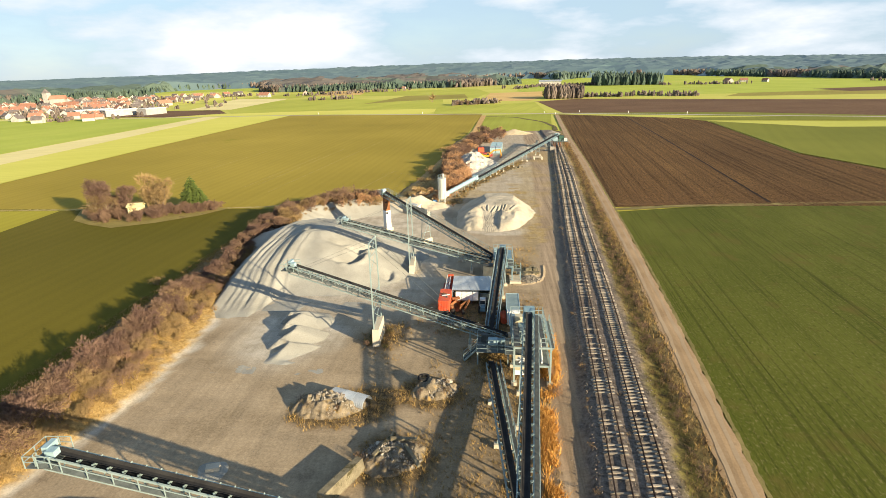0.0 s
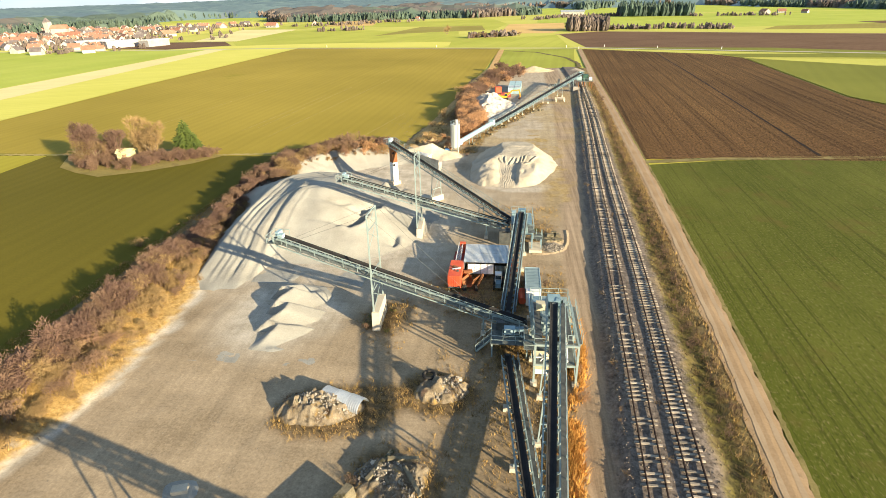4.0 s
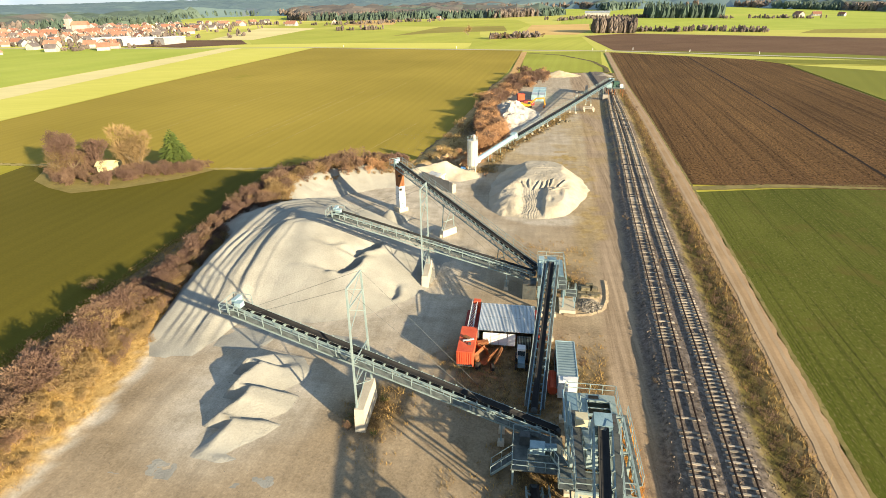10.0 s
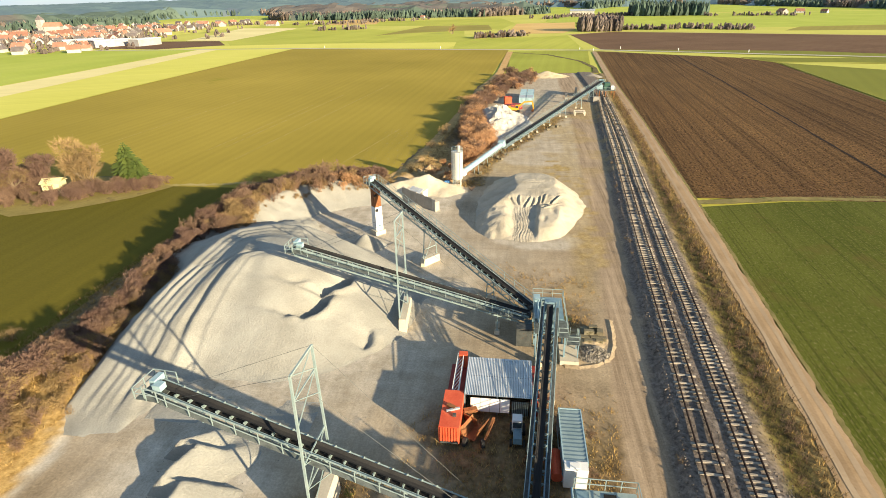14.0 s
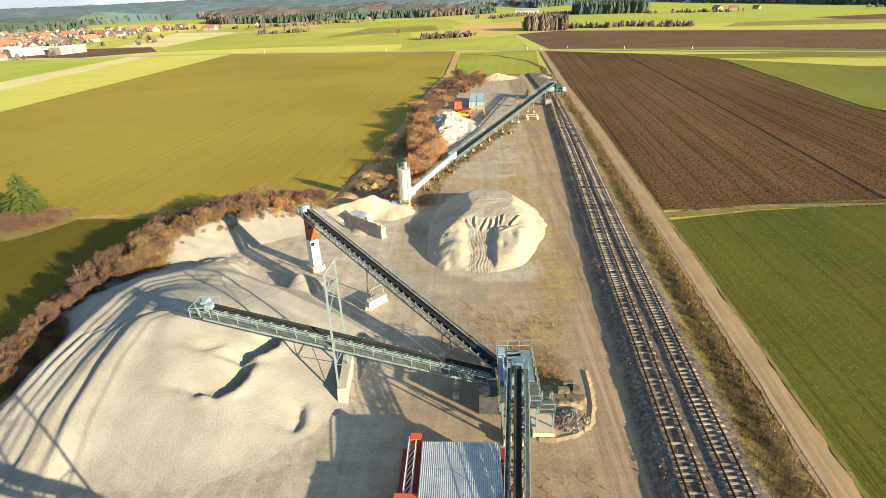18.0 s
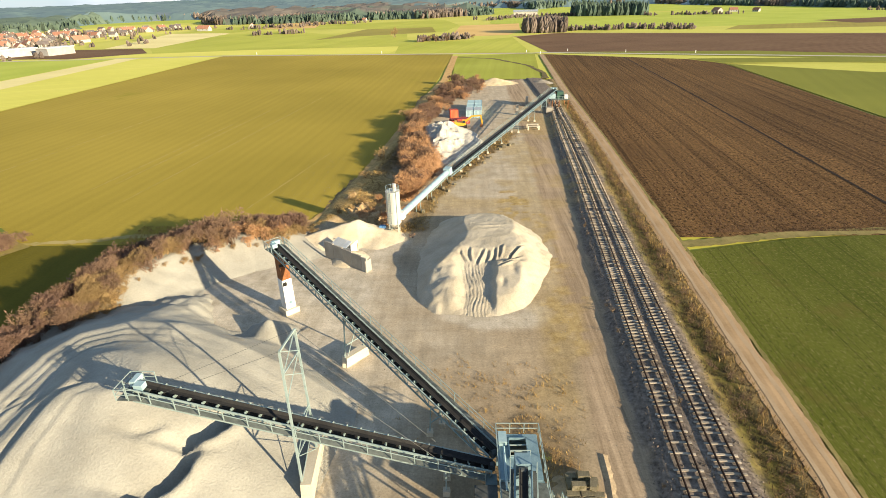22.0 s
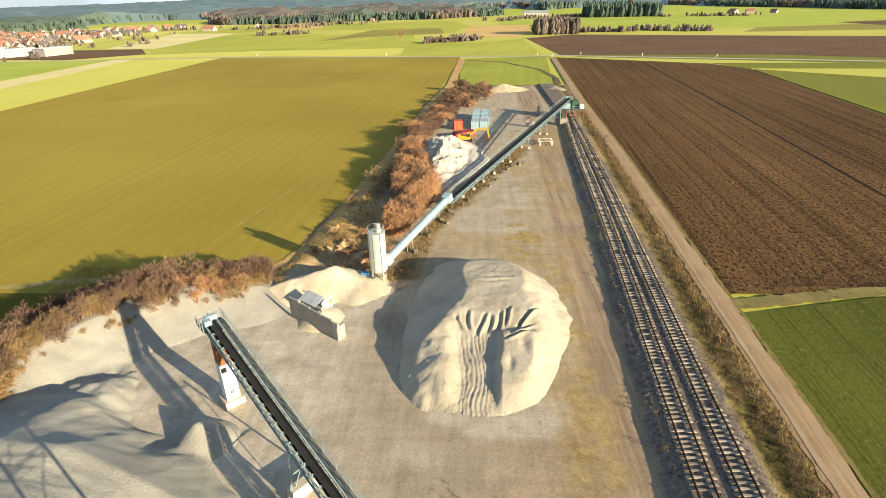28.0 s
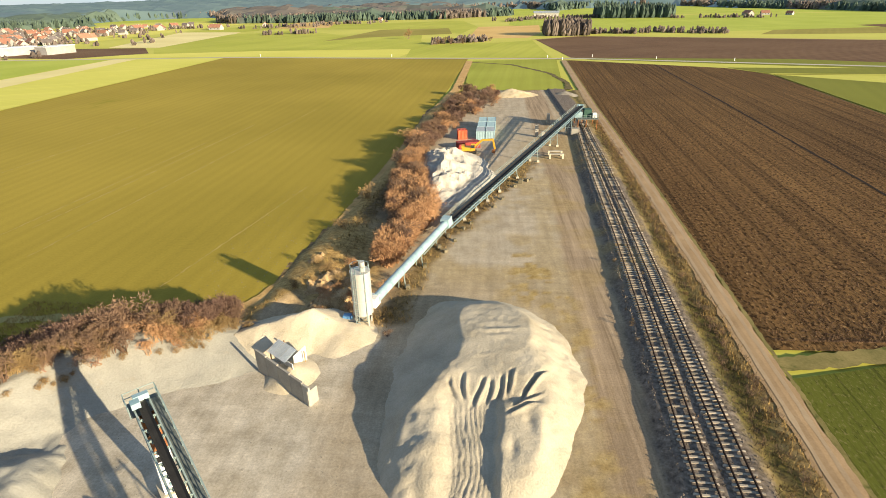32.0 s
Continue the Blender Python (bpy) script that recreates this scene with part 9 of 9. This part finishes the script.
# the dark spruce block and loose rows of trees on the plain
x, y = r.uniform(196, 306, 420), r.uniform(1045, 1120, 420)
cone_trees("spruce_block", x, y - (x - 196) * 0.12, np.full(420, -0.5), r.uniform(15, 23, 420), r.uniform(2.6, 4.2, 420), "forest_dark", "dense dark spruce block on the plain", 5)
xs, ys = [], []
for (xa, ya), (xb, yb), n, sp in (((114, 690), (165, 680), 26, 5), ((176, 698), (232, 666), 30, 6), ((-42, 585), (8, 612), 26, 4), ((300, 1030), (430, 980), 30, 12), ((-640, 880), (-420, 960), 60, 20), ((-340, 900), (-180, 1050), 50, 16), ((-420, 470), (-360, 500), 10, 8), ((150, 1090), (196, 1080), 26, 8), ((-560, 560), (-420, 520), 30, 25), ((-760, 640), (-420, 620), 150, 45), ((-700, 820), (-480, 760), 130, 50), ((-900, 760), (-560, 830), 70, 60), ((-250, 760), (-200, 770), 12, 6), ((640, 980), (680, 960), 14, 8), ((40, 1000), (140, 1120), 30, 14)):
    t = r.rand(n)
    xs += list(xa + (xb - xa) * t + r.normal(0, sp, n))
    ys += list(ya + (yb - ya) * t + r.normal(0, sp, n))
xs, ys = np.array(xs), np.array(ys)
xs, ys = np.repeat(xs, 3) + r.normal(0, 2.2, 3 * len(xs)), np.repeat(ys, 3) + r.normal(0, 2.2, 3 * len(ys))
cone_trees("hedge_trees", xs, ys, np.full(len(xs), -0.5), r.uniform(2.5, 7, len(xs)), r.uniform(0.9, 2.0, len(xs)), "forest_brown", "brown hedges and field trees on the plain", 6, 0.35)
xs, ys = 66 + 42 * r.rand(420), 660 + 34 * r.rand(420)
cone_trees("brown_copse", xs, ys, np.full(420, -0.5), r.uniform(6, 17, 420), r.uniform(1.2, 2.6, 420), "forest_brown", "dense brown copse of bare trees on the plain", 8, 0.3)
for i in range(10):
    bare_tree(62 + 44 * rv.random(), 664 + 36 * rv.random(), rv.uniform(1.3, 1.9), "tall bare tree of a brown copse", group="brown copse trees")
bare_tree(-70, 650, 1.7, "lone bare tree at a field road")
for x, y, s in ((-36, 583, 2.4), (-30, 586, 2.6), (-24, 584, 2.2), (-14, 588, 2.0), (4, 605, 1.9), (10, 612, 1.8)):
    bush("red", x, y, s, 0, group="far field shrubs")
for x, y in ((45, 461), (53, 448), (74, 462), (110, 446), (150, 430), (-160, 496), (-60, 480)):
    tagged(Build().beam((x, y, 0), (x, y, 1.6), 0.35).make("marker_post", "white"), "white marker post beside the field road", "post", "marker posts")
